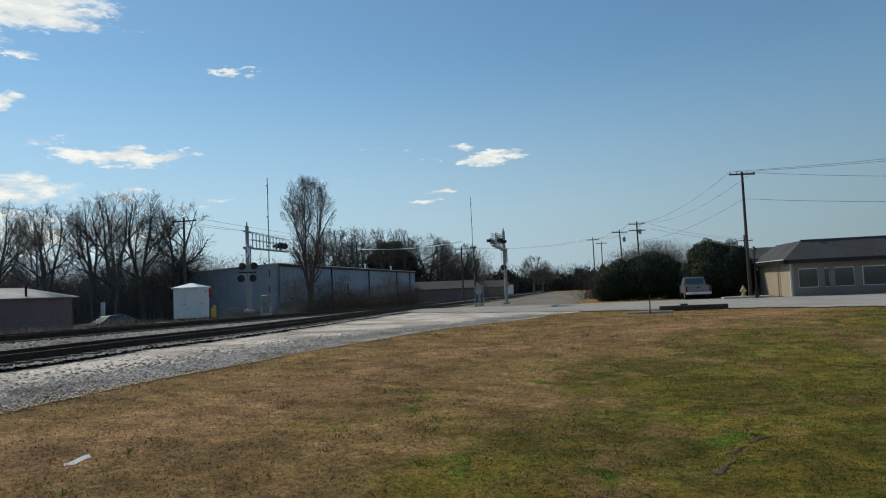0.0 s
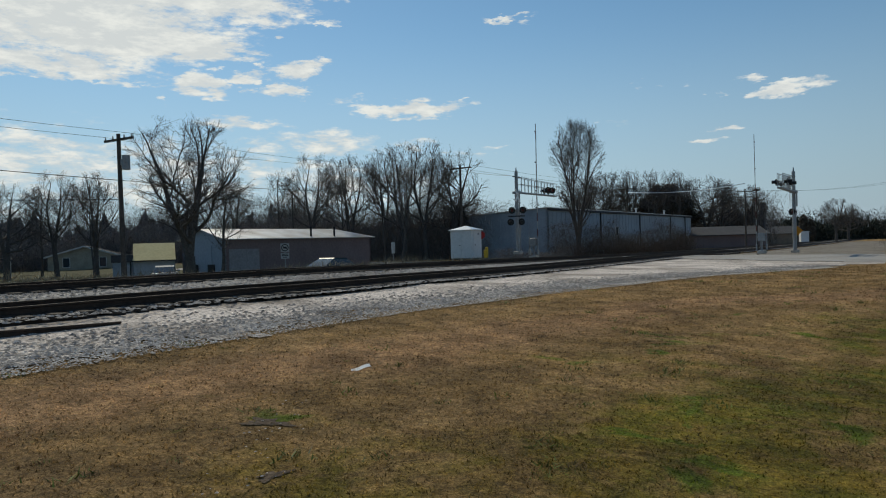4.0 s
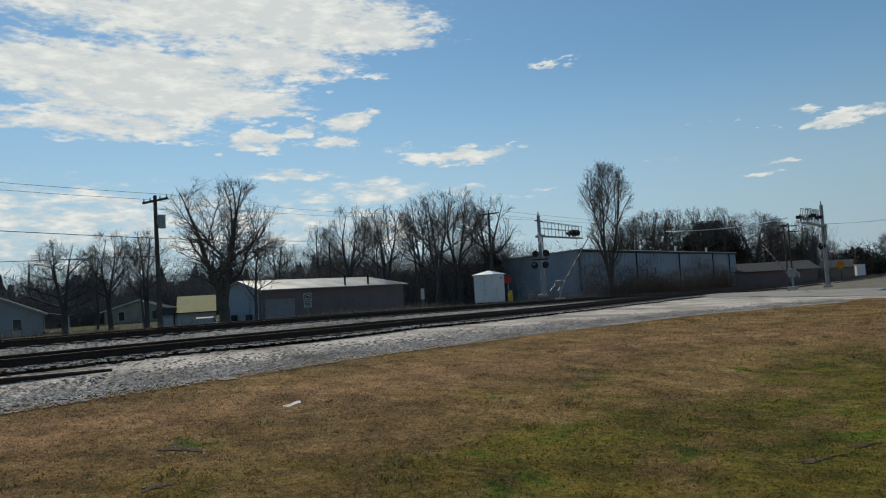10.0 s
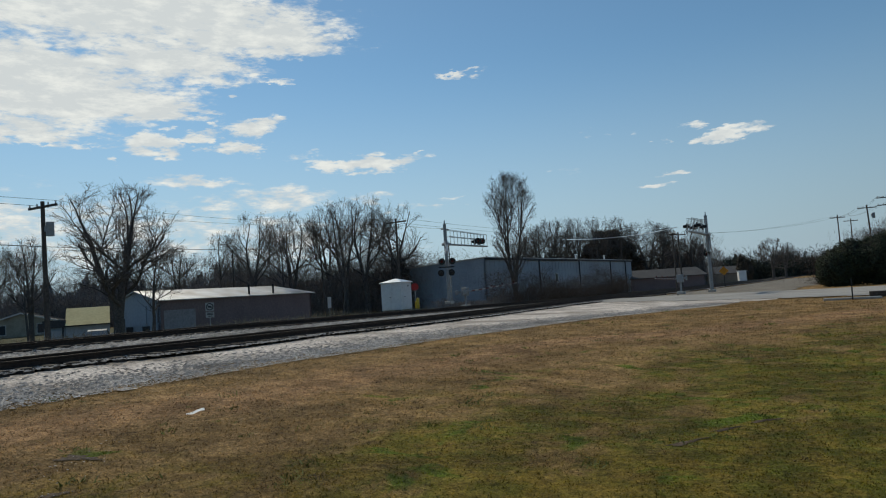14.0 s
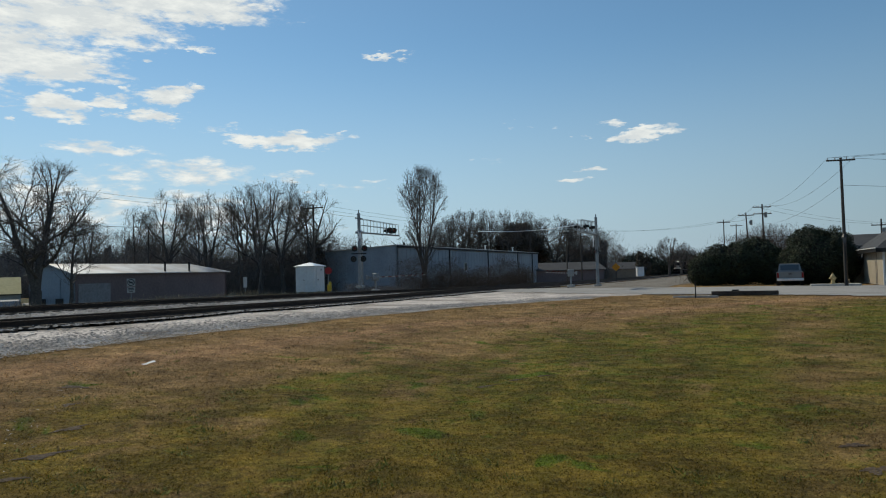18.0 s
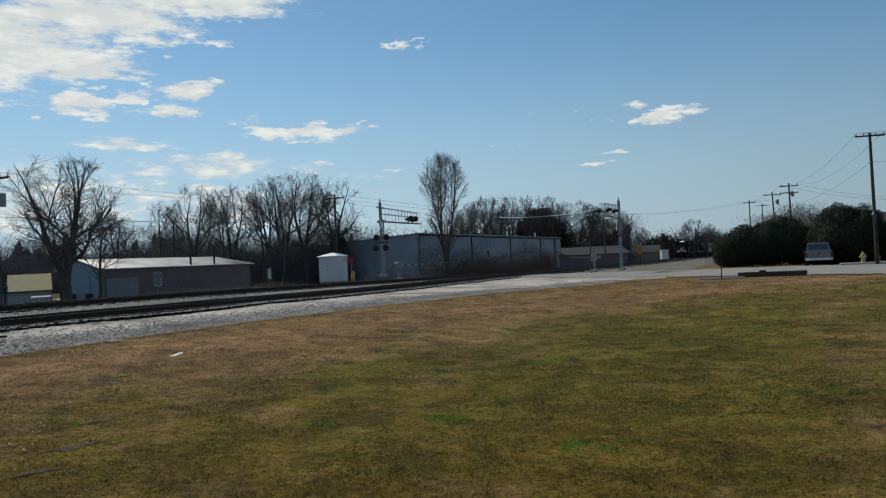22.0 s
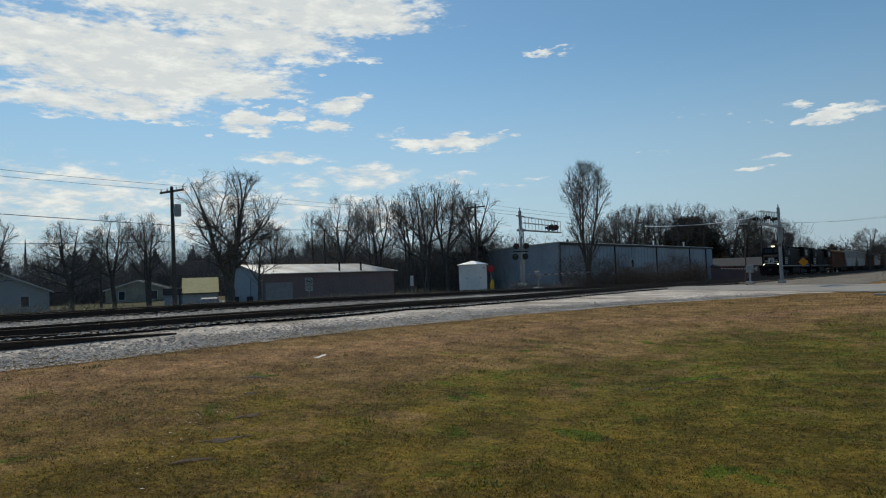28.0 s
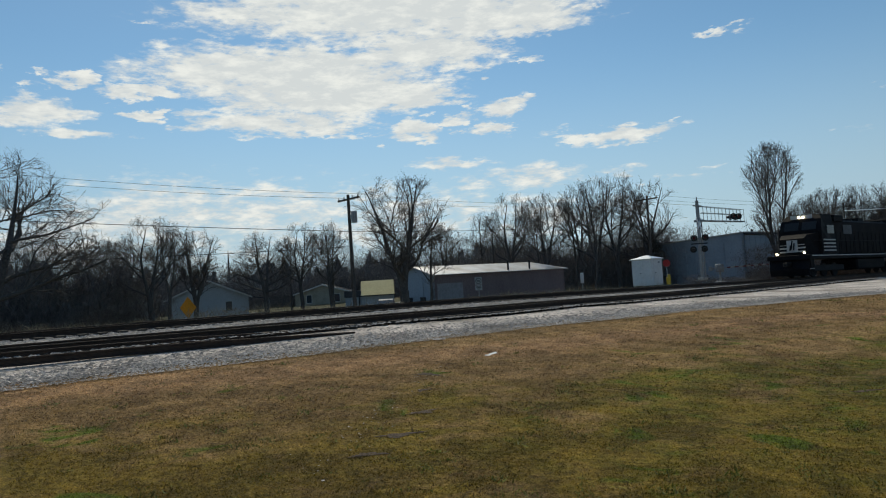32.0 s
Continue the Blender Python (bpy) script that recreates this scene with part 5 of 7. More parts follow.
def hut(x, y, z, turn):
    ob = thing("roadside_hut", pose(x, y, z, 0, 0, turn), "small pale hut with a steep cream metal roof", "hut")
    pbox("wall", (3.1, 3.4, 1.9), (0, 1.7, 0.95), M_GREYWALL, ob, "pale block wall")
    slab(ob, [(-1.6, -0.35, 1.86), (1.6, -0.35, 1.86), (1.6, 2.3, 3.25), (-1.6, 2.3, 3.25)], 0.08, M_CREAM, "roof", "cream metal roof slope")
    slab(ob, [(1.6, 3.6, 2.1), (-1.6, 3.6, 2.1), (-1.6, 2.3, 3.25), (1.6, 2.3, 3.25)], 0.08, M_CREAM, "roof")
    for sx in (-1.5, 1.5):
        bm = B()
        a = [bm.verts.new((sx + k, yy, zz)) for k in (-0.05, 0.05) for yy, zz in ((0.05, 1.9), (2.3, 3.1), (3.4, 1.9))]
        bm.faces.new(a[:3])
        bm.faces.new(a[5:2:-1])
        for k in range(3):
            n = (k + 1) % 3
            bm.faces.new((a[k], a[n], a[n + 3], a[k + 3]))
        part("gable_wall", bm, M_GREYWALL, ob)
    pbox("fascia_edge", (3.24, 0.05, 0.09), (0, -0.38, 1.82), M_BLACK, ob, "dark eaves edge")
    pbox("annex_wall", (1.5, 2.0, 1.75), (-2.32, 1.2, 0.87), M_BLUEWALL, ob, "pale blue annex wall")
    pbox("annex_roof", (1.6, 2.3, 0.6), (-2.36, 1.15, 2.05), M_SHINGLE, ob, "dark flat annex roof", 0.02)
    pbox("annex_door", (0.7, 0.06, 1.5), (-2.2, 0.18, 0.76), M_GREYWALL, ob, "pale door")
    pcyl("post", 0.05, 0.05, (-1.75, -0.2, 0), (-1.75, -0.2, 1.8), M_BLACK, ob, n=8)
    return ob


M_CREAM = mat("cream_metal_roofing", (0.52, 0.46, 0.25), 0.95, 0.0, 5, 0.1, (0.45, 0.38, 0.2), 0.8, 0.7)
hut(-36.2, 55.2, ground_z(-36.2, 55.2), 33)


def house(x, y, z, turn, w, d, h, ridge, walls, roof, label, porch=True, wins=2):
    ob = thing("house", pose(x, y, z, 0, 0, turn), label, "house", "houses beyond the tracks")
    bm = B()
    vs = [bm.verts.new(p) for p in ((-w / 2, 0, -0.5), (-w / 2, 0, h), (0, 0, ridge), (w / 2, 0, h), (w / 2, 0, -0.5))]
    f = bm.faces.new(vs)
    ext = bmesh.ops.extrude_face_region(bm, geom=[f])
    bmesh.ops.translate(bm, verts=[v for v in ext["geom"] if isinstance(v, bmesh.types.BMVert)], vec=(0, d, 0))
    part("wall", bm, walls, ob)
    for s in (-1, 1):
        k = 0.5
        zz = h - (ridge - h) * (k / (w / 2))
        slab(ob, [(s * (w / 2 + k), -0.4, zz + 0.12), (0, -0.4, ridge + 0.12), (0, d + 0.4, ridge + 0.12), (s * (w / 2 + k), d + 0.4, zz + 0.12)], 0.12, roof, "roof")
        b = slab(ob, [(s * (w / 2 + k), -0.42, zz + 0.13), (0, -0.42, ridge + 0.13), (0, -0.38, ridge + 0.13), (s * (w / 2 + k), -0.38, zz + 0.13)], 0.2, M_TRIM, "bargeboard")
    for i in range(wins):
        window(ob, 0.8, 1.2, pose(-w / 4 + i * w / 2, -0.03, 1.5), M_TRIM)
    if porch:
        px = w / 2 + 1.3
        slab(ob, [(w / 2 - 0.1, 0.2, h), (w / 2 + 2.8, 0.2, h - 0.5), (w / 2 + 2.8, d * 0.7, h - 0.5), (w / 2 - 0.1, d * 0.7, h)], 0.12, roof, "porch_roof")
        for i in range(4):
            pbox("porch_post", (0.12, 0.12, h - 0.5), (w / 2 + 2.6, 0.4 + i * d * 0.2, (h - 0.6) / 2), M_TRIM, ob, "white porch post")
        pbox("porch_floor", (2.8, d * 0.7, 0.4), (w / 2 + 1.4, d * 0.35, 0.1), M_CONC, ob)
    return ob


M_HOUSE = mat("pale_grey_clapboard", (0.44, 0.455, 0.46), 0.8, 0, 6, 0.1, (0.36, 0.37, 0.375), 0.5, 0.5)
M_HOUSE2 = mat("cream_clapboard", (0.40, 0.36, 0.28), 0.8, 0, 6, 0.1)
house(-69.0, 65.0, -1.25, 44, 10.0, 11, 2.7, 4.9, M_HOUSE, M_SHINGLE, "pale grey clapboard house with gable and porch")
house(-75.5, 56, -1.3, 48, 7.5, 9, 2.5, 4.3, M_HOUSE, M_SHINGLE, "low grey house among the trees", porch=False)
house(-67.5, 87.0, -1.2, 24, 9, 8, 2.3, 3.6, M_HOUSE2, M_SHINGLE, "cream house with a dark roof among trees", porch=False, wins=3)
house(-88, 90, -1.0, 35, 11, 9, 3.0, 6.0, M_HOUSE, M_SHINGLE, "dark roofed house far behind the trees", porch=False)
house(14.5, 131, -0.6, -80, 8, 15, 2.2, 3.5, M_BRICK, M_SHINGLE, "low brick house with a grey roof beyond the warehouse", porch=False, wins=2)
house(34, 172, -0.9, -78, 9, 15, 2.4, 3.9, M_TAUPE, M_SHINGLE, "grey roofed building far along the line", porch=False, wins=2)


# corner shop on the far side of the road: mansard roof, big windows
def shop():
    ob = thing("shop", pose(31.05, 48.59, -0.12, 0, 0, -23.5), "low taupe shop with a dark mansard roof", "shop")
    w, d, h = 15.0, 9.0, 2.5
    pbox("wall", (0.25, d, h), (0.125, d / 2, h / 2), M_BEIGE, ob, "beige stucco side wall")
    for sz, at in (((0.3, 0.25, h), (0.4, 0.125, h / 2)), ((w - 0.5, 0.25, 0.62), (w / 2 + 0.0, 0.126, 0.31)), ((w - 0.5, 0.25, 0.5), (w / 2, 0.126, h - 0.25)), ((0.42, 0.25, 1.4), (2.05, 0.127, 1.3)), ((0.3, 0.25, 1.4), (2.75, 0.127, 1.3)), ((0.5, 0.25, 1.4), (4.45, 0.127, 1.3)), ((7.0, 0.25, 1.4), (11.0, 0.127, 1.3))):
        pbox("wall", sz, at, M_TAUPE, ob, "taupe painted brick front wall")
    pbox("wall", (w, 0.25, h), (w / 2, d - 0.125, h / 2), M_TAUPE, ob)
    pbox("wall", (0.25, d, h), (w - 0.125, d / 2, h / 2), M_TAUPE, ob)
    pbox("floor", (w - 0.3, d - 0.3, 0.1), (w / 2, d / 2, 0.05), M_CONC, ob)
    pbox("corner_trim", (0.12, 0.12, h), (0.02, -0.04, h / 2), M_TRIM, ob, "pale corner trim")
    pbox("panel_joint", (0.03, 0.1, h), (-0.01, 2.6, h / 2), M_TAUPE, ob)
    for x, ww in ((1.2, 1.22), (2.4, 0.34), (3.55, 1.25), (6.1, 2.6)):
        window(ob, ww, 1.26, pose(x, 0.08, 1.3), M_TRIM)
    pbox("fascia", (w + 1.0, 0.3, 0.28), (w / 2, -0.35, h + 0.02), M_BLACK, ob, "dark soffit fascia")
    pbox("fascia", (0.3, d + 1.0, 0.28), (-0.35, d / 2, h + 0.02), M_BLACK, ob)
    pbox("eaves_trim", (0.06, d + 1.0, 0.06), (-0.53, d / 2, h + 0.18), M_TRIM, ob, "pale eaves trim")
    z1, i = h + 1.55, 1.25
    e = 0.5
    A = [(-e, -e, h + 0.16), (w + e, -e, h + 0.16), (w + e, d + e, h + 0.16), (-e, d + e, h + 0.16)]
    T = [(i, i, z1), (w - i, i, z1), (w - i, d - i, z1), (i, d - i, z1)]
    bm = B()
    a, t = [bm.verts.new(p) for p in A], [bm.verts.new(p) for p in T]
    bm.faces.new(t)
    bm.faces.new(a[::-1])
    for k in range(4):
        j = (k + 1) % 4
        bm.faces.new((a[k], a[j], t[j], t[k]))
    part("roof", bm, M_SHINGLE, ob, "dark shingled mansard roof")
    pbox("ridge_cap", (w - 2 * i + 0.1, 0.15, 0.12), (w / 2, i, z1), M_SHINGLE, ob)
    return ob


shop()
ob = thing("back_building", pose(35.2, 57.6, -0.2, 0, 0, -24), "weathered tan shed with a dark roof", "shed")
pbox("wall", (6, 4, 2.1), (2.0, 2, 1.05), M_BEIGE, ob, "stained tan wall")
slab(ob, [(-1.3, -0.4, 2.05), (5.4, -0.4, 2.05), (5.4, 4.4, 2.9), (-1.3, 4.4, 2.9)], 0.12, M_SHINGLE)
ob = thing("back_building", pose(36.0, 63.0, -0.2, 0, 0, -24), "dark gabled building behind the evergreen shrub", "building")
pbox("wall", (9, 6, 3.3), (3, 3, 1.65), M_TAUPE, ob)
slab(ob, [(-2, -0.4, 3.0), (8, -0.4, 3.0), (8, 3, 4.4), (-2, 3, 4.4)], 0.12, M_SHINGLE)
slab(ob, [(8, 6.4, 3.0), (-2, 6.4, 3.0), (-2, 3, 4.4), (8, 3, 4.4)], 0.12, M_SHINGLE)

# hedges beside the road
HT = pose(22.75, 62.7, -0.2, 0, 0, -20)
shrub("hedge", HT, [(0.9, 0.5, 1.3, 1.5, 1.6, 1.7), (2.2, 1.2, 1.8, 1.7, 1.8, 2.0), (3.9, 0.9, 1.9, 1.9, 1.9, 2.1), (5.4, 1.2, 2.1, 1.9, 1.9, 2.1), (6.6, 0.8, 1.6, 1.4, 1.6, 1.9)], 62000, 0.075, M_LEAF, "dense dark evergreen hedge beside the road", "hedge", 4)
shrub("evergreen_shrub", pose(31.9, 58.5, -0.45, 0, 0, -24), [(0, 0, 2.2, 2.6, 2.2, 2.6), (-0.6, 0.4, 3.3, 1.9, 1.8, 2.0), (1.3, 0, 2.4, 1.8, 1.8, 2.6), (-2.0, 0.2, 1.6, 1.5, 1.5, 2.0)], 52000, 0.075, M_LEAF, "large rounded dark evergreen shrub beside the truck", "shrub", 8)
ob = thing("cedar_tree", pose(16.3, 151, 1.2), "broad dark evergreen cedar behind the warehouse", "tree")
crnd = random.Random(77)
lobes = []
for k in range(60):
    w = crnd.uniform(0, 6.28)
    rr = 5.4 * math.sqrt(crnd.random())
    zz = crnd.uniform(3.4, 11.2 - 0.16 * rr * rr)
    g = crnd.uniform(0.8, 1.7)
    lobes.append((math.cos(w) * rr, math.sin(w) * rr * 0.7, zz, g * 1.3, g * 1.2, g))
v, f = leaf_cloud(3, lobes, 26000, 0.26, inner=0.15)
raw("crown", v, f, M_CEDAR, ob)
pcyl("trunk", 0.4, 0.2, (0, 0, -0.2), (0, 0, 9), M_BARK, ob)
for k, (x, y, hh) in enumerate(((49, 172, 6.5), (53, 180, 5.5), (88, 200, 8.0), (92, 196, 7.0), (-15.2, 80.5, 6.0))):
    ob = thing("cedar_tree", pose(x, y, gz(x, y)), "small dark evergreen beside the tracks in the distance" if k < 4 else "small dark evergreen behind the cabinet", "tree", "small evergreens")
    v, f = leaf_cloud(30 + k, [(0, 0, hh * 0.45, hh * 0.2, hh * 0.2, hh * 0.45), (0, 0, hh * 0.7, hh * 0.12, hh * 0.12, hh * 0.32)], 1300, 0.05 * hh)
    raw("crown", v, f, M_CEDAR, ob)
    pcyl("trunk", 0.12, 0.05, (0, 0, -0.2), (0, 0, hh * 0.7), M_BARK, ob, n=6)

# thin spire far beyond the houses
ob = thing("church_spire", pose(-142, 141, -1.5), "slender grey spire far beyond the houses", "spire")
pbox("tower", (1.2, 1.2, 6.0), (0, 0, 3.0), M_GREYWALL, ob)
pcyl("spire", 0.5, 0.08, (0, 0, 6.0), (0, 0, 15.8), M_SHINGLE, ob, n=8)


# ---- utility poles and wires ----
def pole(x, y, top, lean=(0, 0), arm_turn=0, arms=(0.35,), transformer=False, r=0.15, label="weathered timber utility pole with cross-arms", arm_len=2.4):
    z = gz(x, y)
    h = top - z
    ob = thing("utility_pole", pose(x, y, z), label, "utility pole", "utility poles")
    tip = Vector((lean[0], lean[1], h))
    pcyl("shaft", r, r * 0.65, (0, 0, -0.2), tip, M_WOODPOLE, ob, n=10)
    ends = []
    for k in arms:
        c = tip * ((h - k) / h)
        arm = pbox("cross_arm", (arm_len, 0.1, 0.12), (0, 0, 0), M_WOODPOLE, ob, bevel=0.01)
        arm.matrix_local = pose(*c, 0, 0, arm_turn)
        for s in (-0.46, -0.2, 0.2, 0.46):
            i = pcyl("insulator", 0.045, 0.03, (s * arm_len, 0, 0.06), (s * arm_len, 0, 0.22), M_CONC, arm, n=7)
            p = Matrix.Translation((x, y, z)) @ pose(*c, 0, 0, arm_turn) @ Vector((s * arm_len, 0, 0.22))
            ends.append(p)
    if transformer:
        t = pcyl("transformer", 0.2, 0.2, (0.34, -0.05, h - 1.9), (0.34, -0.05, h - 1.15), M_SILVER, ob, "grey can transformer", 12)
        pbox("bracket", (0.2, 0.1, 0.3), (0.14, -0.05, h - 1.5), M_SILVER, t)
    return ob, ends


def wire(points, sag, r=0.011, label="dark overhead power line", material=None, n=14):
    ob = thing("overhead_wire", Matrix(), label, "wire", "overhead wires")
    t = Tubes()
    for a, b in zip(points, points[1:]):
        a, b = Vector(a), Vector(b)
        pts = []
        for i in range(n + 1):
            k = i / n
            p = a.lerp(b, k)
            p.z -= 4 * sag * k * (1 - k)
            pts.append(p)
        t.tube(pts, [r] * len(pts), 4)
    raw("strand", t.v, t.f, material or M_WIRE, ob)
    return ob


p1, e1 = pole(-26.3, 37.5, 7.75, (-0.1, 0), -20, (0.3,), True, 0.15, "weathered utility pole with cross-arm and transformer")
p2_, e2 = pole(-13.0, 67.8, 8.75, (0, 0), -25, (0.35,), False, 0.14)
p0, e0 = pole(-60, -5, 14.2, (0, 0), -20, (0.3,))
pR, eR = pole(31.0, 53.1, 9.75, (0.0, 0), -8, (0.2,), False, 0.145, "tall utility pole beside the shrub", 2.1)
pB, eB = pole(45.6, 97.7, 10.2, (-0.1, 0), -10, (0.4, 1.35), True, 0.15, "utility pole with two cross-arms and transformer")
pA, eA = pole(51.9, 127.1, 10.1, (0, 0), -5, (0.5,), False, 0.13)
pC, eC = pole(46.7, 104.9, 9.6, (-0.4, 0), -8, (0.4,), True, 0.14)
pD, eD = pole(59.7, 140.4, 10.1, (0.2, 0), -8, (0.4,), False, 0.13)
pE, eE = pole(22.3, 112, 8.2, (0, 0), 10, (0.4, 1.2), False, 0.14, "utility pole with two cross-arms beyond the warehouse")
pF, eF = pole(56.5, 88.5, 7.1, (0, 0), -8, (0.8,), True, 0.14)
pG, eG = pole(5.0, 105, 8.9, (0, 0), 15, (0.5,), False, 0.12, "pair of slim poles behind the warehouse")
pH, eH = pole(-21.0, 70.2, 7.0, (-0.35, 0), 0, (), False, 0.10, "slim bare pole leaning beside the thicket")
pI, eI = pole(-31.5, 72.5, 7.4, (0, 0), 0, (), False, 0.10, "slim bare pole beside the thicket")
pJ, eJ = pole(10.75, 60.4, 4.95, (0, 0), -20, (0.1,), False, 0.07, "short slim pole beside the crossing gate", 0.5)
for i in (0, 3):
    wire([e0[i], e1[i]], 1.3)
    wire([e1[i], e2[i]], 0.7)
    wire([e2[i], eE[i], eA[i], eB[i]], 0.8)
    wire([eA[i], eC[i], eB[i], eF[i]], 0.5)
    wire([eB[i], eR[i], (75, 20 + i, 12.5)], 1.2)
wire([(-60, -5, 9.1), (-26.3, 37.5, 5.3), (-13, 67.8, 6.3)], 0.3, 0.02)
wire([(-75, 10, 6.2), (-26.3, 37.5, 4.3)], 0.5, 0.018)
# messenger cable in sunlight: its brightness is put into the pale material
wire([(5.0, 105, 7.9), (22.3, 112, 9.0)], 0.5, 0.05, "thick messenger cable between poles, coloured pale for sunlight", M_ROOFWHITE)
wire([(-13, 67.8, 8.2), (-6.9, 55.6, 6.3)], 0.1, 0.012)
wire([eR[1], (70, 30, 8.5)], 1.5)
wire([(31.0, 53.1, 7.6), (75, 32, 8.0)], 1.6)
wire([(31.0, 53.1, 7.6), (45.6, 97.7, 7.4)], 0.8)


def street_lamp(x, y):
    ob = thing("street_lamp", pose(x, y, gz(x, y)), "black ornamental street lamp on a fluted post", "street lamp")
    pcyl("base", 0.16, 0.10, (0, 0, 0), (0, 0, 0.6), M_BLACK, ob, n=12)
    pcyl("post", 0.06, 0.05, (0, 0, 0.6), (0, 0, 3.2), M_BLACK, ob, n=10)
    pcyl("lantern", 0.1, 0.17, (0, 0, 3.2), (0, 0, 3.6), M_GLASS, ob, "glass lantern", 8)
    pcyl("cap", 0.22, 0.03, (0, 0, 3.6), (0, 0, 3.85), M_BLACK, ob, n=8)
    return ob


street_lamp(28.9, 49.5)


def hydrant(x, y, z):
    ob = thing("fire_hydrant", pose(x, y, z), "pale yellow fire hydrant on the kerb island", "fire hydrant")
    pcyl("barrel", 0.13, 0.12, (0, 0, 0), (0, 0, 0.55), M_HYD, ob, n=14)
    pcyl("flange", 0.19, 0.19, (0, 0, 0.0), (0, 0, 0.07), M_HYD, ob, n=14)
    pcyl("collar", 0.17, 0.17, (0, 0, 0.5), (0, 0, 0.56), M_HYD, ob, n=14)
    pcyl("bonnet", 0.15, 0.05, (0, 0, 0.56), (0, 0, 0.74), M_HYD, ob, n=14)
    pcyl("top_nut", 0.035, 0.035, (0, 0, 0.74), (0, 0, 0.81), M_HYD, ob, n=5)
    for s in (-1, 1):
        pcyl("nozzle", 0.07, 0.07, (s * 0.1, 0, 0.42), (s * 0.24, 0, 0.42), M_HYD, ob, n=10)
    pcyl("nozzle", 0.09, 0.09, (0, -0.1, 0.38), (0, -0.24, 0.38), M_HYD, ob, n=10)
    return ob


M_HYD = mat("faded_hydrant_paint", (0.52, 0.40, 0.20), 0.6, 0, 12, 0.15, (0.4, 0.28, 0.12), 3, 0.5)


def kerb(name, a, b, w, h, label, material=None):
    a, b = Vector((*a, 0)), Vector((*b, 0))
    m = (a + b) / 2
    ang = math.degrees(math.atan2((b - a).y, (b - a).x))
    bm = box(B(), ((b - a).length, w, h), (m.x, m.y, ground_z(m.x, m.y) + 0.045 + h / 2 - 0.06), 0.03, (0, 0, ang))
    return tagged(part(name, bm, material or M_CONC), label, "kerb", kind="structure")


kerb("kerb", (27.1, 51.0), (30.0, 49.6), 1.2, 0.2, "pale concrete kerb island under the hydrant")
hydrant(28.35, 50.25, ground_z(28.35, 50.25) + 0.18)
# timber tie and broken kerb at the lawn's edge
ob = thing("timber_baulk", pose(16.2, 38.0, ground_z(16.2, 38.0) + 0.02, 0, 0, -22), "long dark timber baulk at the edge of road", "timber")
pbox("beam", (3.4, 0.28, 0.26), (0.3, 0, 0.12), M_TIE, ob, bevel=0.02)
pbox("block", (0.35, 0.3, 0.08), (-0.15, 0.1, 0.29), M_BLACK, ob)
kerb("kerb", (12.3, 37.2), (14.4, 36.3), 0.16, 0.13, "broken pale kerb stone at the lawn's edge")
ob = thing("marker_post", pose(13.3, 36.6, ground_z(13.3, 36.6)), "thin dark metal marker post on the verge", "post")
pcyl("post", 0.03, 0.025, (0, 0, -0.1), (0.03, 0, 0.95), M_BLACK, ob, n=7)
ob = thing("relay_box", pose(46.9, 165.4, -0.5), "small white railway relay box beside the track", "cabinet")
pbox("body", (1.6, 1.4, 2.2), (0, 0, 1.1), M_WHITE, ob, bevel=0.03)
pbox("roof", (1.8, 1.6, 0.12), (0, 0, 2.26), M_ROOFWHITE, ob)
ob = thing("litter", pose(-5.93, 13.6, ground_z(-5.93, 13.6) + 0.03, 4, 3, 35), "scrap of white paper lying on the lawn", "litter")
bm = B()
bmesh.ops.create_grid(bm, x_segments=6, y_segments=2, size=0.5, matrix=Matrix.Diagonal((0.25, 0.06, 1, 1)))
for vt in bm.verts:
    vt.co.z += 0.03 * math.sin(vt.co.x * 14) + 0.015 * math.sin(vt.co.y * 30)
part("paper", bm, M_WHITE, ob)


# ---- vehicles ----
def prism(bm, profile, width, taper=None):
    """Extrude a side profile (x, z) across the width; taper gives a half width for each point."""
    n = len(profile)
    rows = []
    for s in (-1, 1):
        rows.append([bm.verts.new((x, s * (taper[i] if taper else width / 2), z)) for i, (x, z) in enumerate(profile)])
    a, b = rows
    bm.faces.new(a)
    bm.faces.new(b[::-1])
    for i in range(n):
        j = (i + 1) % n
        bm.faces.new((a[i], b[i], b[j], a[j]))
    bmesh.ops.recalc_face_normals(bm, faces=bm.faces)
    return bm


def wheel(parent, x, y, r, w=0.2):
    t = part("wheel", cyl(B(), r, r, (0, -w / 2, 0), (0, w / 2, 0), 18), M_TYRE, parent, "black tyre")
    t.location = (x, y, r)
    pcyl("rim", r * 0.6, r * 0.6, (0, -w / 2 - 0.01, 0), (0, w / 2 + 0.01, 0), M_SILVER, t, n=14)
    return t


PARK = (-33.6, 52.6)
M_TYRE = mat("tyre_rubber", (0.02, 0.02, 0.02), 0.9, 0, 12, 0.2)
M_CARTEAL = mat("dark_teal_car_paint", (0.02, 0.055, 0.07), 0.4, 0.0, 6, 0.05, spec=0.2)
M_CARSILVER = mat("silver_truck_paint", (0.22, 0.225, 0.23), 0.35, 0.4, 6, 0.06)
M_LAMP = mat("red_tail_lens", (0.25, 0.01, 0.01), 0.2)


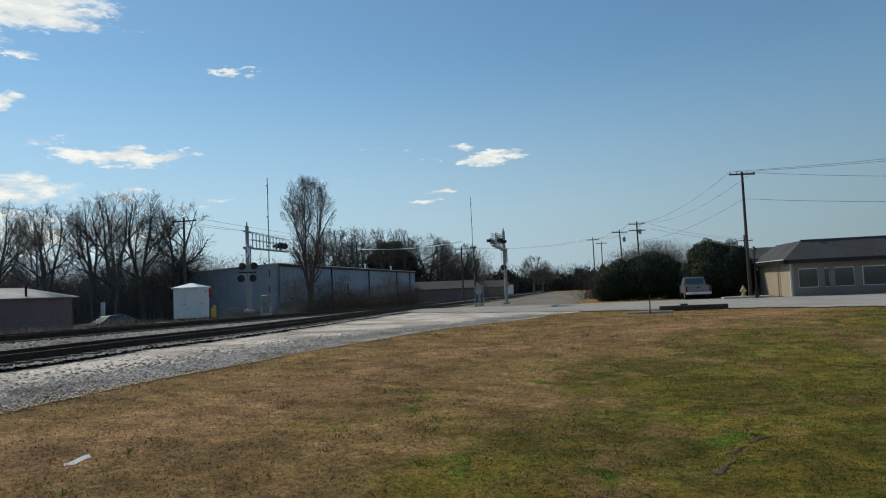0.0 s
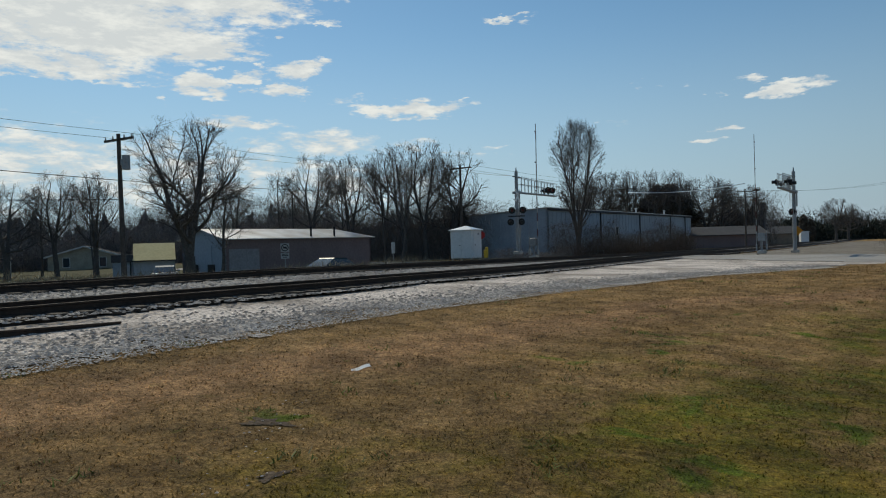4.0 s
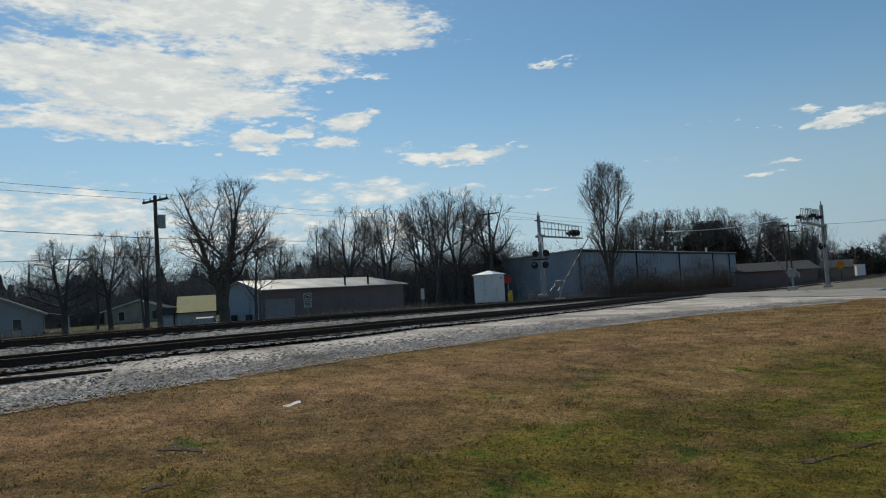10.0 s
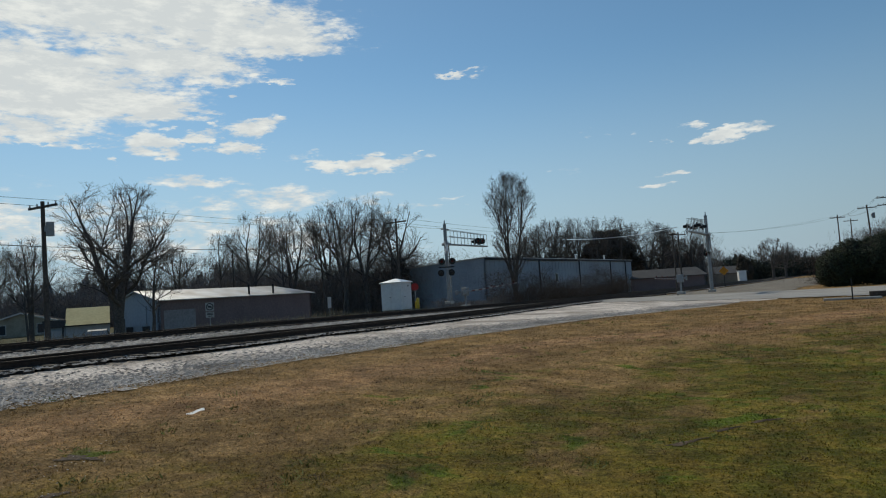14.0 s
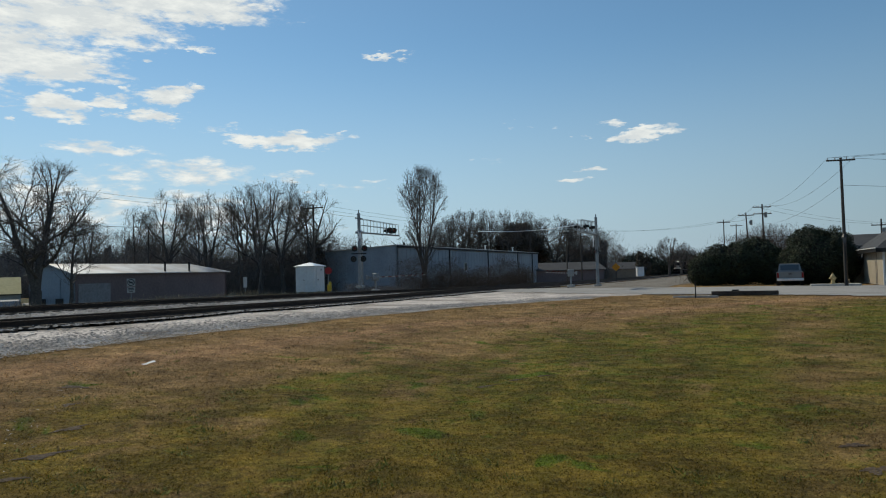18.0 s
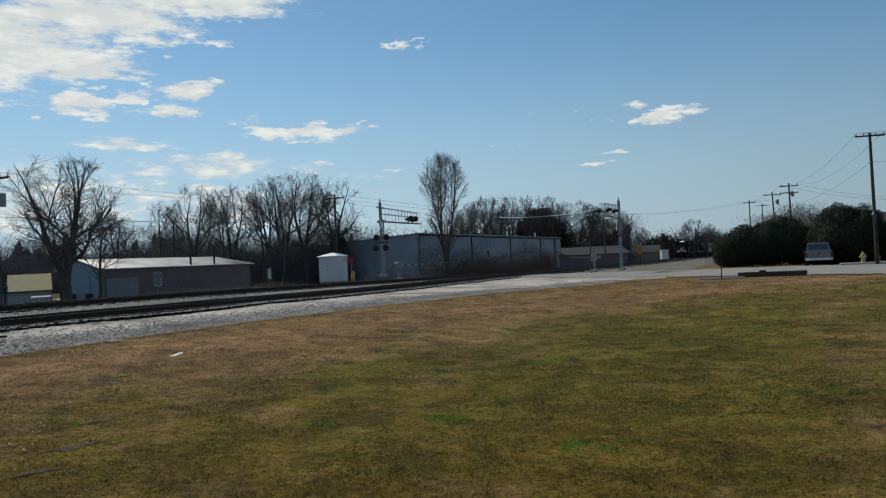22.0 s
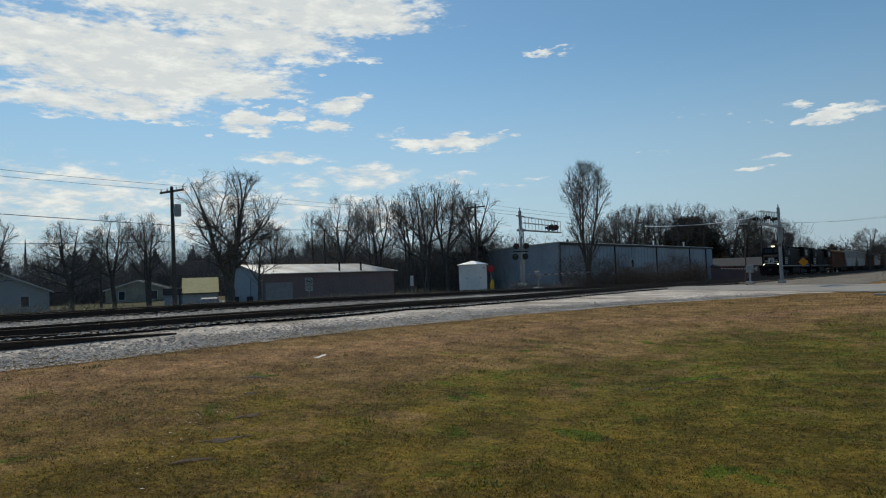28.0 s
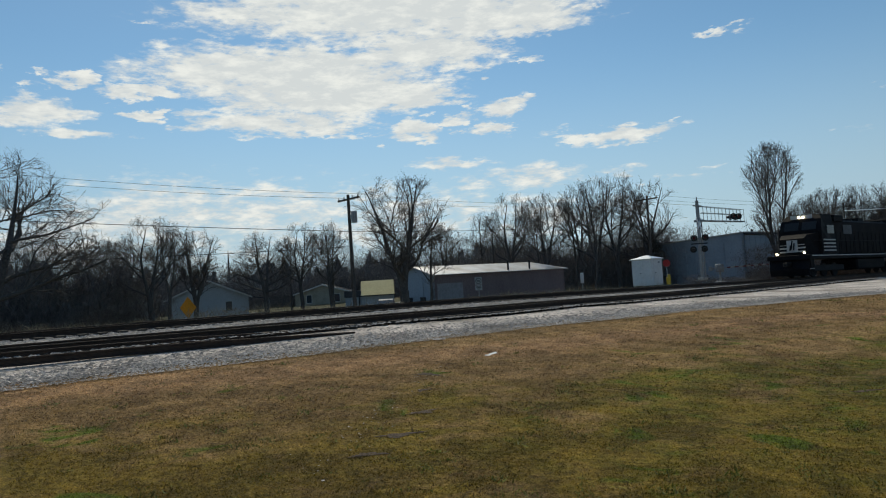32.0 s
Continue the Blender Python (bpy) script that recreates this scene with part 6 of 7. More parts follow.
def sedan(paint, label, m=Matrix()):
    ob = thing("sedan", m, label, "car")
    prof = [(-2.35, 0.32), (-2.4, 0.62), (-2.25, 0.92), (-1.2, 0.98), (0.95, 0.95), (2.1, 0.80), (2.35, 0.62), (2.35, 0.32)]
    bm = prism(B(), prof, 1.78)
    bmesh.ops.bevel(bm, geom=list(bm.edges), offset=0.05, segments=2, affect="EDGES")
    part("body", bm, paint, ob)
    cab = [(-1.75, 0.95), (-1.0, 1.38), (0.15, 1.42), (1.1, 0.95)]
    bm = prism(B(), cab, 1.5, (0.8, 0.62, 0.62, 0.8))
    part("cabin_glass", bm, M_GLASS, ob, "dark tinted windows")
    bm = prism(B(), [(-1.05, 1.36), (-0.95, 1.42), (0.1, 1.45), (0.22, 1.39)], 1.3)
    part("roof", bm, paint, ob)
    for x in (-1.45, 1.45):
        for y in (-0.8, 0.8):
            wheel(ob, x, y, 0.33)
    for y in (-0.62, 0.62):
        pbox("headlight", (0.06, 0.34, 0.14), (2.33, y, 0.66), M_WHITE, ob, "clear headlight")
        pbox("tail_light", (0.06, 0.36, 0.14), (-2.37, y, 0.74), M_LAMP, ob)
        pbox("mirror", (0.12, 0.16, 0.12), (0.75, y * 1.5, 1.02), paint, ob)
    pbox("bumper", (0.12, 1.7, 0.2), (2.36, 0, 0.42), paint, ob, bevel=0.03)
    return ob


def pickup(x, y, z, turn):
    ob = thing("pickup_truck", pose(x, y, z, 0, 0, turn), "silver pickup truck parked by the hedge, tailgate showing", "truck")
    bm = prism(B(), [(-2.75, 0.5), (-2.75, 1.08), (-0.4, 1.1), (2.6, 1.08), (2.75, 0.9), (2.75, 0.45)], 1.95)
    bmesh.ops.bevel(bm, geom=list(bm.edges), offset=0.04, segments=2, affect="EDGES")
    part("body", bm, M_CARSILVER, ob)
    part("cabin", prism(B(), [(-0.55, 1.08), (-0.4, 1.74), (1.0, 1.78), (1.7, 1.08)], 1.7, (0.9, 0.74, 0.74, 0.9)), M_CARSILVER, ob)
    pbox("rear_window", (0.03, 1.35, 0.42), (-0.5, 0, 1.45), M_GLASS, ob, "dark rear window", rot=(0, 12, 0))
    pbox("tailgate", (0.06, 1.6, 0.55), (-2.78, 0, 0.86), M_CARSILVER, ob, bevel=0.02)
    pbox("tailgate_badge", (0.02, 0.2, 0.08), (-2.82, 0, 0.95), M_BLACK, ob)
    pbox("bumper", (0.2, 1.9, 0.2), (-2.85, 0, 0.5), M_ROOFWHITE, ob, "bright chrome bumper", 0.03)
    pbox("number_plate", (0.02, 0.3, 0.14), (-2.96, 0, 0.52), M_WHITE, ob)
    for s in (-1, 1):
        pbox("tail_light", (0.06, 0.14, 0.42), (-2.77, s * 0.88, 0.85), M_LAMP, ob, "red tail light")
        pbox("mirror", (0.1, 0.2, 0.2), (1.2, s * 1.05, 1.2), M_BLACK, ob)
    for xx in (-1.75, 1.75):
        for yy in (-0.85, 0.85):
            wheel(ob, xx, yy, 0.37, 0.24)
    return ob


car = sedan(M_CARTEAL, "dark teal sedan driving along the street")
M_CARWHITE = mat("white_car_paint", (0.32, 0.33, 0.34), 0.3, 0.0, 6, 0.04)
sedan(M_CARWHITE, "small white car parked beside the hut", pose(PARK[0], PARK[1], ground_z(*PARK) + 0.03, 0, 0, 120))
pickup(28.55, 56.9, ground_z(28.55, 56.9) + 0.02, 64)

M_LOCO = mat("black_locomotive_paint", (0.010, 0.010, 0.012), 0.6, 0.0, 5, 0.2, (0.022, 0.02, 0.019), 0.8, 0.6, spec=0.06)
M_EMBLEM = mat("dulled_emblem_paint", (0.12, 0.125, 0.13), 0.7, 0, 6, 0.2, spec=0.2)
M_LOCOWHITE = mat("dirty_white_stripe", (0.45, 0.45, 0.45), 0.55, 0, 6, 0.12)
M_HEAD = mat("lit_headlight", (0.9, 0.85, 0.7), 0.3, emit=((1.0, 0.88, 0.62), 4.0))
M_BROWN = mat("rust_brown_wagon", (0.16, 0.07, 0.04), 0.8, 0, 5, 0.25, (0.09, 0.05, 0.035), 0.7, 0.6)
M_RUSTLOAD = mat("orange_rusty_load", (0.34, 0.15, 0.04), 0.9, 0, 4, 0.4, (0.2, 0.08, 0.03), 1.0, 0.7, 0.05, 8)
M_GREYCAR = mat("grey_hopper_paint", (0.36, 0.36, 0.35), 0.7, 0, 5, 0.15, (0.22, 0.2, 0.18), 0.6, 0.6)
M_TRUCK = mat("greasy_truck_steel", (0.016, 0.014, 0.013), 0.8, 0, 8, 0.4)


def bogie(parent, x, axles, gap, y_half=1.1):
    b = pbox("bogie", ((axles - 1) * gap + 1.5, 0.18, 0.42), (0, -y_half, 0.62), M_TRUCK, parent, "dark wheel truck frame", 0.04)
    b.location.x = x
    pbox("side_frame", ((axles - 1) * gap + 1.5, 0.18, 0.42), (0, y_half, 0.62), M_TRUCK, b, bevel=0.04)
    for i in range(axles):
        xx = (i - (axles - 1) / 2) * gap
        for y in (-0.7535, 0.7535):
            pcyl("wheel", 0.5, 0.5, (xx, y - 0.07, 0.5), (xx, y + 0.07, 0.5), M_TRUCK, b, n=20)
        pcyl("axle", 0.09, 0.09, (xx, -0.75, 0.5), (xx, 0.75, 0.5), M_TRUCK, b, n=8)
    return b


def locomotive(label, lead):
    """Runs towards -x; x = 0 is the front coupler; rail top at z = 0."""
    ob = thing("locomotive", Matrix(), label, "locomotive", "train")
    L = 22.0
    pbox("frame_sill", (L - 1.0, 3.0, 0.32), (L / 2, 0, 1.42), M_LOCO, ob, bevel=0.02)
    pbox("sill_stripe", (L - 1.6, 3.04, 0.07), (L / 2, 0, 1.5), M_LOCOWHITE, ob, "thin white sill stripe")
    pbox("fuel_tank", (5.4, 2.7, 0.9), (L / 2 + 0.3, 0, 0.82), M_LOCO, ob, bevel=0.12)
    nose = prism(B(), [(1.3, 1.55), (1.2, 2.75), (1.55, 3.0), (2.7, 3.15), (2.7, 1.55)], 2.6, (1.0, 0.85, 0.9, 1.35, 1.35))
    n = part("nose", nose, M_LOCO, ob)
    for zz, hw in ((1.85, 0.9), (2.1, 0.9), (2.35, 0.86), (2.6, 0.82)):
        pbox("nose_stripe", (0.03, hw * 2, 0.1), (1.235 + (2.7 - zz) * 0.04, 0, zz), M_LOCOWHITE, n, "white nose stripe")
    pbox("nose_panel", (0.03, 0.75, 0.86), (1.222, 0, 2.24), M_LOCOWHITE, n, "white nose panel")
    for yy, zz, hh in ((-0.12, 2.2, 0.5), (0.02, 2.32, 0.62), (0.14, 2.12, 0.4)):
        pbox("nose_emblem", (0.02, 0.09, hh), (1.2, yy, zz), M_LOCO, n, "dark emblem bar", rot=(8, 0, 0))
    cabm = prism(B(), [(2.5, 1.55), (2.55, 3.35), (2.9, 4.15), (3.2, 4.5), (5.1, 4.5), (5.1, 1.55)], 3.05, (1.5, 1.5, 1.4, 1.15, 1.15, 1.5))
    c = part("cab", cabm, M_LOCO, ob)
    for y in (-0.62, 0.62):
        pbox("windscreen", (0.05, 1.0, 0.62), (2.70, y, 3.68), M_BLACK, c, "dark windscreen", rot=(0, 22, 0))
        s = 1 if y > 0 else -1
        pbox("side_window", (1.1, 0.05, 0.6), (4.0, s * 1.49, 3.35), M_GLASS, c)
        for k in range(4):
            pbox("side_stripe", (1.9, 0.03, 0.1), (3.7, s * 1.515, 1.85 + 0.25 * k), M_LOCOWHITE, c, "white side stripe")
    pbox("number_board", (0.08, 1.5, 0.26), (2.98, 0, 4.36), M_LOCOWHITE, c, "pale number board panel")
    head = M_HEAD if lead else M_WHITE
    for y in (-0.14, 0.14):
        pcyl("headlight", 0.09, 0.09, (2.98, y, 4.34), (2.86, y, 4.34), head, c, "lit twin headlight" if lead else "headlight", 12)
    for y in (-0.95, 0.95):
        pcyl("ditch_light", 0.085, 0.085, (0.95, y, 1.72), (0.85, y, 1.72), head, ob, "lit ditch light" if lead else "ditch light", 12)
    h = part("hood", box(B(), (12.2, 1.9, 2.6), (11.2, 0, 2.85), 0.12), M_LOCO, ob, "black engine hood")
    for i in range(14):
        for s in (-1, 1):
            pbox("hood_door", (0.72, 0.03, 1.5), (5.7 + i * 0.82, s * 0.96, 2.5), M_LOCO, h)
    lg = pbox("emblem_panel", (1.5, 0.03, 0.7), (8.2, 0.985, 3.45), M_EMBLEM, h, "pale emblem panel")
    pbox("emblem_panel", (1.5, 0.03, 0.7), (8.2, -0.985, 3.45), M_EMBLEM, h, "pale emblem panel")
    pbox("cooling_intake", (1.6, 2.3, 0.5), (6.4, 0, 4.25), M_LOCO, ob, bevel=0.05)
    rad = part("radiator", box(B(), (4.3, 3.0, 1.5), (19.2, 0, 3.75), 0.08), M_LOCO, ob, "flared radiator section")
    pbox("radiator_base", (4.3, 1.9, 1.6), (19.2, 0, 2.3), M_LOCO, rad)
    for s in (-1, 1):
        for k in range(4):
            pbox("radiator_stripe", (1.9, 0.03, 0.12), (18.8, s * 1.515, 3.2 + 0.24 * k), M_LOCOWHITE, rad, "white louvre stripe")
        pcyl("handrail", 0.022, 0.022, (1.4, s * 1.45, 2.55), (L - 0.8, s * 1.45, 2.55), M_LOCO, ob, n=6)
        for i in range(13):
            xx = 5.4 + i * 1.25
            pcyl("stanchion", 0.018, 0.018, (xx, s * 1.45, 1.55), (xx, s * 1.45, 2.55), M_LOCO, ob, n=5)
        st = pbox("step_well", (0.5, 0.35, 1.0), (0.95, s * 1.25, 0.95), M_LOCO, ob)
        pbox("step_edge", (0.52, 0.37, 0.05), (0.95, s * 1.25, 0.6), M_LOCOWHITE, st, "white step edge")
    for xx in (8.5, 10.2, 16.4):
        pcyl("roof_fan", 0.55, 0.55, (xx, 0, 4.12), (xx, 0, 4.36), M_TRUCK, ob, n=16)
    pbox("exhaust", (1.1, 0.7, 0.35), (12.6, 0, 4.3), M_TRUCK, ob)
    part("pilot_plow", prism(B(), [(0.6, 0.15), (0.45, 0.6), (0.75, 1.3), (0.95, 1.3), (0.95, 0.15)], 2.7), M_LOCO, ob, "black pilot plow")
    pbox("coupler", (0.8, 0.3, 0.3), (0.35, 0, 0.95), M_TRUCK, ob, bevel=0.04)
    pbox("pilot_stripe", (0.03, 2.5, 0.06), (0.72, 0, 1.34), M_LOCOWHITE, ob)
    bogie(ob, 4.1, 3, 1.75)
    bogie(ob, L - 4.1, 3, 1.75)
    return ob, L


def wagon(kind, label):
    L = {"gondola": 16.5, "hopper": 17.5, "box": 17.0}[kind]
    ob = thing("freight_wagon", Matrix(), label, "freight wagon", "train")
    m = {"gondola": M_BROWN, "hopper": M_GREYCAR, "box": M_BROWN}[kind]
    top = {"gondola": 4.1, "hopper": 4.5, "box": 4.6}[kind]
    if kind == "hopper":
        body = prism(B(), [(0.5, 3.6), (0.5, top), (L - 0.5, top), (L - 0.5, 3.6), (L - 2.6, 1.2), (2.6, 1.2)], 3.05)
    else:
        body = box(B(), (L - 1.0, 3.0, top - 1.15), (L / 2, 0, (top + 1.15) / 2), 0.03)
    b = part("body", body, m, ob)
    for i in range(13):
        for s in (-1, 1):
            xx = 0.9 + i * (L - 1.8) / 12
            z0 = 1.2 if kind != "hopper" else 2.9
            pbox("side_post", (0.12, 0.1, top - z0 - 0.1), (xx, s * 1.55, (top + z0) / 2), m, b)
    if kind == "gondola":
        pbox("load", (L - 1.4, 2.7, 0.5), (L / 2, 0, top + 0.12), M_RUSTLOAD, ob, "heaped orange-rusty load", 0.2)
    for s in (-1, 1):
        pbox("top_rail", (L - 1.0, 0.14, 0.14), (L / 2, s * 1.5, top), m, b)
    pbox("sill", (L - 0.6, 2.2, 0.25), (L / 2, 0, 1.08), M_TRUCK, ob)
    for xx in (0.2, L - 0.2):
        pbox("coupler", (0.6, 0.25, 0.25), (xx, 0, 0.95), M_TRUCK, ob)
    bogie(ob, 2.0, 2, 1.75)
    bogie(ob, L - 2.0, 2, 1.75)
    return ob, L


TRAIN = []


def consist():
    x = 0.0
    a, la = locomotive("black lead locomotive with lit headlights and white stripes", True)
    TRAIN.append((a, x))
    x += la
    b, lb = locomotive("second black locomotive with white louvre stripes", False)
    TRAIN.append((b, x))
    x += lb
    g, lg = wagon("gondola", "rust-brown freight wagon with ribbed sides")
    TRAIN.append((g, x))
    x += lg
    h, lh = wagon("hopper", "grey covered hopper wagon")
    TRAIN.append((h, x))
    x += lh
    for k in range(5):
        src, ln = ((g, lg), (h, lh))[(k + 1) % 2]
        TRAIN.append((copy_thing(src, Matrix()), x))
        x += ln


consist()


# ---- grass blades, weeds and loose stones ----

def heights(xy):
    return np.array([ground_z(x, y) for x, y in xy])


def grid_heights(xy):
    """Ground height by bilinear look-up on a coarse grid, for many points."""
    x0, y0, st = -60.0, -15.0, 0.5
    nx, ny = 220, 160
    if not HGRID:
        HGRID.append(np.array([[ground_z(x0 + i * st, y0 + j * st) for j in range(ny)] for i in range(nx)]))
    G = HGRID[0]
    fx, fy = np.clip((xy[:, 0] - x0) / st, 0, nx - 1.01), np.clip((xy[:, 1] - y0) / st, 0, ny - 1.01)
    i, j = fx.astype(int), fy.astype(int)
    a, b = fx - i, fy - j
    return G[i, j] * (1 - a) * (1 - b) + G[i + 1, j] * a * (1 - b) + G[i, j + 1] * (1 - a) * b + G[i + 1, j + 1] * a * b


HGRID = []


def scatter_polar(rnd, n, r0, r1, a0, a1, centre=(-0.6, 1.0)):
    r = np.exp(rnd.uniform(np.log(r0), np.log(r1), n))
    a = np.radians(rnd.uniform(a0, a1, n))
    return np.column_stack([centre[0] + r * np.sin(a), centre[1] + r * np.cos(a)])


def on_lawn(xy, margin=0.3):
    u = xy[:, 0] * TU.x + xy[:, 1] * TU.y
    c = xy[:, 0] * TN.x + xy[:, 1] * TN.y
    us = np.linspace(-40, 60, 201)
    edge = np.interp(u, us, [lawn_edge(k) for k in us])
    cs = np.linspace(-20, 30, 101)
    front = np.interp(c, cs, [road_front(k) for k in cs])
    return (c > edge + margin) & (u < front - margin)


def blades(name, n, r0, r1, hmin, hmax, width, seed, label, a0=-62, a1=50):
    rnd = np.random.default_rng(seed)
    xy = scatter_polar(rnd, n, r0, r1, a0, a1)
    xy = xy[on_lawn(xy)]
    n = len(xy)
    z = grid_heights(xy)
    far = np.hypot(*(xy - np.array([-0.6, 1.0])).T)
    h = rnd.uniform(hmin, hmax, n) * (0.7 + 0.02 * far)
    w = width * (0.6 + far * 0.07) * rnd.uniform(0.6, 1.4, n)
    a = rnd.uniform(0, 2 * np.pi, n)
    side = np.column_stack([np.cos(a), np.sin(a), np.zeros(n)]) * (w / 2)[:, None]
    base = np.column_stack([xy, z - 0.005])
    lean = np.column_stack([rnd.normal(0, 0.75, (n, 2)) * h[:, None], h])
    v = np.stack([base - side, base + side, base + lean], 1).reshape(-1, 3)
    return tagged(fast_tris(name, v, M_BLADE), label, "grass", kind="stuff")


blades("grass", 340000, 2.2, 42, 0.016, 0.038, 0.012, 5, "short dormant lawn grass, tan and green")
blades("grass", 90000, 0.5, 18, 0.016, 0.038, 0.012, 6, "short dormant lawn grass round the viewpoint", 50, 298)
blades("grass", 26000, 0.4, 2.3, 0.025, 0.06, 0.012, 9, "short dormant lawn grass underfoot")


def weeds(name, n, seed, material, label, size=0.06):
    rnd = np.random.default_rng(seed)
    xy = scatter_polar(rnd, n, 3, 34, -60, 48)
    xy = xy[on_lawn(xy)]
    out = []
    for (x, y), z in zip(xy, grid_heights(xy)):
        k = rnd.integers(14, 30)
        s = size * rnd.uniform(0.5, 1.6) * (0.6 + 0.03 * math.hypot(x, y))
        o = np.column_stack([rnd.normal(0, s * 1.6, k), rnd.normal(0, s * 1.6, k), np.zeros(k)]) + np.array([x, y, z])
        a = rnd.uniform(0, 2 * np.pi, k)
        side = np.column_stack([np.cos(a), np.sin(a), np.zeros(k)]) * s * 0.16
        tip = np.column_stack([rnd.normal(0, s * 0.8, (k, 2)), np.abs(rnd.normal(s * 0.7, s * 0.3, k))])
        out.append(np.stack([o - side, o + side, o + tip], 1).reshape(-1, 3))
    return tagged(fast_tris(name, np.concatenate(out), material), label, "weeds", kind="stuff")


M_WEED = mat("green_weed_leaves", (0.13, 0.16, 0.02), 0.7, 0, 3, 0.3, (0.09, 0.10, 0.02), 0.8, 0.5, island=0.5)
M_DEAD = mat("dead_brown_tufts", (0.11, 0.075, 0.035), 0.9, 0, 3, 0.3, (0.09, 0.06, 0.03), 0.8, 0.5, island=0.5)
weeds("weeds", 700, 7, M_WEED, "low green weeds in the lawn", 0.042)
weeds("weeds", 320, 8, M_DEAD, "dark dead tufts in the lawn", 0.028)


def stones(name, n, u0, u1, c_of, smin, smax, seed, material, label, lift=0.025):
    """Loose angular stones: squashed octahedra with jitter."""
    rnd = np.random.default_rng(seed)
    u = rnd.uniform(u0, u1, n)
    c = c_of(rnd, u)
    xy = np.column_stack([u * TU.x + c * TN.x, u * TU.y + c * TN.y])
    z = grid_heights(xy) + lift
    s = rnd.uniform(smin, smax, n)
    base = np.array([(1, 0, 0), (0, 1, 0), (-1, 0, 0), (0, -1, 0), (0, 0, 0.42), (0, 0, -0.3)], float)
    v = base[None] * rnd.uniform(0.6, 1.3, (n, 6, 1)) * s[:, None, None]
    a = rnd.uniform(0, 6.28, n)
    ca, sa = np.cos(a)[:, None], np.sin(a)[:, None]
    x, y = v[:, :, 0] * ca - v[:, :, 1] * sa, v[:, :, 0] * sa + v[:, :, 1] * ca
    v = np.stack([x, y, v[:, :, 2]], 2) + np.column_stack([xy, z])[:, None, :]
    tri = np.array([(0, 1, 4), (1, 2, 4), (2, 3, 4), (3, 0, 4)])
    return tagged(fast_tris(name, v[:, tri].reshape(-1, 3), material), label, "stones", kind="stuff")


M_STONE = mat("pale_loose_stone", (0.52, 0.47, 0.42), 0.9, 0, 12, 0.2, (0.22, 0.18, 0.15), 0.7, 0.7, island=0.6)
M_DSTONE = mat("dark_ballast_stone", (0.34, 0.315, 0.295), 0.9, 0, 12, 0.2, (0.1, 0.085, 0.075), 0.7, 0.6, island=0.5)
stones("loose_gravel", 40000, -8, 38, lambda r, u: np.interp(u, [-40, 15, 20, 25, 30, 36, 45], [-14.6, -14.5, -13.9, -13.0, -11.8, -9.2, -6]) - np.abs(r.normal(0, 1.0, len(u))) + 0.75, 0.009, 0.03, 11, M_STONE, "loose pale crushed stone of the verge")
stones("loose_gravel", 11000, -12, 40, lambda r, u: np.interp(u, [-40, 15, 20, 25, 30, 36, 45], [-14.6, -14.5, -13.9, -13.0, -11.8, -9.2, -6]) + 0.3 - np.abs(r.normal(0, 1.1, len(u))), 0.03, 0.065, 14, M_DSTONE, "coarse grey crushed stone along the lawn's edge")
stones("loose_ballast", 30000, -12, 49, lambda r, u: r.uniform(C_FAR - 2.4, C_NEAR + 1.8, len(u)), 0.035, 0.075, 12, M_DSTONE, "loose grey ballast stones between the rails", 0.115)


# ---- bare soil and faded patches in the lawn ----
def patch(x, y, rx, ry, turn, material, name, label, seed):
    rnd = random.Random(seed)
    verts, n = [], 26
    ca, sa = math.cos(radians(turn)), math.sin(radians(turn))
    ph = rnd.uniform(0, 9)
    verts.append((x, y, ground_z(x, y) + 0.022))
    for i in range(n):
        a = 2 * math.pi * i / n
        k = 1 + 0.35 * math.sin(3 * a + ph) + 0.25 * math.sin(7 * a + 2 * ph) + rnd.uniform(-0.2, 0.2)
        px, py = math.cos(a) * rx * k, math.sin(a) * ry * k
        q = (x + px * ca - py * sa, y + px * sa + py * ca)
        verts.append((*q, ground_z(*q) + 0.008))
    faces = [(0, 1 + i, 1 + (i + 1) % n) for i in range(n)]
    return tagged(raw(name, verts, faces, material, smooth=True), label, "soil", kind="structure")


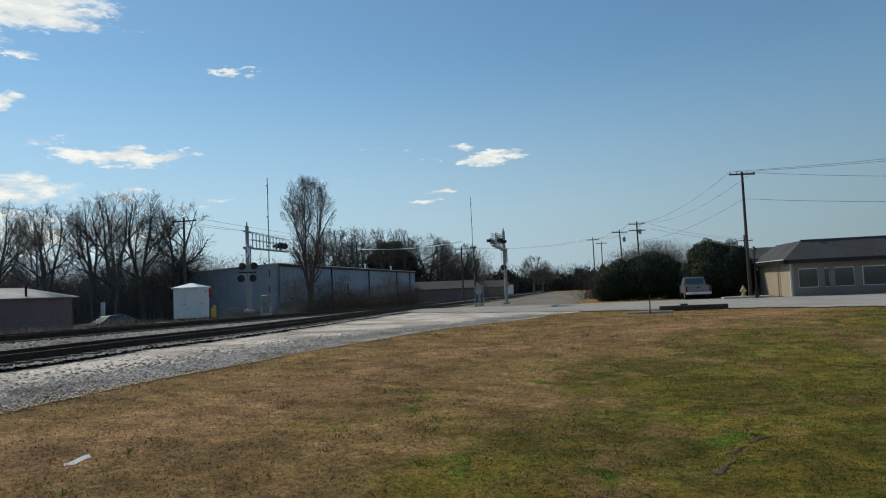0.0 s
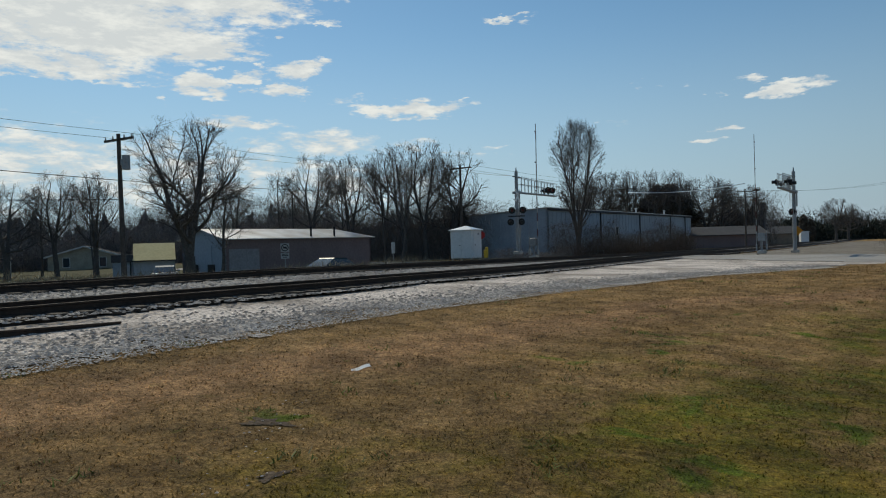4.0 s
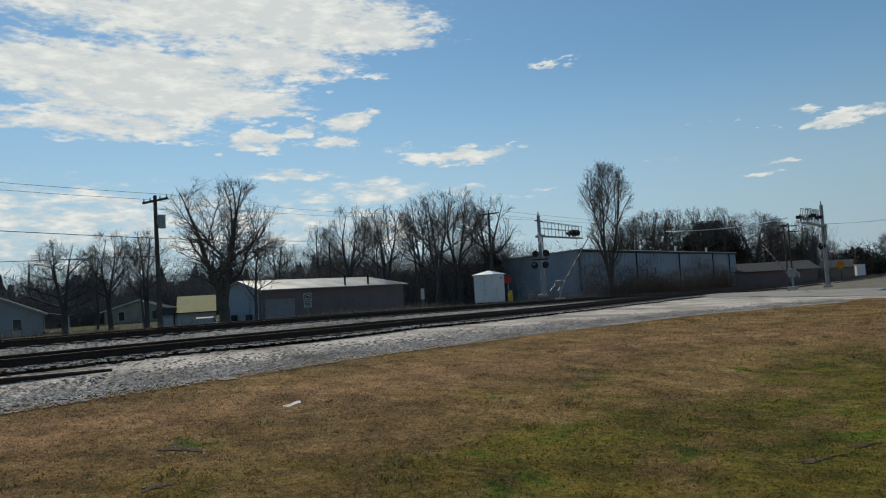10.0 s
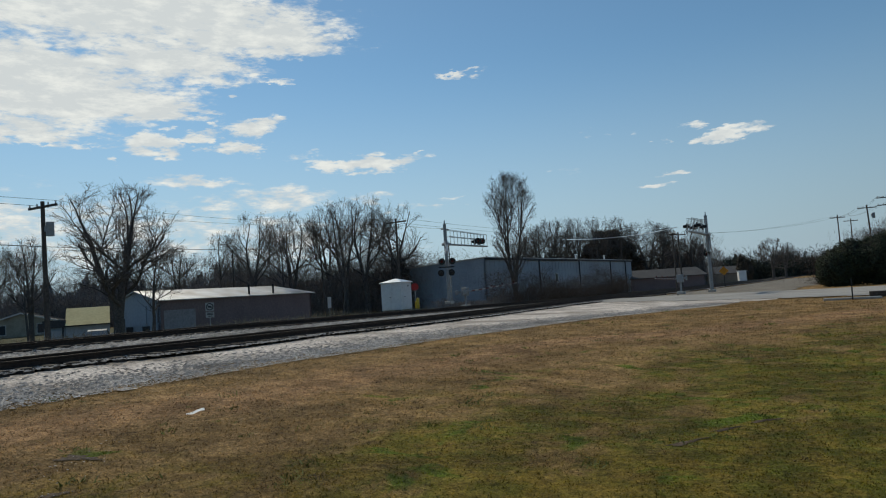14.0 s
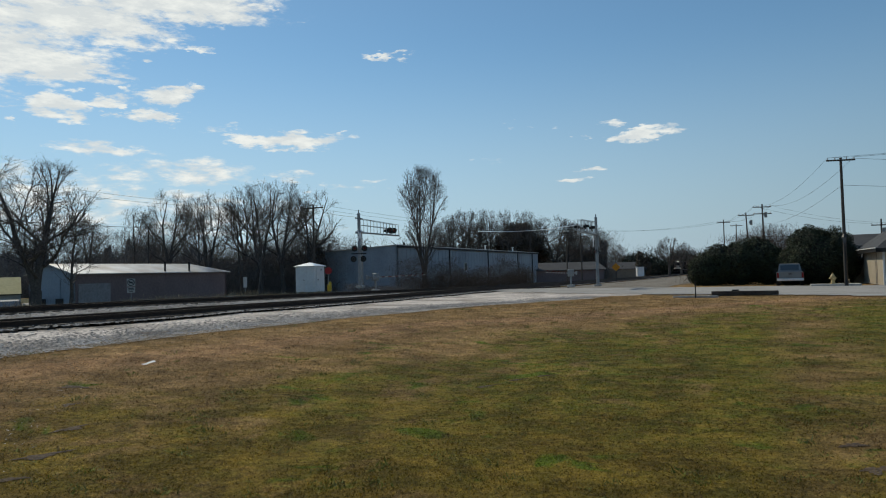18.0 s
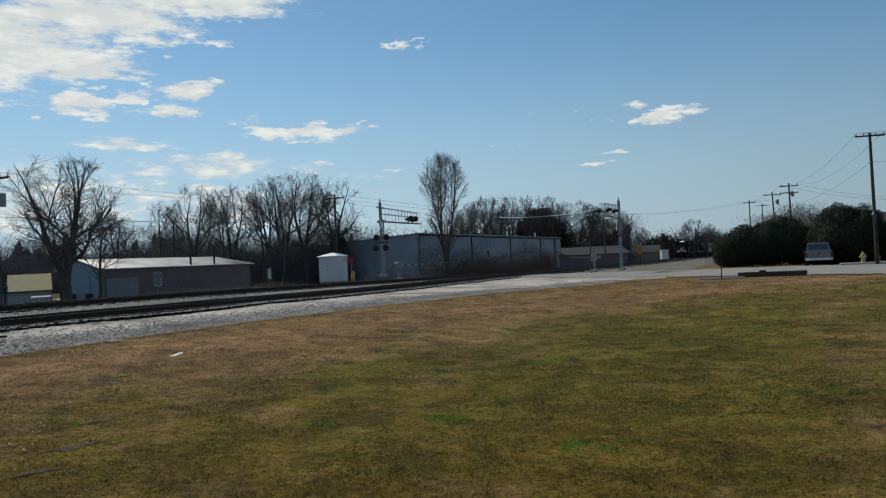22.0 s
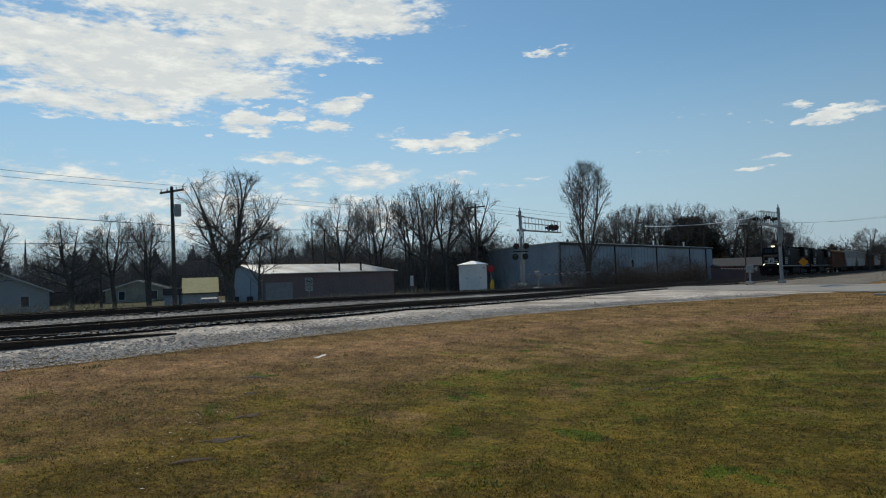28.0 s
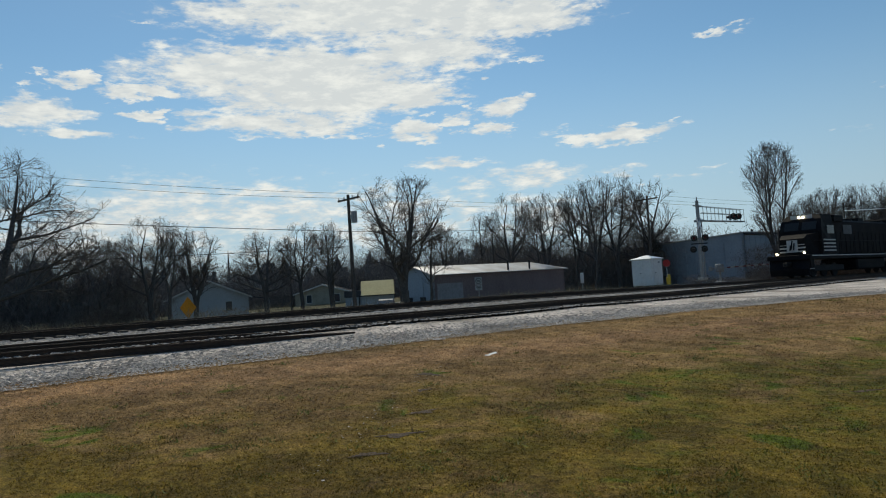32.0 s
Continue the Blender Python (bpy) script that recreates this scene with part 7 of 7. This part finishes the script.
M_SOIL = mat("bare_dark_soil", (0.075, 0.05, 0.032), 0.95, 0, 18, 0.4, (0.13, 0.09, 0.055), 4.0, 0.7, 0.03, 25)
for k, (x, y, rx, ry, tn) in enumerate(((0.7, 12.3, 0.28, 0.05, 35), (1.3, 12.9, 0.22, 0.04, 30), (1.9, 13.3, 0.2, 0.05, 20), (-6.1, 11.2, 0.22, 0.1, 0), (-5.5, 10.0, 0.14, 0.06, 60), (-4.8, 8.7, 0.2, 0.07, 60), (-4.5, 7.6, 0.24, 0.08, 50), (-4.4, 6.8, 0.2, 0.06, 40), (4.2, 6.8, 0.2, 0.08, 30), (4.5, 7.7, 0.16, 0.07, 10), (4.0, 5.9, 0.3, 0.08, 20))):
    patch(x, y, rx, ry, tn, M_SOIL, "bare_soil", "small patch of bare dark soil in the lawn", k)
stones("loose_gravel", 110, 3.5, 8.5, lambda r, u: np.interp(u, [3.5, 8.5], [-6.6, -10.6]) + r.normal(0, 0.22, len(u)), 0.006, 0.018, 15, M_STONE, "thin trail of pale stones across the lawn")


# ---- what moves ----
SPEED = 14.2        # metres a second
U_32 = 48.6         # the front coupler's place along the track at 32 s


def rail_pose(u):
    """A vehicle on the far track, its front towards -u, pitched with the grade."""
    z = z_far(u)
    slope = math.degrees(math.atan2(z_far(u + 8) - z_far(u - 8), 16))
    p = P(u, C_FAR, z)
    return pose(p.x, p.y, p.z, 0, -slope, 90 - TRACK_AZ)


def arm_pose(deg):
    return pose(0, 0, 1.2, 0, -deg, 0)


def motions():
    for ob, x in TRAIN:
        walk(ob, [(t, rail_pose(U_32 + SPEED * (32.0 - t) + x)) for t in range(0, 33, 2)])
    down = [(0, 89), (5.4, 89), (6.0, 86), (6.5, 83), (7.0, 77), (7.5, 70), (8.0, 62), (8.5, 54), (9.0, 46), (10.0, 38), (11.0, 27), (12.0, 14), (13.0, 11), (14.0, 3), (15.0, 0.5), (32, 0.5)]
    walk(armL, [(t, arm_pose(a)) for t, a in down])
    downR = [(0, 89), (5.4, 89), (6.0, 87), (7.0, 78), (8.0, 58), (9.0, 33), (10.0, 15), (11.0, 4), (12.0, 1), (32, 1)]
    walk(armR, [(t, arm_pose(a)) for t, a in downR])
    rows = []
    for t, x, y, az in ((0, -15.6, 56.5, 50), (0.5, -14.3, 57.2, 75), (1.0, -13.2, 57.3, 130), (1.5, -13.4, 56.6, 175), (2.0, -14.0, 55.5, 195), (2.5, -14.8, 53.8, 203), (3.0, -15.9, 51.4, 204), (3.5, -17.1, 48.8, 204), (5.5, -22.0, 38.0, 204), (6.5, -25.4, 30.4, 204), (8.0, -31.5, 16.6, 204), (10.0, -40.0, -2.5, 204), (32.0, -40.0, -2.5, 204)):
        rows.append((t, pose(x, y, gz(x, y) + 0.05, 0, 0, 90 - az)))
    walk(car, rows)


motions()
